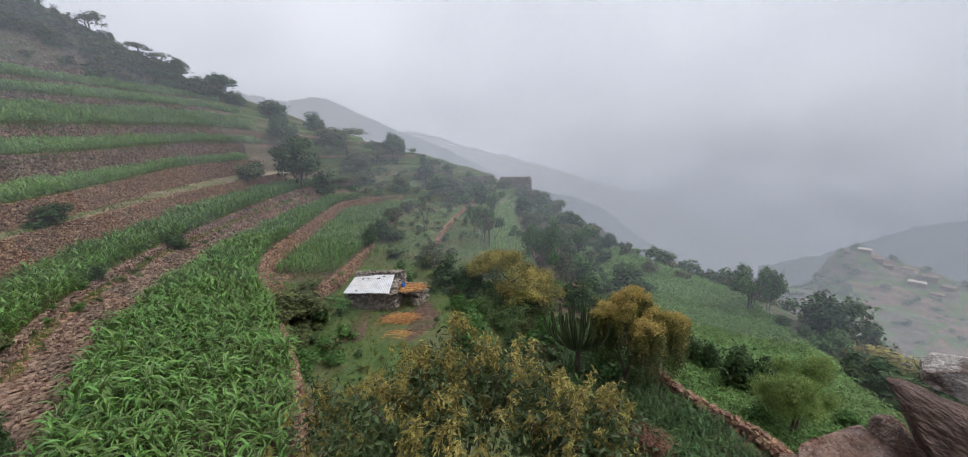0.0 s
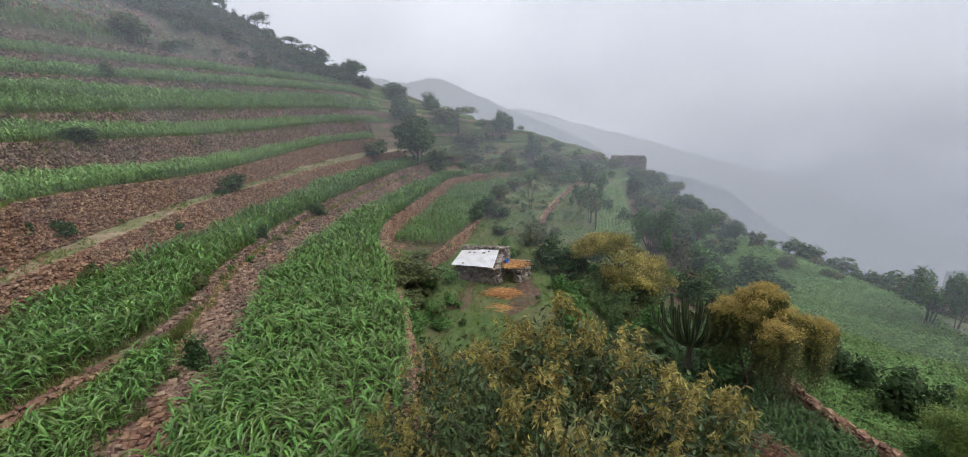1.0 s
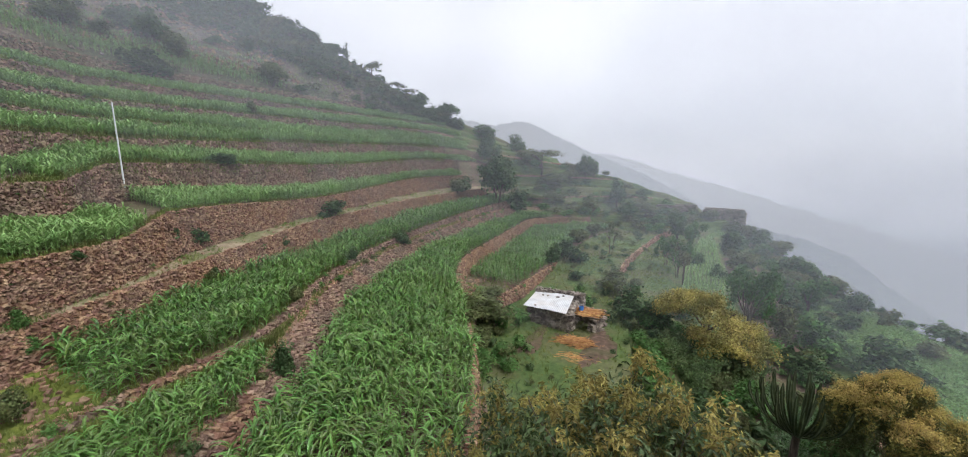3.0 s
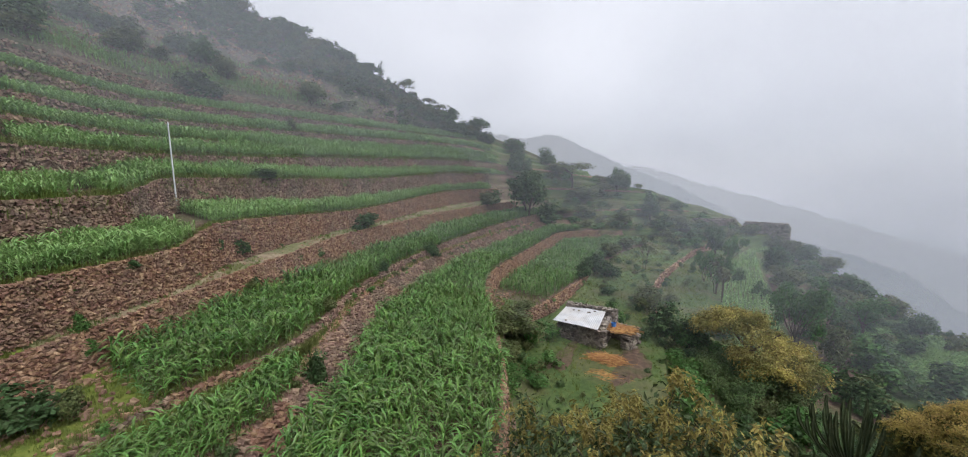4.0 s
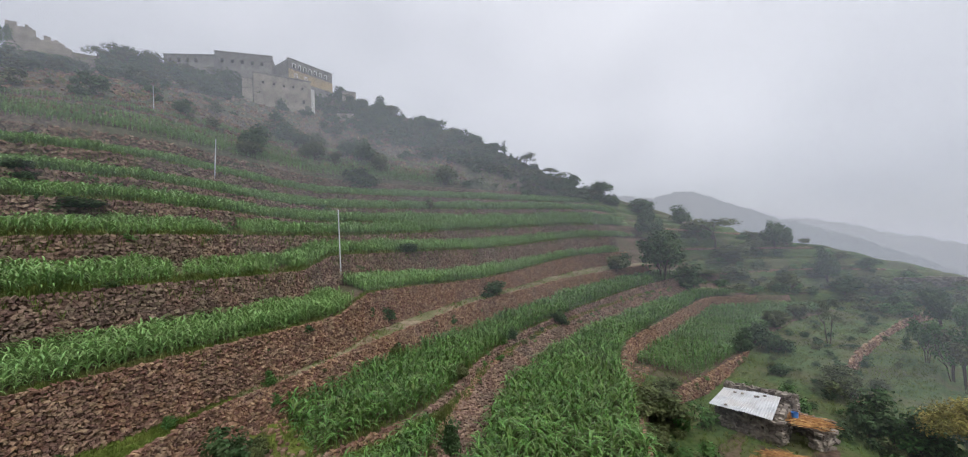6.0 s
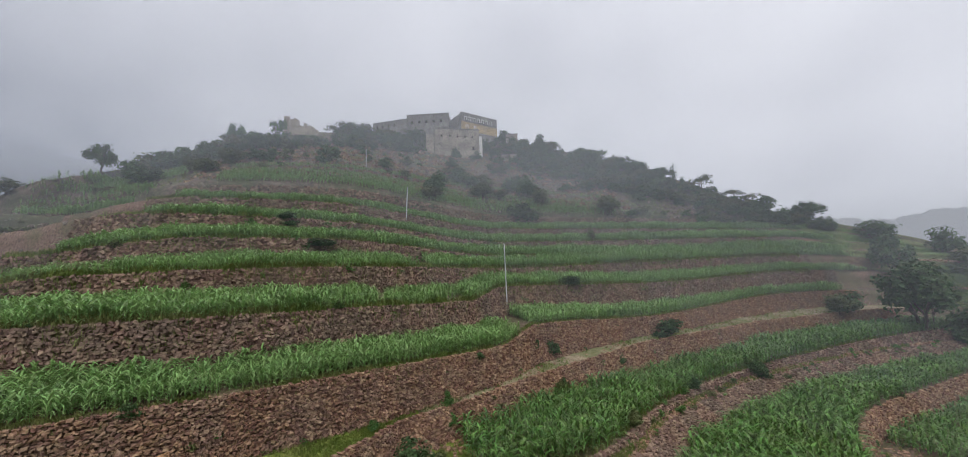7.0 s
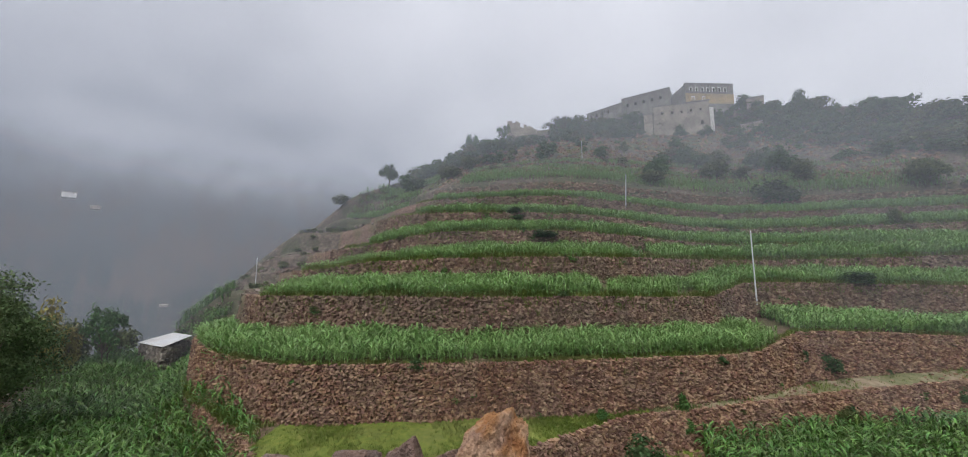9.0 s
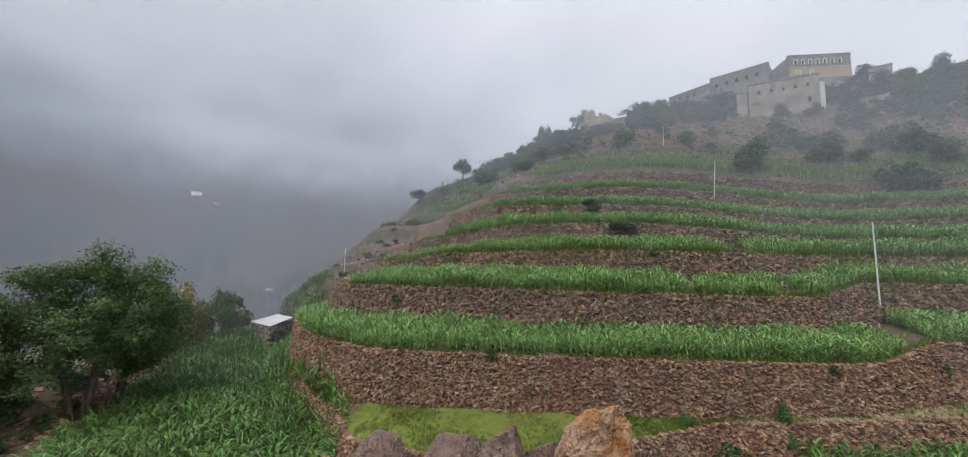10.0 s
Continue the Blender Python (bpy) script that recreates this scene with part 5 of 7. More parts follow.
    big_tree("round_tree", "large round dark green tree with several bare trunks", -13.0, -29.0,
             [((-0.9, 0, -0.3), (-1.4, 0.3, 3.6), 0.26, 0.17), ((0.5, 0.2, -0.3), (0.1, 0.2, 3.4), 0.24, 0.16), ((0.9, 0.1, -0.3), (1.6, -0.2, 3.2), 0.17, 0.12), ((-1.4, 0.3, 3.5), (-2.4, 0.6, 5.8), 0.13, 0.05), ((-1.4, 0.3, 3.5), (-0.5, -0.8, 6.4), 0.13, 0.05), ((0.1, 0.2, 3.3), (0.6, 1, 6.6), 0.13, 0.05), ((1.6, -0.2, 3.1), (2.4, 0.4, 5.6), 0.1, 0.04)],
             lobes, 80000, 0.16, 0.085, LEAF_MID, 51)
    lobes = [(r.uniform(-2.0, 2.0), r.uniform(-2.0, 2.0), 4.4 + r.uniform(-2.4, 2.0), r.uniform(0.8, 1.2), r.uniform(0.7, 1.1)) for i in range(18)]
    big_tree("round_tree", "dark leafy tree at the edge of the southern maize", -8.2, -29.5,
             [((0, 0, -0.3), (0.2, 0.2, 2.6), 0.2, 0.14), ((0.2, 0.2, 2.5), (1.2, -0.4, 4.6), 0.12, 0.05), ((0.2, 0.2, 2.5), (-1.2, 0.5, 4.6), 0.12, 0.05)],
             lobes, 16000, 0.2, 0.1, LEAF_MID, 52)


build_big_trees()


def build_candelabra():
    """A candelabra spurge: a short trunk, ribbed fluted arms rising in a crown."""
    x, y = 5.9, 23.4
    ob = tagged(new("candelabra_spurge"), "dark green candelabra spurge with many upright fluted arms", "cactus tree")
    ob.location = (x, y, ground_z(x, y))
    V, F = limb((0, 0, -0.3), (0.0, 0, 2.1), 0.2, 0.16, 8, 0.03)
    part("trunk", fast_mesh("trunk", V, F, BARK, smooth=True), None, ob)
    r = random.Random(61)

    def fluted(path, radius):
        V, F, n = [], [], 10
        for i, (p, k) in enumerate(path):
            for j in range(n):
                w = j * 2 * math.pi / n
                q = radius * k * (1.0 if j % 2 else 0.55)
                V.append((p[0] + math.cos(w) * q, p[1] + math.sin(w) * q, p[2]))
        for i in range(len(path) - 1):
            for j in range(n):
                e = (j + 1) % n
                F.append((i * n + j, i * n + e, (i + 1) * n + e, (i + 1) * n + j))
        top = (len(path) - 1) * n
        F += [(top, top + j, top + j + 1, top + j + 1) for j in range(1, n - 1)]
        return np.array(V), np.array([f for f in F if len(set(f)) == 4])
    for i in range(34):
        a = i * 2.399 + r.uniform(-0.2, 0.2)
        d = 2.3 * math.sqrt((i + 0.8) / 34)
        h = 5.2 - 0.22 * d + r.uniform(-0.45, 0.2)
        z0 = 1.9 + 0.1 * d
        path = []
        for k in range(9):
            u = k / 8
            out = d * (1 - (1 - u) ** 2.2)
            path.append(((math.cos(a) * out, math.sin(a) * out, z0 + (h - z0) * u ** 1.15), 0.8 if k == 0 else (0.35 if k == 8 else 1.0)))
        V, F = fluted(path, 0.095)
        part("arm", fast_mesh("arm", V, F, CACTUS), None, ob)


build_candelabra()


def hang_leaves(C, D, length, width, r):
    """Narrow leaves that start at C and hang along D, folded a little at the middle."""
    n = len(C)
    A = D / (np.linalg.norm(D, axis=1, keepdims=True) + 1e-9)
    B = np.cross(A, r.normal(0, 1, (n, 3)))
    B /= np.linalg.norm(B, axis=1, keepdims=True) + 1e-9
    L, W = (length * r.uniform(0.6, 1.3, n))[:, None], (width * r.uniform(0.7, 1.3, n))[:, None]
    down = np.array([0, 0, -1.0])
    V = np.stack([C, C + A * L * 0.45 - B * W / 2, C + A * L + down * L * 0.2, C + A * L * 0.45 + B * W / 2], 1).reshape(-1, 3)
    return V, np.arange(4 * n).reshape(n, 4)


def build_flowering_shrub():
    """The broad-leaved tree just below the house, its shoots tipped with hanging ochre young leaves."""
    x, y = -1.0, 8.6
    z = ground_z(x, y)
    ob = tagged(new("flowering_shrub_tree"), "broad-leaved dark green tree tipped with ochre young leaves", "tree")
    ob.location = (x, y, z)
    r = np.random.default_rng(71)
    top = -7.15 - z
    rows = [((0, 0, -0.3), (0.1, 0.1, 3.2), 0.22, 0.16)]
    tips = []
    for i in range(150):
        a, d = r.uniform(0, 6.28), math.sqrt(r.random())
        px, py = math.cos(a) * d * 4.3, math.sin(a) * d * 3.0 - 0.1
        h = top + 1.5 * (1 - d ** 2.2) + r.normal(0, 0.75) - (0.5 if px < -1.6 else 0)
        tips.append((px, py, h))
    for i in range(16):
        t = tips[i * 9]
        rows.append(((0.1, 0.1, 2.6 + 0.06 * i), (t[0] * 0.85, t[1] * 0.85, t[2] - 0.7), 0.07, 0.02))
    for t in tips:
        rows.append(((t[0] * 0.72, t[1] * 0.72, t[2] - 1.1), t, 0.018, 0.008))
    V, F = join([limb(a, b, p, q, 6, 0.1) for a, b, p, q in rows])
    part("trunk", fast_mesh("trunk", V, F, BARK, smooth=True), None, ob)
    leaves, spikes = [], []
    for t in tips:
        k = int(r.integers(90, 140))
        C = np.array(t) + r.normal(0, 1, (k, 3)) * np.array([0.36, 0.36, 0.3]) - np.array([0, 0, 0.55])
        D = C - np.array(t)
        leaves.append(leaf_quads(C, D * 0.6 + np.array([0, 0, 0.9]), 0.19, 0.075, r))
        if r.random() < 0.18:
            continue
        for q in range(int(r.integers(4, 8))):
            o = np.array(t) + r.normal(0, 0.24, 3) * np.array([1.2, 1.2, 0.8])
            k = int(r.integers(28, 46))
            a = r.uniform(0, 6.28, k)
            D = np.stack([np.cos(a) * r.uniform(0.4, 1, k), np.sin(a) * r.uniform(0.4, 1, k), r.uniform(-0.9, 0.35, k)], 1)
            C = o + r.normal(0, 0.05, (k, 3)) + np.array([0, 0, 1]) * r.uniform(-0.25, 0.12, k)[:, None]
            spikes.append(hang_leaves(C, D, 0.15, 0.045, r))
    V, F = join(leaves)
    part("crown", fast_mesh("crown", V, F, LEAF_DEEP), None, ob)
    V, F = join(spikes)
    part("young_leaves", fast_mesh("young_leaves", V, F, FLOWER), None, ob, "ochre young leaves hanging in tufts")


build_flowering_shrub()


# ---- low crops and grass ----
def leafy_plant(seed, leaves, spread, height):
    r = np.random.default_rng(seed)
    C = np.stack([r.normal(0, spread, leaves), r.normal(0, spread, leaves), np.abs(r.normal(height * 0.6, height * 0.3, leaves))], 1)
    return leaf_quads(C, np.tile([0, 0, 1.0], (leaves, 1)), spread * 1.3, spread * 0.8, r)


def tuft(seed, n, height):
    r = random.Random(seed)
    return join([blade((r.uniform(-.1, .1), r.uniform(-.1, .1), 0), r.uniform(0, 6.28), height * r.uniform(0.6, 1.2), 0.018, r.uniform(1.0, 1.5), r.uniform(0.3, 1.4), 2) for i in range(n)])


BEAN = [leafy_plant(200 + s, 24, 0.14, 0.42) for s in range(6)]
BEANLEAF = material("bean_leaf", [(0.10, 0.19, 0.055), (0.155, 0.27, 0.08), (0.21, 0.33, 0.11)], 1.2, 0.6, 0, big=(0.15, 0.235, 0.07), big_scale=0.2, big_amount=0.6, leaf=0.22, island=0.25)
PLOTLEAF = material("plot_leaf", [(0.025, 0.055, 0.018), (0.05, 0.10, 0.03), (0.09, 0.155, 0.05)], 1.2, 0.5, 0, big=(0.06, 0.11, 0.035), big_scale=0.3, big_amount=0.5, leaf=0.15, island=0.35)
TUFT = [tuft(300 + s, 9, 0.28) for s in range(6)]


def loose_places(name, y0, y1, n, u0, u1, keep=None):
    """Random places on the field behind a lip."""
    ys = np.sort(rng.uniform(y0, y1, n))
    X, Z = sections(ys)
    c = COLUMN[name]
    a, b = X[:, c - NW if name == "upper" else c], X[:, c + NF]
    x = a + (b - a) * rng.uniform(u0, u1, n)
    z = np.array([np.interp(x[i], X[i], Z[i]) for i in range(n)])
    return np.stack([x, ys, z - 0.02], 1)


LAWNBLADE = material("lawn_blade", [(0.08, 0.125, 0.018), (0.125, 0.17, 0.028), (0.175, 0.205, 0.045)], 1.5, 0.7, 0, big=(0.17, 0.17, 0.06), big_scale=0.4, big_amount=0.5, leaf=0.2, island=0.2)
WEED = material("weed_blade", [(0.075, 0.115, 0.025), (0.125, 0.17, 0.036), (0.19, 0.215, 0.06)], 1.5, 0.7, 0, big=(0.17, 0.15, 0.07), big_scale=0.4, big_amount=0.5, leaf=0.2, island=0.25)


def build_low_crops():
    crop("bean_field", "wide slope of low leafy green crops in rows", field_places("rim", 16, 63, 0.34, 0.12, 0.99), BEAN, 0.8, 1.25, BEANLEAF)
    crop("vegetable_plot", "dark green young maize plot beside a rubble wall", field_places("green", 12, 32, 0.24, 0.04, 0.86), MID_MAIZE, 0.6, 0.95, PLOTLEAF)
    for name, y0, y1, n, u0, u1, mat, lo, hi, label in (
            ("path", -13.0, 3.2, 5200, 0.0, 0.98, LAWNBLADE, 0.35, 0.8, "short bright green grass on the small terrace"),
            ("strip", -4, 6.2, 1800, 0.0, 0.95, LAWNBLADE, 0.4, 0.9, "bright green grass at the end of the maize strip"),
            ("path", -24, -13, 900, 0.0, 1.0, WEED, 0.9, 2.0, "tall weeds at the foot of the stone wall"),
            ("strip", -24, -11, 900, 0.0, 1.0, WEED, 0.9, 2.0, "tall weeds at the foot of the stone wall"),
            ("bank", -24, -11, 1200, 0.0, 1.0, WEED, 0.9, 2.2, "tall weeds at the foot of the stone wall"),
            ("path", 3.2, 60, 2400, 0.0, 1.0, WEED, 0.4, 1.0, "rough grass along the track"),
            ("hut_yard", 16, 90, 6500, 0.0, 0.98, WEED, 0.5, 1.2, "rough green grass of the hut yard"),
            ("garden", 30, 90, 4200, 0.0, 0.98, LAWNBLADE, 0.5, 1.1, "green grass strip below the stone wall"),
            ("first", -20, 60, 6000, 0.92, 1.02, WEED, 0.6, 1.3, "grass growing along the edge of a terrace wall"),
            ("second", -20, 66, 9000, 0.88, 1.05, WEED, 0.8, 1.9, "grass growing along the edge of a terrace wall"),
            ("third", -22, 68, 8000, 0.86, 1.05, WEED, 0.9, 2.0, "grass growing along the edge of a terrace wall"),
            ("fourth", -22, 70, 7000, 0.84, 1.05, WEED, 0.9, 2.0, "grass growing along the edge of a terrace wall"),
            ("fifth", -20, 70, 6000, 0.84, 1.05, WEED, 0.9, 2.0, "grass growing along the edge of a terrace wall"),
            ("sixth", -20, 70, 5000, 0.84, 1.05, WEED, 0.9, 2.0, "grass growing along the edge of a terrace wall"),
            ("strip", 3, 60, 1800, 0.86, 1.0, WEED, 0.6, 1.3, "grass growing along the edge of a rubble bank"),
            ("bank", 3, 14, 2600, 0.0, 0.32, WEED, 0.9, 1.8, "tall weeds under the maize strip"),
            ("bank", 2, 60, 3600, 0.0, 1.0, WEED, 0.5, 1.2, "weeds on the rubble bank"),
            ("lower", 10, 36, 1800, 0.0, 1.0, WEED, 0.6, 1.3, "rough grass below the maize edge"),
            ("upper", -36, 76, 5500, 0.0, 1.0, WEED, 1.0, 2.4, "dry grass and weeds on the stony hilltop"),
            ("first", 74, 104, 2500, 0.0, 1.0, WEED, 0.8, 1.8, "rough grass on the northern knoll"),
            ("path", 72, 104, 2500, 0.0, 1.0, WEED, 0.8, 1.8, "rough grass on the northern knoll"),
            ("bank", 74, 104, 2500, 0.0, 1.0, WEED, 0.8, 1.8, "rough grass on the northern knoll"),
            ("main", 75, 104, 3500, 0.0, 1.0, WEED, 0.8, 1.8, "rough grass on the northern knoll"),
            ("lower", 76, 104, 2500, 0.0, 1.0, WEED, 0.8, 1.8, "rough grass on the northern knoll")):
        P = loose_places(name, y0, y1, n, u0, u1)
        k = ripple(P[:, 0], P[:, 1], 0.5) + rng.uniform(-0.8, 0.8, len(P)) > -0.35
        crop("grass", label, P[k], TUFT, lo, hi, mat)


build_low_crops()


def build_hill_rubble():
    """Loose stones strewn over the hilltop and the southern flank."""
    n = 5200
    ys = np.sort(rng.uniform(-44, 80, n))
    X, Z = sections(ys)
    c = COLUMN["upper"]
    a, b = X[:, c - NW], X[:, c + NF]
    south = ys < -22
    b = np.where(south, -24.0, b)
    x = a + (b - a) * rng.uniform(0, 1, n) ** 0.8
    z = np.array([np.interp(x[i], X[i], Z[i]) for i in range(n)])
    keep = ripple(x, ys, 0.16) + rng.uniform(-0.9, 0.9, n) > -0.1
    P = np.stack([x, ys, z + 0.02], 1)[keep]
    k = len(P)
    s = rng.uniform(0.15, 0.6, k) ** 1.4
    Q, P, f = stone_blocks(P, rng.normal(0, 1, (k, 2)), s * 1.2, s * 0.7, s)
    V = (Q + P[:, None]).reshape(-1, 3)
    F = (f[None] + (np.arange(k) * 8)[:, None, None]).reshape(-1, 4)
    tagged(new("hill_rubble", fast_mesh("hill_rubble", V, F, GREYSTONE)), "loose grey-brown stones strewn over the hilltop", "rubble", kind="stuff")


build_hill_rubble()



def build_bank_rubble():
    """Loose stones on the banks between the lower fields."""
    for name, y0, y1, n, u0, u1, lo, hi in (("bank", 0, 66, 3000, 0.0, 1.0, 0.06, 0.22), ("path", 3, 60, 300, 0.0, 1.0, 0.06, 0.16), ("strip", -2, 6, 700, 0.0, 1.0, 0.07, 0.24), ("main", -34, -22, 700, 0.2, 0.9, 0.1, 0.4), ("lower", 12, 40, 900, 0.0, 0.4, 0.07, 0.22), ("green", 13, 34, 4200, 0.95, 1.02, 0.1, 0.3), ("third", 78, 100, 900, 0.7, 1.0, 0.1, 0.4), ("first", 76, 102, 1200, 0.7, 1.0, 0.1, 0.4), ("strip", 76, 102, 900, 0.6, 1.0, 0.1, 0.4), ("upper", -20, 50, 5000, 0.3, 0.95, 0.12, 0.5)):
        P = loose_places(name, y0, y1, n, u0, u1)
        P = P[ripple(P[:, 0], P[:, 1], 0.6) + rng.uniform(-1, 1, len(P)) > -0.4]
        if name == "green":                    # heaped up as a low wall
            P[:, 2] += rng.uniform(0.0, 0.55, len(P))
        if name == "main":
            P = P[P[:, 1] < -25.8 + (P[:, 0] + 10) * 0.815]
        k = len(P)
        s = rng.uniform(lo, hi, k)
        Q, P, f = stone_blocks(P + np.array([0, 0, 0.05]), rng.normal(0, 1, (k, 2)), s * 1.3, s * 0.8, s)
        V = (Q + P[:, None]).reshape(-1, 3)
        F = (f[None] + (np.arange(k) * 8)[:, None, None]).reshape(-1, 4)
        tagged(new("bank_rubble", fast_mesh("bank_rubble", V, F, STONE)), "loose brown stones lying on the bank", "rubble", kind="stuff")


build_bank_rubble()
# ---- things that people built ----
METAL = material("tin_sheet", [(0.38, 0.39, 0.41), (0.48, 0.49, 0.50), (0.56, 0.57, 0.58)], 1.6, 0.45, 0.1, 8.0, big=(0.42, 0.36, 0.30), big_scale=0.7, big_amount=0.35, spec=0.5)
STALK = material("dry_stalk", [(0.26, 0.13, 0.05), (0.42, 0.22, 0.09), (0.55, 0.33, 0.15)], 4.0, 0.9, 0.2, island=0.3)
HUTSTONE = material("hut_stone", [(0.10, 0.085, 0.072), (0.19, 0.16, 0.135), (0.28, 0.24, 0.20)], 3.0, 0.9, 0.5, 14.0, island=0.35)
CLAY = material("clay", [(0.10, 0.065, 0.046), (0.15, 0.10, 0.07), (0.20, 0.135, 0.10)], 1.5, 0.95, 0.3, 8.0)
DARK = material("interior_shade", [(0.012, 0.01, 0.009), (0.02, 0.017, 0.014), (0.03, 0.025, 0.02)], 2.0, 0.95, 0.2)
ASHLAR = material("pale_ashlar", [(0.31, 0.27, 0.22), (0.39, 0.34, 0.285), (0.45, 0.395, 0.335)], 0.9, 0.9, 0.3, 4.0, big=(0.20, 0.17, 0.145), big_scale=0.35, big_amount=0.5)
OCHRE = material("ochre_plaster", [(0.38, 0.27, 0.14), (0.46, 0.335, 0.18), (0.53, 0.40, 0.23)], 0.8, 0.9, 0.2, 5.0, big=(0.30, 0.25, 0.19), big_scale=0.3, big_amount=0.5)
GREYWALL = material("grey_wall", [(0.19, 0.175, 0.165), (0.25, 0.235, 0.22), (0.31, 0.295, 0.28)], 0.8, 0.92, 0.3, 5.0, big=(0.15, 0.14, 0.13), big_scale=0.3, big_amount=0.5)
WHITEWASH = material("whitewash", [(0.62, 0.60, 0.57), (0.72, 0.70, 0.67), (0.78, 0.76, 0.73)], 1.0, 0.85, 0.15, 6.0)
STEEL = material("galvanised_steel", [(0.42, 0.43, 0.44), (0.52, 0.53, 0.54), (0.6, 0.61, 0.62)], 3.0, 0.5, 0.1, spec=0.5)
PLASTIC = material("blue_plastic", [(0.03, 0.12, 0.36), (0.045, 0.17, 0.46), (0.06, 0.22, 0.55)], 2.0, 0.4, 0.0, spec=0.5)


def box(bm, x0, x1, y0, y1, z0, z1, bevel=0.0):
    """A box with slightly broken edges, added to bm."""
    before = set(bm.verts)
    g = bmesh.ops.create_cube(bm, size=1.0)
    for v in g["verts"]:
        v.co = Vector(((x0 + x1) / 2 + v.co.x * (x1 - x0), (y0 + y1) / 2 + v.co.y * (y1 - y0), (z0 + z1) / 2 + v.co.z * (z1 - z0)))
    if bevel:
        es = [e for e in bm.edges if e.verts[0] not in before and e.verts[1] not in before]
        bmesh.ops.bevel(bm, geom=es, offset=bevel, segments=1, affect='EDGES')


def frame_matrix(a, b, z):
    """Origin at a on the ground plan, x axis towards b, y axis to the back (left of the way from a to b)."""
    d = math.atan2(b[1] - a[1], b[0] - a[0])
    return pose(a[0], a[1], z, 0, 0, math.degrees(d)), math.hypot(b[0] - a[0], b[1] - a[1])


def pierced_wall(width, height, thick, holes):
    """An upright wall in the xz plane with square openings through it, as a bmesh. holes: x0, x1, z0, z1."""
    bm = bmesh.new()
    xs = sorted({0.0, width, *(h[0] for h in holes), *(h[1] for h in holes)})
    zs = sorted({0.0, height, *(h[2] for h in holes), *(h[3] for h in holes)})
    for i in range(len(xs) - 1):
        for j in range(len(zs) - 1):
            cx, cz = (xs[i] + xs[i + 1]) / 2, (zs[j] + zs[j + 1]) / 2
            if any(h[0] < cx < h[1] and h[2] < cz < h[3] for h in holes):
                continue
            box(bm, xs[i], xs[i + 1], 0, thick, zs[j], zs[j + 1])
    bmesh.ops.remove_doubles(bm, verts=bm.verts, dist=0.001)
    doomed = [f for f in bm.faces if any(g is not f and set(g.verts) == set(f.verts) for e in f.edges for g in e.link_faces)]
    bmesh.ops.delete(bm, geom=list(set(doomed)), context='FACES')
    return bm


def house(label, a, b, z0, top, depth, mat, windows, rim=0.25, band=None, sink=6.0):
    """A flat-roofed house: front from a to b in plan, walls from below the ground to the parapet, real window openings."""
    m, w = frame_matrix(a, b, z0 - sink)
    ob = tagged(new("house"), label, "house")
    ob.matrix_basis = m
    h = top - z0 + sink
    holes = [(x, x + ww, z + sink, z + sink + hh) for x, z, ww, hh in windows]
    part("wall", pierced_wall(w, h, 0.4, holes), mat, ob)
    for name, q in (("wall", pose(0, depth, 0, 0, 0, -90)), ("wall", pose(w, 0.0, 0, 0, 0, 90))):
        bm = bmesh.new()
        box(bm, 0.002, depth - 0.002, 0, 0.4, 0, h)
        part(name, bm, mat, ob, at=q)
    bm = bmesh.new()
    box(bm, 0, w, depth - 0.4, depth, 0, h)
    part("wall", bm, mat, ob)
    bm = bmesh.new()
    box(bm, 0.41, w - 0.41, 0.41, depth - 0.41, h - 0.7, h - 0.45, 0.02)
    part("roof", bm, CLAY, ob)
    bm = bmesh.new()
    box(bm, -0.12, w + 0.12, -0.12, 0.5, h, h + rim, 0.03)
    part("parapet", bm, GREYWALL, ob)
    # near-black board behind the openings: the unlit room's shade put into colour
    bm = bmesh.new()
    box(bm, 0.42, w - 0.42, 0.8, 0.9, 0.2, h - 0.8)
    part("interior_shade", bm, DARK, ob)
    for x0, x1, za, zb in holes:
        bm = bmesh.new()
        for p in ((x0 - 0.08, x0 + 0.05, za, zb), (x1 - 0.05, x1 + 0.08, za, zb)):
            box(bm, p[0], p[1], -0.05, 0.12, p[2], p[3])
        box(bm, x0 - 0.1, x1 + 0.1, -0.05, 0.12, zb - 0.02, zb + 0.12)
        wf = part("window", bm, WHITEWASH if band else mat, ob)
        bm = bmesh.new()
        box(bm, x0 - 0.1, x1 + 0.1, -0.1, 0.12, za - 0.1, za + 0.02)
        part("sill", bm, mat, wf)
    if band:
        bm = bmesh.new()
        box(bm, -0.02, w + 0.02, -0.03, -0.003, band[0] + sink, band[1] + sink)
        part("painted_band", bm, OCHRE, ob, "ochre painted lower storey")
    return ob


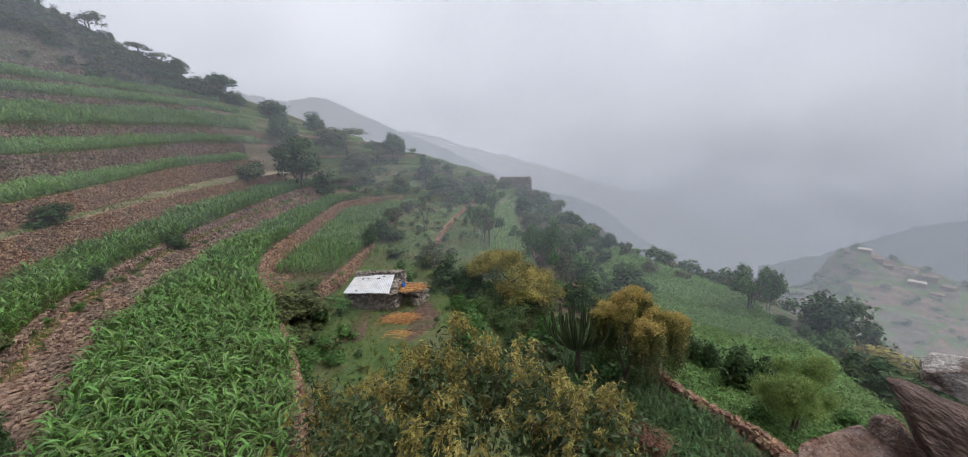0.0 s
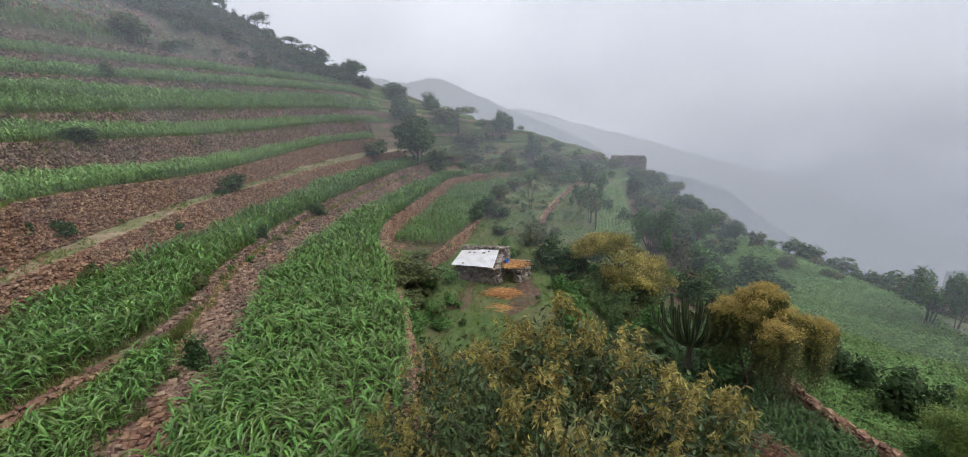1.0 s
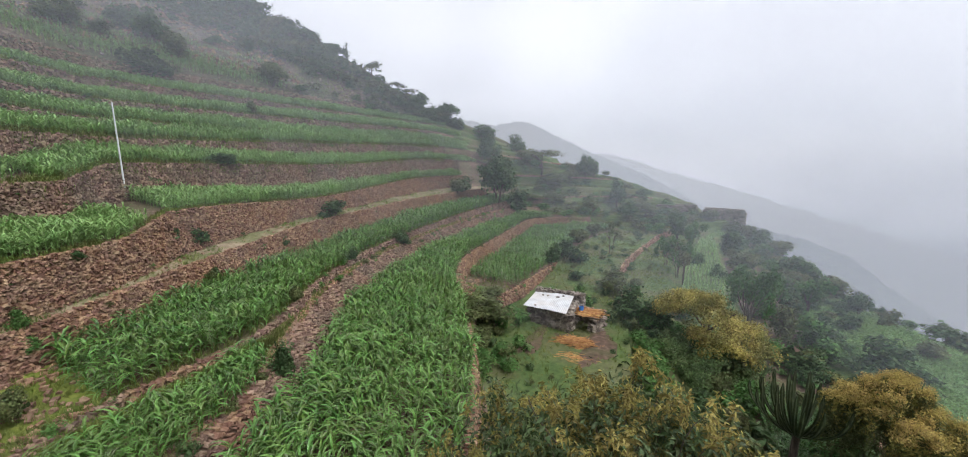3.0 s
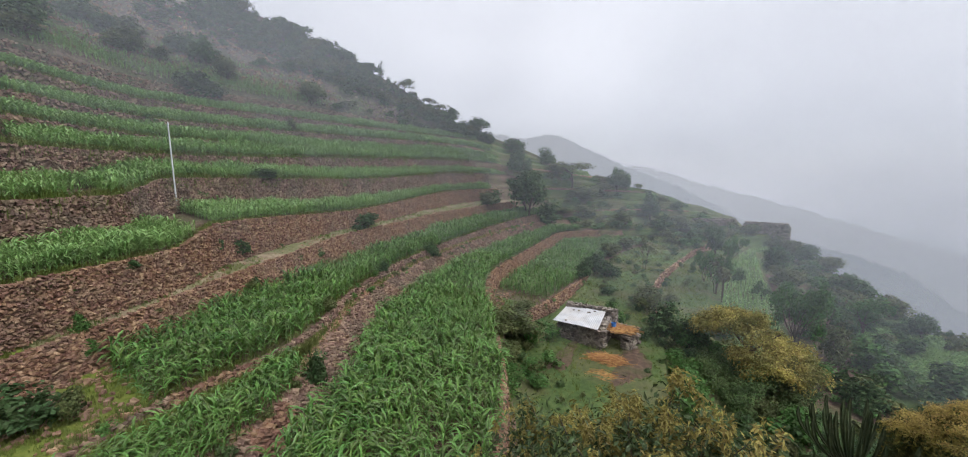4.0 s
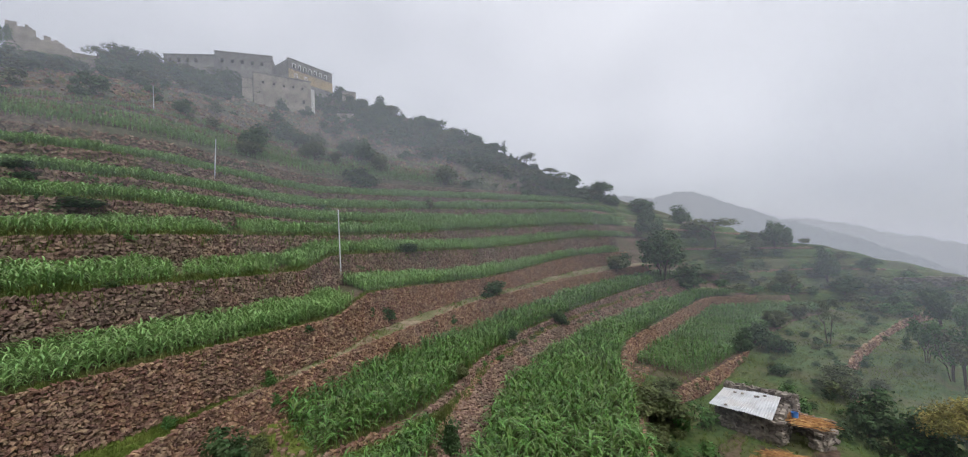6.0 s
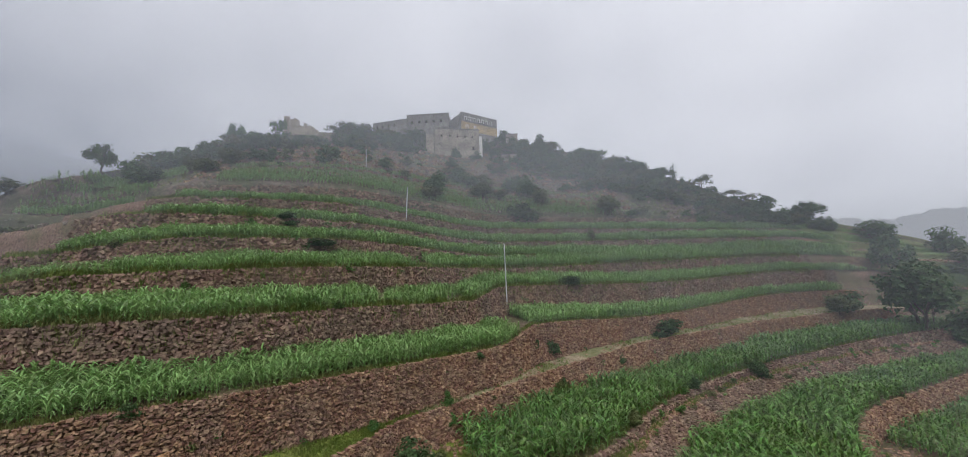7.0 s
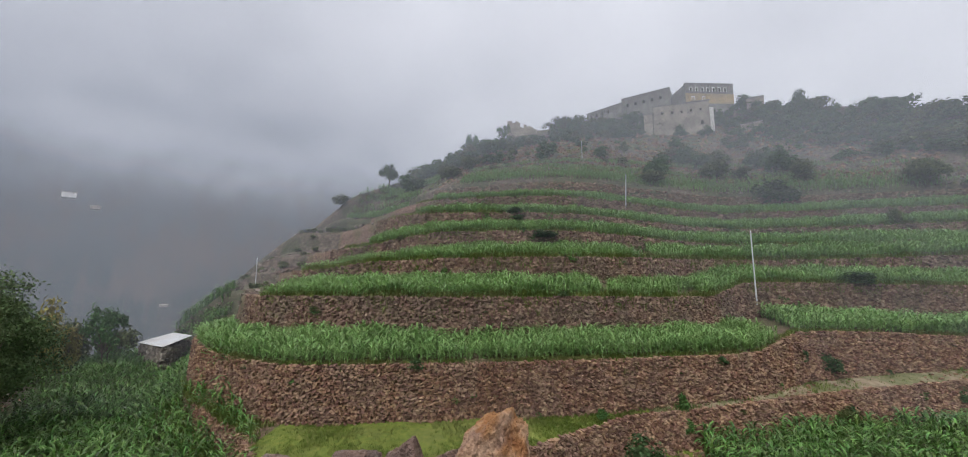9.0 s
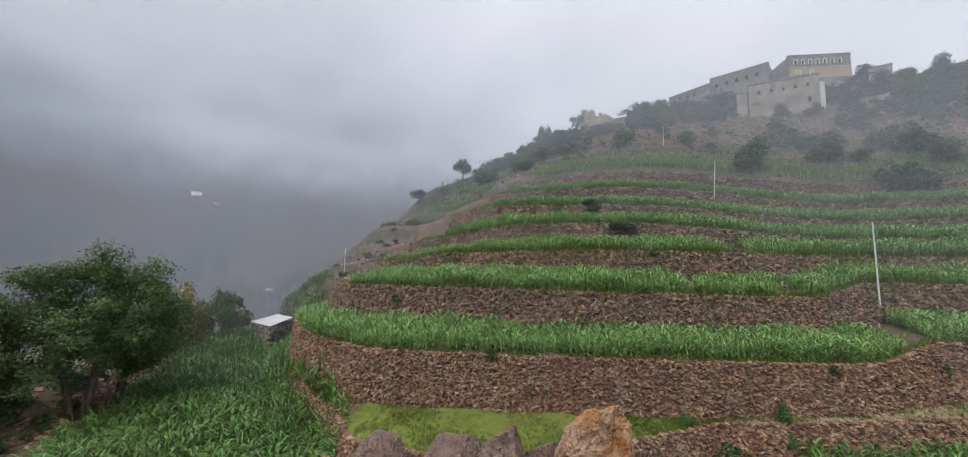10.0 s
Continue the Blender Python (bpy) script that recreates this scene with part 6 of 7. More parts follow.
def build_village():
    house("large pale stone house with small barred windows on the hilltop", (-87.7, 17.9), (-86.5, 28.5), 31.0, 36.9, 8.0, ASHLAR,
          [(1.4, 3.9, 0.5, 0.7), (3.4, 3.9, 0.5, 0.7), (5.2, 3.8, 0.5, 0.7), (7.0, 3.9, 0.5, 0.7), (8.8, 3.9, 0.5, 0.7), (8.9, 0.9, 0.6, 1.0)])
    house("upper hilltop house, tall windows above an ochre storey", (-91.3, 25.5), (-94.1, 36.1), 38.6, 43.3, 8.0, GREYWALL,
          [(1.0 + 1.3 * i, 2.9, 0.55, 1.0) for i in range(7)] + [(1.4, 0.9, 0.55, 0.8), (3.8, 0.9, 0.55, 0.8)], band=(0.2, 2.5))
    house("long low grey stone house stepping down the hilltop", (-99.3, 13.0), (-95.2, 23.2), 40.4, 44.5, 7.0, GREYWALL,
          [(1.0 + 1.9 * i, 1.8, 0.7, 1.0) for i in range(5)])
    house("low grey stone house with a row of dark windows", (-101.6, 4.6), (-96.5, 12.6), 39.4, 42.3, 6.0, GREYWALL,
          [(0.8 + 1.6 * i, 1.4, 0.7, 1.0) for i in range(4)])
    house("small flat-roofed house behind the trees", (-90.2, 36.9), (-89.0, 39.7), 35.0, 37.9, 4.0, ASHLAR, [(1.0, 1.2, 0.6, 0.8)], sink=8.0)
    # ruin with broken walls
    ob = tagged(new("ruined_house"), "ruined pale stone house with a broken wall top", "ruin")
    ob.matrix_basis, w = frame_matrix((-91.0, -14.6), (-91.9, -7.6), 32.3)
    r = random.Random(3)
    bm = bmesh.new()
    n = 18                                    # a broken wall top, highest at its southern corner
    for i in range(n):
        high = 5.9 - 2.6 * (i / n) ** 1.2 + r.uniform(-0.45, 0.35)
        box(bm, w * i / n, w * (i + 1) / n - 0.004, 0.0, 0.5 + r.uniform(-0.03, 0.03), -0.2, high if i not in (8, 9) else high - 0.9)
    part("wall", bm, ASHLAR, ob, "pale front wall with a broken top")
    bm = bmesh.new()
    box(bm, 0.3, 0.8, 0.5, 5, -2, 5.2)
    box(bm, 6.2, 6.7, 0.5, 5, -2, 3.2)
    box(bm, 0.8, 6.2, 4.5, 5, -2, 4.4)
    part("wall", bm, GREYWALL, ob)
    bm = bmesh.new()
    box(bm, 0.0, w, -0.1, 0.55, -3, 0.0)
    part("footing", bm, GREYWALL, ob)
    # white terrace, its stair, and a low white wall
    for label, a, b, z0, z1, d in (("low pale stone wall below the hilltop houses", (-84.1, 33.1), (-82.7, 36.3), 28.0, 30.3, 0.5), ("whitewashed stair tower beside the pale house", (-86.6, 28.6), (-87.1, 29.5), 31.6, 35.6, 1.6), ("pale stone porch beside the large house", (-88.4, 16.0), (-87.9, 17.7), 32.0, 35.6, 1.5)):
        m, w = frame_matrix(a, b, z0)
        ob = tagged(new("white_wall"), label, "wall")
        ob.matrix_basis = m
        bm = bmesh.new()
        box(bm, 0, w, 0, d, -2, z1 - z0, 0.04)
        part("wall", bm, WHITEWASH if "stair" in label else ASHLAR, ob)
        bm = bmesh.new()
        box(bm, -0.08, w + 0.08, -0.08, d + 0.08, z1 - z0, z1 - z0 + 0.12, 0.02)
        part("coping", bm, GREYWALL, ob)


build_village()


def build_poles():
    for label, x, y, z0, h, rad, lean in (
            ("tall slim steel pole standing on a terrace", -34.1, 13.35, None, 5.8, 0.055, 0.4), ("slim steel pole on a higher terrace", -50.7, 6.5, None, 4.3, 0.06, -2.5),
            ("slim pole near the hilltop houses", -66.9, 2.0, None, 3.4, 0.06, 0.5), ("thin pole at the southern edge of the hill", -35.5, -32.2, None, 3.0, 0.04, 0.5)):
        ob = tagged(new("utility_pole"), label, "pole", "poles on the slope")
        ob.matrix_basis = pose(x, y, ground_z(x, y), lean, 0, 0)
        V, F = limb((0, 0, -0.5), (0, 0, h), rad, rad * 0.75, 10)
        part("shaft", fast_mesh("shaft", V, F, STEEL, smooth=True), None, ob)
        bm = bmesh.new()
        bmesh.ops.create_cone(bm, cap_ends=True, segments=10, radius1=rad, radius2=rad * 0.3, depth=0.1, matrix=Matrix.Translation((0, 0, h + 0.04)))
        part("cap", bm, STEEL, ob)


build_poles()


def stone_course_wall(a, b, z0, z1, thick, mat, w=0.32, h=0.18):
    """A dry-stone wall of single stones between two plan points."""
    a, b = np.array(a), np.array(b)
    L = np.linalg.norm(b - a)
    t = (b - a) / L
    n = np.array([-t[1], t[0]])
    P, T, W, H, D = [], [], [], [], []
    for k in range(max(1, int((z1 - z0) / h))):
        s = rng.uniform(-0.1, 0.1)
        while s < L:
            ww = w * rng.uniform(0.6, 1.4)
            for side in (-0.3, 0.3):
                p = a + t * (s + ww / 2) + n * thick * side
                P.append((p[0], p[1], z0 + (k + 0.5) * h + rng.uniform(-0.02, 0.02)))
                T.append(t), W.append(ww * 1.1), H.append(h * rng.uniform(0.95, 1.35)), D.append(thick * rng.uniform(0.5, 0.7))
            s += ww
    Q, P, f = stone_blocks(*[np.array(q, float) for q in (P, T, W, H, D)])
    V = (Q + P[:, None]).reshape(-1, 3)
    F = (f[None] + (np.arange(len(P)) * 8)[:, None, None]).reshape(-1, 4)
    return V, F


def sticks(n, cx, cy, z0, sx, sy, height, length, seed, tilt=0.12, heading=None):
    """A heap of dry stalks."""
    r = random.Random(seed)
    out = []
    for i in range(n):
        a = r.uniform(0, 6.28) if heading is None else heading + r.gauss(0, 0.35)
        x, y = r.gauss(0, 0.42), r.gauss(0, 0.42)
        z = z0 + height * max(0, 1 - x * x - y * y) * r.random() + 0.03
        L = length * r.uniform(0.5, 1)
        e = r.gauss(0, tilt)
        c = Vector((cx + x * sx, cy + y * sy, z))
        d = Vector((math.cos(a), math.sin(a), e)) * L / 2
        out.append(limb(c - d, c + d, 0.022, 0.014, 4, r.uniform(-0.05, 0.05)))
    return join(out)


def corrugated(name, c, parent, mat, wave=0.16, amp=0.022):
    """A corrugated sheet over four corners, front left, front right, back right, back left, with thickness."""
    fl, fr, br, bl = (Vector(q) for q in c)
    n = int((fr - fl).length / wave * 6)
    V, F = [], []
    for side in (0.0, -0.012):
        for i in range(n + 1):
            u = i / n
            dz = amp * math.sin(u * (fr - fl).length / wave * 2 * math.pi) + side
            for k in range(5):
                v = k / 4
                p = (fl.lerp(fr, u)).lerp(bl.lerp(br, u), v)
                V.append((p.x, p.y, p.z + dz - 0.04 * math.sin(v * math.pi) * (0.5 + 0.5 * math.sin(u * 5))))
    s = (n + 1) * 5
    for i in range(n):
        for k in range(4):
            a = i * 5 + k
            F.append((a, a + 5, a + 6, a + 1))
            F.append((s + a, s + a + 1, s + a + 6, s + a + 5))
    return part(name, fast_mesh(name, V, F, mat, smooth=True), None, parent)


def build_hut():
    z = -13.65
    ob = tagged(new("stone_hut"), "small dry-stone hut with a white tin roof and dark doorway", "hut")
    for a, b, z1 in (((-11.0, 31.2), (-7.55, 30.75), -12.0), ((-11.2, 31.3), (-11.3, 33.3), -11.8), ((-7.6, 31.0), (-7.7, 33.2), -11.75)):
        V, F = stone_course_wall(a, b, z - 0.3, z1, 0.5, HUTSTONE)
        part("wall", fast_mesh("wall", V, F, HUTSTONE), None, ob)
    V, F = stone_course_wall((-11.4, 33.5), (-7.2, 33.7), z - 0.3, -11.1, 0.55, HUTSTONE)
    part("wall", fast_mesh("wall", V, F, HUTSTONE), None, ob, "higher curved rear wall of rough stone")
    V, F = stone_course_wall((-5.95, 31.3), (-5.5, 32.0), z - 0.3, -12.35, 0.55, HUTSTONE)
    part("pillar", fast_mesh("pillar", V, F, HUTSTONE), None, ob, "rough stone pillar beside the doorway")
    V, F = stone_course_wall((-7.2, 33.4), (-5.4, 33.2), z - 0.3, -12.2, 0.5, HUTSTONE)
    part("wall", fast_mesh("wall", V, F, HUTSTONE), None, ob)
    corrugated("roof_sheet", ((-11.55, 30.45, -11.95), (-9.6, 30.2, -11.9), (-9.55, 33.2, -11.45), (-11.35, 33.0, -11.5)), ob, METAL)
    corrugated("roof_sheet", ((-9.62, 30.2, -11.86), (-7.7, 29.95, -11.86), (-7.9, 33.2, -11.42), (-9.6, 33.2, -11.41)), ob, METAL)
    bm = bmesh.new()
    for i in range(5):
        box(bm, -7.6, -5.2, 31.0 + i * 0.5, 31.1 + i * 0.5, -12.33, -12.24, 0.01)
    part("roof_pole", bm, BARK, ob)
    V, F = sticks(170, -6.3, 32.0, -12.2, 0.95, 0.9, 0.16, 2.0, 5, 0.05, 0.15)
    part("stalk_roof", fast_mesh("stalk_roof", V, F, STALK), None, ob, "lean-to roof of dry orange stalks")
    r = random.Random(8)
    for i in range(6):                       # stones that hold the tin down
        x, y = r.uniform(-11.2, -8.0), r.choice((30.7, 32.6)) + r.uniform(-0.2, 0.3)
        bm = bmesh.new()
        bmesh.ops.create_icosphere(bm, subdivisions=1, radius=0.12)
        for v in bm.verts:
            v.co = Vector((v.co.x * r.uniform(0.7, 1.3), v.co.y * r.uniform(0.7, 1.3), v.co.z * 0.6)) + Vector((x, y, -11.9 + (y - 30.2) * 0.15 + 0.07))
        part("weight_stone", bm, HUTSTONE, ob)
    # bucket on the lean-to
    bk = tagged(new("bucket"), "blue plastic bucket lying on the stalk roof", "bucket")
    bk.location = (-6.9, 31.7, -12.03)
    bm = bmesh.new()
    bmesh.ops.create_cone(bm, cap_ends=True, segments=16, radius1=0.15, radius2=0.2, depth=0.34, matrix=Matrix.Translation((0, 0, 0.17)))
    top = max(bm.faces, key=lambda f: f.calc_center_median().z)
    g = bmesh.ops.inset_region(bm, faces=[top], thickness=0.02)
    bmesh.ops.translate(bm, verts=top.verts, vec=(0, 0, -0.28))
    part("pail", bm, PLASTIC, bk)
    V, F = join([limb((0.2 * math.cos(a), 0.03, 0.34 + 0.16 * math.sin(a)), (0.2 * math.cos(a + 0.4), 0.03, 0.34 + 0.16 * math.sin(a + 0.4)), 0.008, 0.008, 4) for a in [0.39 * i for i in range(8)]])
    part("handle", fast_mesh("handle", V, F, STEEL), None, bk)
    for label, n, x, y, sx, sy, hh, sd in (("heap of dry orange maize stalks in front of the hut", 420, -6.5, 28.7, 1.5, 0.75, 0.45, 6), ("thin scatter of pale dry stalks on the grass", 60, -6.3, 26.4, 1.4, 0.7, 0.08, 7)):
        st = tagged(new("stalk_heap"), label, "stalk heap")
        V, F = sticks(n, x, y, ground_z(x, y), sx, sy, hh, 1.5, sd, 0.1, 0.3)
        part("straw", fast_mesh("straw", V, F, STALK), None, st)
    # bare trodden earth of the yard
    rr = random.Random(4)
    for cx, cy, rx, ry, lift in ((-4.9, 29.0, 1.1, 3.2, 0.1), (-9.6, 27.6, 0.7, 2.9, 0.07), (-6.6, 29.3, 1.6, 1.0, 0.06)):
        bm = bmesh.new()
        ring = []
        for i in range(40):
            a = i * 2 * math.pi / 40
            q = 1 + 0.25 * math.sin(3 * a + cx) + rr.uniform(-0.12, 0.12)
            ring.append((cx + math.cos(a) * rx * q, cy + math.sin(a) * ry * q))
        X0 = bm.verts.new((cx, cy, ground_z(cx, cy) + lift + 0.06))
        vs = [bm.verts.new((x, y, ground_z(x, y) + lift - 0.04)) for x, y in ring]
        mid = [bm.verts.new(((x + cx) / 2, (y + cy) / 2, ground_z((x + cx) / 2, (y + cy) / 2) + lift + 0.05)) for x, y in ring]
        for i in range(40):
            j = (i + 1) % 40
            bm.faces.new((X0, mid[i], mid[j]))
            bm.faces.new((mid[i], vs[i], vs[j], mid[j]))
        tagged(part("yard_earth", bm, SOIL, None), "bare trodden brown earth beside the hut", "bare earth", kind="structure")
    # second hut on the southern edge
    z = ground_z(-31, -38)
    ob = tagged(new("stone_hut"), "low stone shed with a white tin roof", "hut")
    for a, b in (((-25.9, -31.3), (-28.9, -32.6)), ((-28.9, -32.6), (-30.2, -36.0)), ((-30.2, -36.0), (-27.0, -34.9)), ((-27.0, -34.9), (-25.9, -31.3))):
        V, F = stone_course_wall(a, b, -7.8, -5.4, 0.45, HUTSTONE)
        part("wall", fast_mesh("wall", V, F, HUTSTONE), None, ob)
    corrugated("roof_sheet", ((-25.5, -31.0, -5.3), (-29.0, -32.3, -4.95), (-30.6, -36.3, -5.05), (-26.8, -35.2, -5.3)), ob, METAL)


build_hut()


def build_ridge_ruins():
    """Low stone houses on the far edge of the lower slope."""
    for label, x0, y0, x1, y1, z0, z1, d in (("low stone shed with a pale flat roof on the far ridge", -5.4, 101.0, 2.4, 100.6, -14.5, -9.4, 3.5), ("square dark stone enclosure on the far ridge", 4.2, 99.6, 11.8, 98.6, -17.5, -9.8, 4.0)):
        ob = tagged(new("stone_house"), label, "house")
        c = ((x0, y0), (x1, y1), (x1 + 0.6, y1 + d), (x0 + 0.6, y0 + d))
        for i in range(4):
            V, F = stone_course_wall(c[i], c[(i + 1) % 4], z0, z1 - 0.5 * (i % 2), 0.5, STONE, 0.42, 0.24)
            part("wall", fast_mesh("wall", V, F, HUTSTONE), None, ob)
        bm = bmesh.new()
        box(bm, x0 + 0.5, x1, y0 + 0.3, y1 + d - 0.3, z1 - 0.7, z1 - 0.45, 0.03)
        part("roof", bm, ASHLAR if "pale" in label else CLAY, ob)


build_ridge_ruins()


# ---- the viewpoint: a stone house roof with loose rocks on its parapet ----
def rock_material(name, a, b, c, pale, amount):
    return material(name, [a, b, c], 2.2, 0.88, 0.8, 9.0, detail=12.0, big=pale, big_scale=1.3, big_amount=amount)


ROCK_ORANGE = rock_material("orange_rock", (0.26, 0.10, 0.035), (0.46, 0.23, 0.10), (0.58, 0.34, 0.18), (0.46, 0.40, 0.36), 0.35)
ROCK_GREY = rock_material("brown_grey_rock", (0.13, 0.085, 0.07), (0.25, 0.175, 0.15), (0.36, 0.275, 0.245), (0.27, 0.165, 0.12), 0.6)
ROCK_PINK = rock_material("pink_rock", (0.20, 0.13, 0.105), (0.33, 0.235, 0.20), (0.44, 0.34, 0.30), (0.40, 0.20, 0.11), 0.4)


def rock(label, centre, size, turn, mat, seed, cuts=22, grain=0.07, peak=0.0):
    """An angular boulder: a ball cut by random planes, then roughened."""
    r = random.Random(seed)
    bm = bmesh.new()
    bmesh.ops.create_icosphere(bm, subdivisions=6, radius=1.25)
    planes = [(Vector((r.gauss(0, 1), r.gauss(0, 1), r.gauss(0, 1))).normalized(), r.uniform(0.6, 1.0)) for i in range(cuts)]
    o = Vector((seed * 3.1, seed * 1.7, 0))
    for v in bm.verts:
        p = v.co.copy()
        for n, d in planes:
            k = p.dot(n)
            if k > d:
                p -= n * (k - d) * 0.97
        p += v.co * (noise.fractal(p * 1.7 + o, 0.9, 2.1, 5) * grain * 1.6 + noise.noise(p * 9 + o) * grain * 0.4 + noise.noise(p * 23 + o) * grain * 0.16)
        q = 1 - peak * max(0.0, p.z + 0.3)
        v.co = Vector((p.x * q, p.y * q, p.z))
    me = bpy.data.meshes.new("rock")
    bm.to_mesh(me)
    bm.free()
    me.materials.append(mat)
    ob = tagged(new("rock", me), label, "rock", "loose rocks on the parapet")
    ob.matrix_basis = Matrix.LocRotScale(centre, Euler([radians(a) for a in turn]), size)
    return ob


def from_eye(ex, ey, az, el, dist):
    """A place by its bearing, its dip and its level distance from a standpoint at eye height."""
    a = radians(az)
    return Vector((ex - math.sin(a) * dist, ey + math.cos(a) * dist, math.tan(radians(el)) * dist))


def build_viewpoint():
    w = (-0.414, -0.176)
    slab = rock_material("dark_slab_rock", (0.06, 0.04, 0.034), (0.125, 0.085, 0.072), (0.21, 0.155, 0.135), (0.16, 0.10, 0.075), 0.5)
    quartz = rock_material("quartz_rock", (0.10, 0.07, 0.058), (0.22, 0.165, 0.14), (0.46, 0.41, 0.38), (0.6, 0.57, 0.54), 0.7)
    top = lambda az, el, d, h: from_eye(*w, az, el, d) - Vector((0, 0, h))
    rock("blocky orange-brown rock with a pale grey face", top(96.6, -16.9, 1.28, 0.16), (0.115, 0.115, 0.16), (0, 8, 20), ROCK_ORANGE, 2)
    rock("pointed brown rock on the parapet", top(109.5, -19.6, 1.3, 0.15), (0.13, 0.12, 0.17), (4, 10, 70), ROCK_GREY, 5, 24, 0.04, 0.55)
    rock("rounded grey-brown rock on the parapet", top(117.0, -20.8, 1.32, 0.125), (0.125, 0.12, 0.12), (0, 5, 10), ROCK_GREY, 8, 22, 0.035)
    rock("flat-topped brown rock on the parapet", top(126.4, -21.0, 1.36, 0.12), (0.145, 0.13, 0.12), (0, 0, 40), ROCK_GREY, 11, 20, 0.035)
    rock("small orange rock at the parapet's end", top(133.4, -22.2, 1.4, 0.09), (0.07, 0.08, 0.09), (0, 10, 0), ROCK_ORANGE, 14)
    rock("small dark rock wedged between larger ones", top(103.6, -21.6, 1.34, 0.10), (0.07, 0.08, 0.10), (0, 0, 30), ROCK_GREY, 17, 20, 0.035)
    rock("small brown rock behind the orange one", top(91.0, -23.2, 1.2, 0.08), (0.07, 0.07, 0.08), (0, 0, 30), ROCK_ORANGE, 19)
    n = (0.0, 0.45)
    rock("slanting dark brown slab of rock", from_eye(*n, -55.2, -28.0, 1.6), (0.22, 0.13, 0.095), (0, 30, -52), slab, 23, 20, 0.045)
    rock("brown rock with a white quartz top", from_eye(*n, -54.8, -22.4, 1.85), (0.12, 0.1, 0.085), (0, 12, 40), quartz, 26, 22, 0.05)
    rock("broad pinkish rock with orange stains", from_eye(*n, -49.2, -33.6, 1.5), (0.19, 0.13, 0.08), (0, 0, 45), ROCK_PINK, 29, 20, 0.035)
    rock("small pinkish rock under the slab", from_eye(*n, -50.0, -30.2, 1.66), (0.1, 0.08, 0.075), (0, 10, 20), ROCK_PINK, 32)
    rock("pale rock at the end of the heap", from_eye(*n, -43.4, -36.2, 1.48), (0.06, 0.07, 0.05), (0, 0, 10), ROCK_PINK, 35)
    # parapet and house below
    ob = tagged(new("stone_house"), "dry-stone house whose flat roof is the viewpoint", "house")
    for a, b, z1, t in (((-1.7, -1.3), (-1.7, -0.3), -0.84, 0.34), ((1.2, 1.35), (1.8, 0.8), -1.22, 0.4)):
        V, F = stone_course_wall(a, b, -1.75, z1, t, HUTSTONE, 0.24, 0.13)
        part("parapet", fast_mesh("parapet", V, F, HUTSTONE), None, ob)
    bm = bmesh.new()
    box(bm, -1.95, 2.1, -3.2, 0.95, -1.95, -1.72, 0.03)
    box(bm, 0.85, 2.1, 0.97, 1.6, -1.95, -1.72, 0.03)
    part("roof", bm, CLAY, ob)
    for a, b in (((-1.75, -3.0), (1.9, -3.0)), ((1.9, -3.0), (1.9, 0.75)), ((1.9, 0.75), (-1.75, 0.75)), ((-1.75, 0.75), (-1.75, -3.0))):
        V, F = stone_course_wall(a, b, -15.8, -2.0, 0.34, HUTSTONE, 0.42, 0.24)
        part("wall", fast_mesh("wall", V, F, HUTSTONE), None, ob)


build_viewpoint()

# ---- distance: hills in the fog and thin mist along the slope ----
def ridge(name, label, rows, dist, mat, foot=-30.0, near=0.72, jag=0.25):
    """A far hill: a skyline by bearing and height angle at a distance, with a slope falling towards us."""
    az = np.array([r[0] for r in rows], float)
    el = np.array([r[1] for r in rows], float)
    o = np.argsort(az)
    q = np.arange(az.min(), az.max(), 0.15)
    e = pchip(az[o], el[o], q)
    e = e + jag * (0.5 * np.sin(q * 2.3) * np.sin(q * 0.9 + 1) + 0.3 * np.sin(q * 6.1 + 2) + 0.2 * np.sin(q * 13.7))
    X, Y, Z = [], [], []
    n = 14
    for k in range(n + 1):
        u = k / n
        d = dist * (1 - (1 - near) * u) * (1 + 0.03 * u * np.sin(q * 1.9) + 0.02 * u * np.sin(q * 5.3))
        z = dist * np.tan(np.radians(e)) * (1 - u) + dist * math.tan(radians(foot)) * u
        X.append(-np.sin(np.radians(q)) * d), Y.append(np.cos(np.radians(q)) * d), Z.append(z)
    X, Y, Z = (np.array(a).T for a in (X, Y, Z))
    ob = sheet(name, X, Y, Z, [mat], np.zeros((X.shape[0] - 1, X.shape[1] - 1)))
    tagged(ob, label, "hill", kind="structure")
    return ob


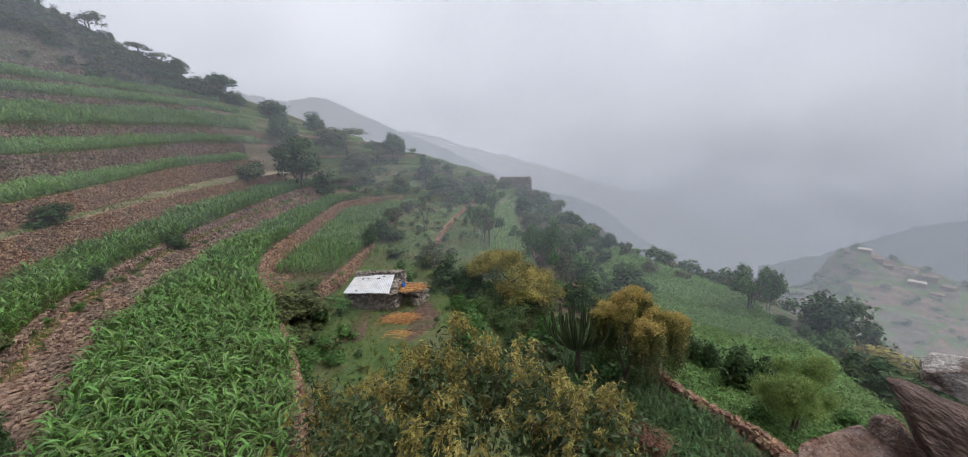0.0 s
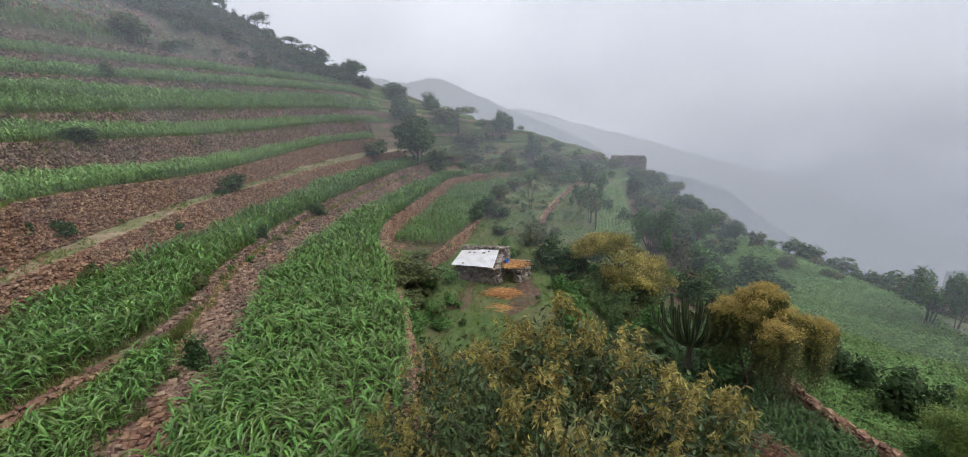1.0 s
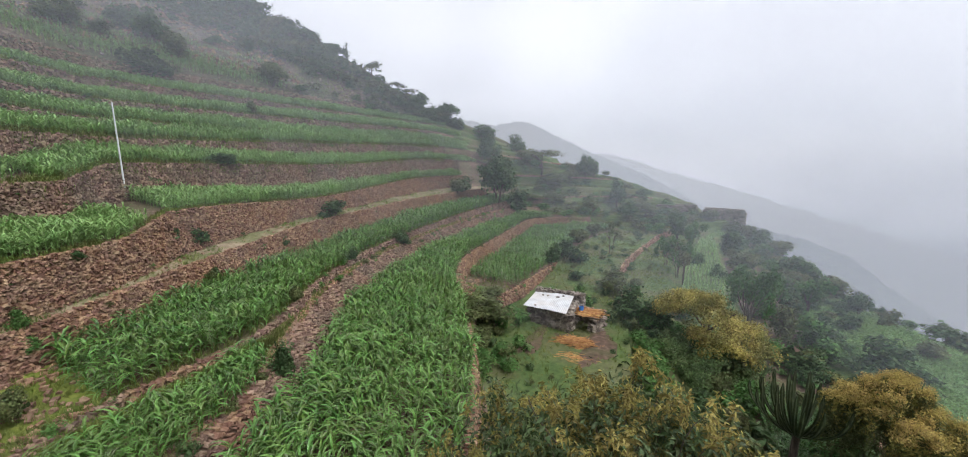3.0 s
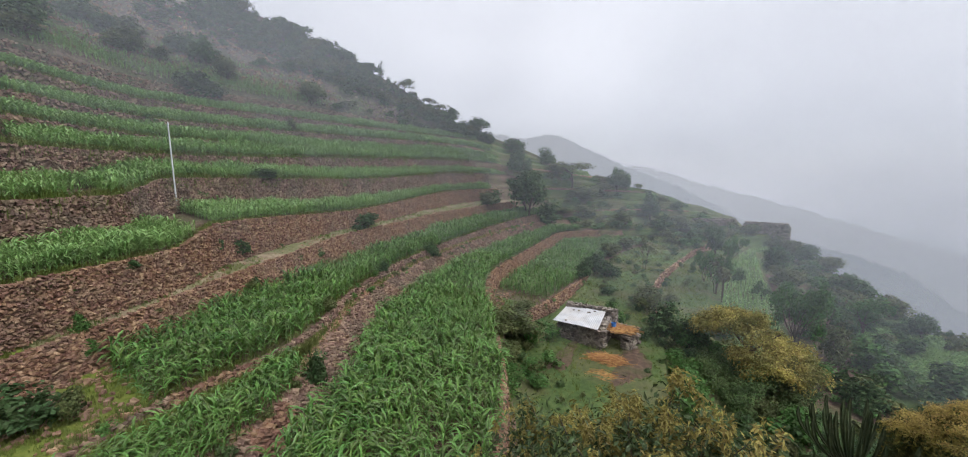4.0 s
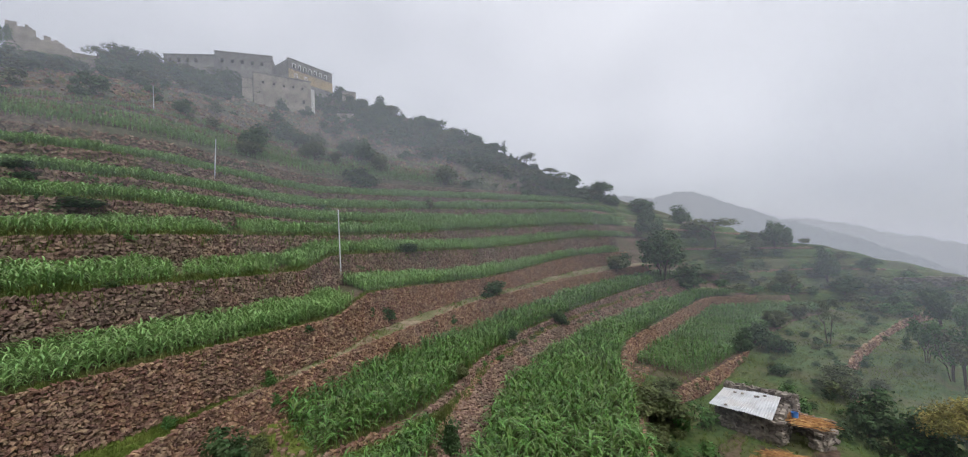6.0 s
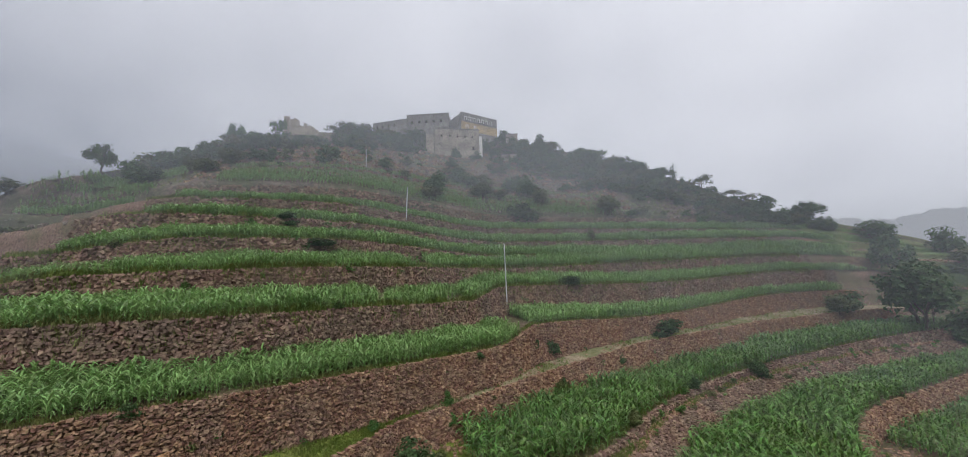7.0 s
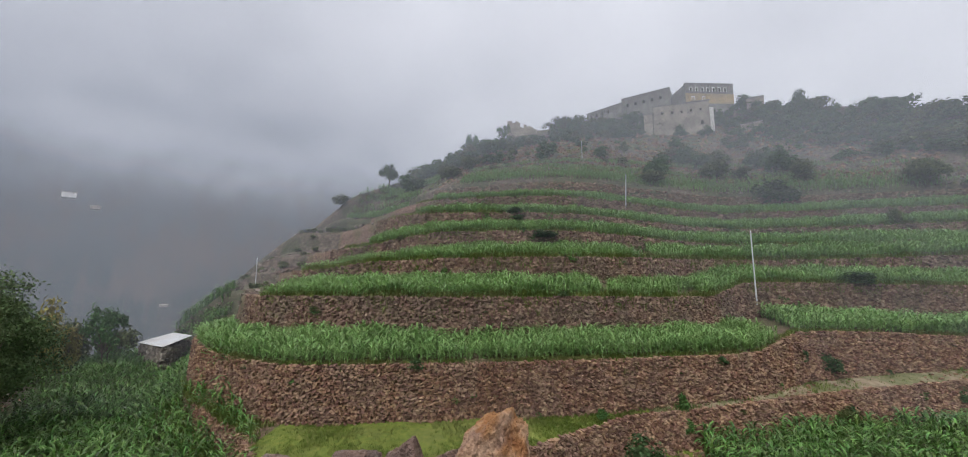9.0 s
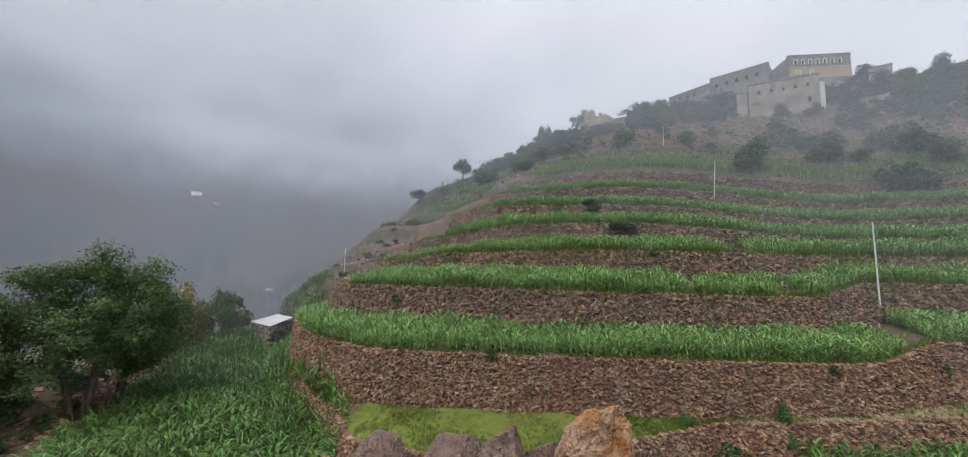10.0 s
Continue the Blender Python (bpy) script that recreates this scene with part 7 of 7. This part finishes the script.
def build_far():
    # self-glowing hills: each low and high colour already holds the fog's haze
    f1 = haze_glow("far_slope", (0.34, 0.36, 0.40), (0.40, 0.415, 0.46), -40, 90, (0.37, 0.395, 0.44), 0.012, 0.5)
    f2 = haze_glow("faint_slope", (0.29, 0.305, 0.345), (0.49, 0.50, 0.55), -330, 0, (0.36, 0.37, 0.41), 0.004, 0.3)
    f3 = haze_glow("valley_slope", (0.25, 0.265, 0.30), (0.255, 0.27, 0.305), -160, -40, (0.24, 0.26, 0.295), 0.02, 0.5)
    f5 = haze_glow("hill_behind", (0.17, 0.185, 0.205), (0.20, 0.215, 0.245), -120, -50, (0.15, 0.165, 0.18), 0.02, 0.6)
    fl = haze_glow("foggy_hillside", (0.034, 0.046, 0.046), (0.115, 0.125, 0.145), -30, 90, (0.10, 0.082, 0.075), 0.03, 0.8, (40, 115))
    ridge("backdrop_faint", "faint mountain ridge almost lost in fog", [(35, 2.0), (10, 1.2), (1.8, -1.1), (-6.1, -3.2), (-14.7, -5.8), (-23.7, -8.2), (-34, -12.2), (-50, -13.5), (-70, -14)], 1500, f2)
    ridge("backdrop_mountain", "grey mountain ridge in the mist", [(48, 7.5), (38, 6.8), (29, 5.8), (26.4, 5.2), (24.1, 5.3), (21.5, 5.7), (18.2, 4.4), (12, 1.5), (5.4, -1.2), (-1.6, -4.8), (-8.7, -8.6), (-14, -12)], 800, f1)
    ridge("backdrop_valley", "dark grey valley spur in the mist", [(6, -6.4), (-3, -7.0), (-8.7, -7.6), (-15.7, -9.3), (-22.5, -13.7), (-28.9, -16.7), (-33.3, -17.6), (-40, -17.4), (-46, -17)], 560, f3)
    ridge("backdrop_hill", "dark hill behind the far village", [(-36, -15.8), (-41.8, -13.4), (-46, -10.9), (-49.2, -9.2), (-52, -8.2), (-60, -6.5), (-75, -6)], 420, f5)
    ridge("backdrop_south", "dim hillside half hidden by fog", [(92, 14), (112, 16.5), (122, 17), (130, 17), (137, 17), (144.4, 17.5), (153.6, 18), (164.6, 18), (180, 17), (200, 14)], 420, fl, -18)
    # a few far houses
    for label, az, el, d, w, h in (("pale house in fog on the far hillside", 149.6, 7.9, 300, 5.5, 2.6), ("small pale house in fog on the far hillside", 147.6, 7.0, 305, 4.0, 1.6), ("tiny pale roof down in the foggy valley", 141.2, -3.2, 240, 3.0, 0.7)):
        a = radians(az)
        ob = tagged(new("far_house"), label, "house")
        ob.matrix_basis = pose(-math.sin(a) * d, math.cos(a) * d, math.tan(radians(el)) * d, 0, 0, az)
        bm = bmesh.new()
        box(bm, -w / 2, w / 2, -3, 3, 0, h)
        part("wall", bm, WHITEWASH if w > 5 else ASHLAR, ob)
        bm = bmesh.new()
        box(bm, -w / 2 - 0.2, w / 2 + 0.2, -3.2, 3.2, h, h + 0.25, 0.05)
        part("roof", bm, ASHLAR, ob)


build_far()


KNOLL_LINE = [(-34, -22.5), (-38.7, -20.6), (-40.3, -18.6), (-41.2, -16.9), (-42.4, -13.9), (-43.5, -12.75), (-44.7, -12.4), (-45.7, -12.45), (-47.2, -12.95), (-49, -13.3), (-50.3, -13.6), (-52.7, -14.3), (-60, -15.5), (-76, -16)]


def knoll_z(az, d):
    """Height of the knoll across the valley, by bearing and distance."""
    rows = sorted(KNOLL_LINE)
    el = pchip([r[0] for r in rows], [r[1] for r in rows], np.asarray(az, float))
    top = 330 * np.tan(np.radians(el))
    t = np.clip((330 - d) / 48, 0, 1.3)
    low = np.where(np.asarray(az) < -37, -90.0, -90.0 - 6 * (np.asarray(az) + 37)) - 0.02 * (330 - d)
    z = top + (low - top) * (1 - (1 - np.clip(t, 0, 1)) ** 1.7)
    z = z - 0.55 * np.maximum(0, d - 334)
    step = 2.4                                    # terraces
    k = np.floor(z / step)
    u = z / step - k
    return 0.45 * z + 0.55 * step * (k + np.clip((u - 0.7) / 0.3, 0, 1)) + 0.5 * ripple(az * 6, d, 0.11) + 0.3 * ripple(az * 6, d, 0.3)


def build_village_hill():
    """The knoll with a hamlet across the side valley."""
    A, D = np.meshgrid(np.linspace(-76, -34, 240), np.linspace(200, 400, 130), indexing="ij")
    X, Y, Z = -np.sin(np.radians(A)) * D, np.cos(np.radians(A)) * D, knoll_z(A, D)
    p = 0.2 + ripple(X, Y, 0.05)[:-1, :-1] + ripple(X, Y, 0.13)[:-1, :-1] * 0.6 + np.clip((A[:-1, :-1] + 47) / 8, -0.6, 1.2)
    kind = np.where(p > 0.45, 2, np.where(p > -0.25, 0, 1))
    tagged(sheet("village_knoll", X, Y, Z, [TURF, RUBBLE, SCRUB], kind), "steep knoll of terraced fields and scrub across the valley", "hill", kind="structure")
    r = random.Random(9)
    for i, (az, d, w, h, mat) in enumerate(((-44.0, 327, 4, 2.0, CLAY), (-45.2, 328, 6, 2.4, CLAY), (-46.3, 324, 5, 2.6, CLAY), (-47.2, 322, 4, 2.4, CLAY), (-48.6, 322, 6, 3.4, ASHLAR), (-49.4, 314, 7, 2.6, CLAY), (-50.2, 321, 6, 3.4, CLAY), (-51.4, 318, 5, 2.6, CLAY), (-50.9, 308, 5, 2.2, ASHLAR))):
        a = radians(az)
        z = float(knoll_z(np.array([az]), np.array([d]))[0])
        ob = tagged(new("house"), "flat-roofed brown stone house of the hamlet across the valley", "house", "hamlet houses")
        ob.matrix_basis = pose(-math.sin(a) * d, math.cos(a) * d, z - 0.4, 0, 0, az + r.uniform(-15, 15))
        holes = [(w * k - 0.35, w * k + 0.35, h * 0.5, h * 0.5 + 0.9) for k in (0.25, 0.55, 0.82)]
        bm = pierced_wall(w, h, 0.4, holes)
        bmesh.ops.translate(bm, verts=bm.verts, vec=(-w / 2, 0, 0))
        part("wall", bm, mat, ob)
        bm = bmesh.new()
        box(bm, -w / 2, w / 2, 0.42, 5, -3, h - 0.02)
        box(bm, -w / 2 + 0.3, w / 2 - 0.3, 0.0, 0.4, -3, -0.01)
        part("wall", bm, mat, ob)
        bm = bmesh.new()
        box(bm, -w / 2 - 0.2, w / 2 + 0.2, -0.2, 5.2, h, h + 0.3, 0.05)
        part("roof", bm, ASHLAR if i in (1, 5) else CLAY, ob)
    for i in range(900):
        az = -38 - 24 * r.random()
        d = r.uniform(215, 338)
        if (az < -45 and r.random() < 0.8) or (d < 290 and r.random() < 0.7):
            continue
        w = r.uniform(2.5, 7)
        KNOLL.append((-math.sin(radians(az)) * d, math.cos(radians(az)) * d, float(knoll_z(np.array([az]), np.array([d]))[0]), w, w * r.uniform(0.45, 0.8)))


KNOLL = []
build_village_hill()
pieces = []
for x, y, z, w, h in KNOLL:
    V, F = lobes_crown(int(x * 7), crown_lobes(int(y * 5), "bush"), 260, 0.17, 0.1)
    pieces.append((V * np.array([w, w, h]) + np.array([x, y, z - 0.2]), F))
tagged(new("far_bushes", fast_mesh("far_bushes", *join(pieces), LEAF_DARK)), "dark bushes dotted over the knoll across the valley", "bushes", kind="stuff")


def mist_material(name, opacity, fade, scale):
    """Thin fog: mostly clear, the rest a white scatterer that the sky lights; it thins out upwards and in wisps."""
    m = bpy.data.materials.new(name)
    m.use_nodes = True
    n, l = m.node_tree.nodes, m.node_tree.links
    n.remove(n["Principled BSDF"])
    co = n.new("ShaderNodeTexCoord")
    nz = n.new("ShaderNodeTexNoise")
    nz.inputs["Scale"].default_value, nz.inputs["Detail"].default_value = scale, 3.0
    l.new(co.outputs["Object"], nz.inputs["Vector"])
    sp = n.new("ShaderNodeSeparateXYZ")
    l.new(co.outputs["UV"], sp.inputs[0])
    up = n.new("ShaderNodeMapRange")
    up.interpolation_type = 'SMOOTHSTEP'
    up.inputs["From Min"].default_value, up.inputs["From Max"].default_value = 1.0, fade
    l.new(sp.outputs["Y"], up.inputs["Value"])
    wv = n.new("ShaderNodeMapRange")
    wv.inputs["From Min"].default_value, wv.inputs["From Max"].default_value = 0.25, 0.75
    wv.inputs["To Min"].default_value, wv.inputs["To Max"].default_value = opacity * 0.88, opacity * 1.12
    l.new(nz.outputs["Fac"], wv.inputs["Value"])
    pp = n.new("ShaderNodeMath")          # thin out towards both ends
    pp.operation, pp.inputs[1].default_value = 'PINGPONG', 0.5
    l.new(sp.outputs["X"], pp.inputs[0])
    en = n.new("ShaderNodeMapRange")
    en.interpolation_type = 'SMOOTHSTEP'
    en.inputs["From Min"].default_value, en.inputs["From Max"].default_value = 0.0, 0.16
    l.new(pp.outputs[0], en.inputs["Value"])
    me = n.new("ShaderNodeMath")
    me.operation = 'MULTIPLY'
    l.new(up.outputs[0], me.inputs[0])
    l.new(en.outputs[0], me.inputs[1])
    mu = n.new("ShaderNodeMath")
    mu.operation = 'MULTIPLY'
    l.new(me.outputs[0], mu.inputs[0])
    l.new(wv.outputs[0], mu.inputs[1])
    tr = n.new("ShaderNodeBsdfTransparent")
    df = n.new("ShaderNodeBsdfDiffuse")
    df.inputs["Color"].default_value = (0.81, 0.86, 0.96, 1)
    tl = n.new("ShaderNodeBsdfTranslucent")
    tl.inputs["Color"].default_value = (0.81, 0.86, 0.96, 1)
    both = n.new("ShaderNodeMixShader")
    both.inputs[0].default_value = 0.4
    l.new(df.outputs[0], both.inputs[1])
    l.new(tl.outputs[0], both.inputs[2])
    mx = n.new("ShaderNodeMixShader")
    l.new(mu.outputs[0], mx.inputs[0])
    l.new(tr.outputs[0], mx.inputs[1])
    l.new(both.outputs[0], mx.inputs[2])
    l.new(mx.outputs[0], n["Material Output"].inputs["Surface"])
    return m


def curtain(label, pts, low, high, mat):
    """A hanging veil of mist over a line in plan; its lower edge is in the ground."""
    me = bpy.data.meshes.new("mist")
    V = [(x, y, z + low) for x, y, z in pts] + [(x, y, z + high) for x, y, z in pts]
    n = len(pts)
    F = [(i, i + 1, n + i + 1, n + i) for i in range(n - 1)]
    me.from_pydata(V, [], F)
    me.materials.append(mat)
    uv = me.uv_layers.new(name="UVMap")
    for lp in me.loops:
        i = lp.vertex_index
        uv.data[lp.index].uv = ((i % n) / (n - 1), 0.0 if i < n else 1.0)
    ob = tagged(new("mist", me), label, "mist", kind="stuff")
    ob.visible_shadow = False
    return ob


def build_mist():
    for lo, hi, rows in ((-100, 200, ((32, 0.022), (48, 0.038), (64, 0.045), (82, 0.085))), (-100, 24, ((42, 0.09), (110, 0.09), (170, 0.14))), (30, 200, ((40, 0.03), (56, 0.035), (74, 0.1)))):
        for d, opacity in rows:
            side = mist_material("valley_mist", opacity, 0.5, 0.02 if d > 60 else 0.05)
            pts = []
            for az in np.arange(lo, hi, 3.0):
                a = radians(az)
                k = d * (1 + 0.04 * math.sin(az * 0.17 + d))
                pts.append((-math.sin(a) * k, math.cos(a) * k, -70.0))
            curtain("bluish mist hanging over the hillside", pts, -60, 200, side)


build_mist()
# ---- single stones of the nearest walls, last ----
for wall_ob, own in LATER:
    for q, p, f in own:
        me = bpy.data.meshes.new("stone")
        me.from_pydata(q.tolist(), [], f.tolist())
        me.materials.append(STONE)
        st = new("stone", me)
        st.parent = wall_ob
        st.location = p
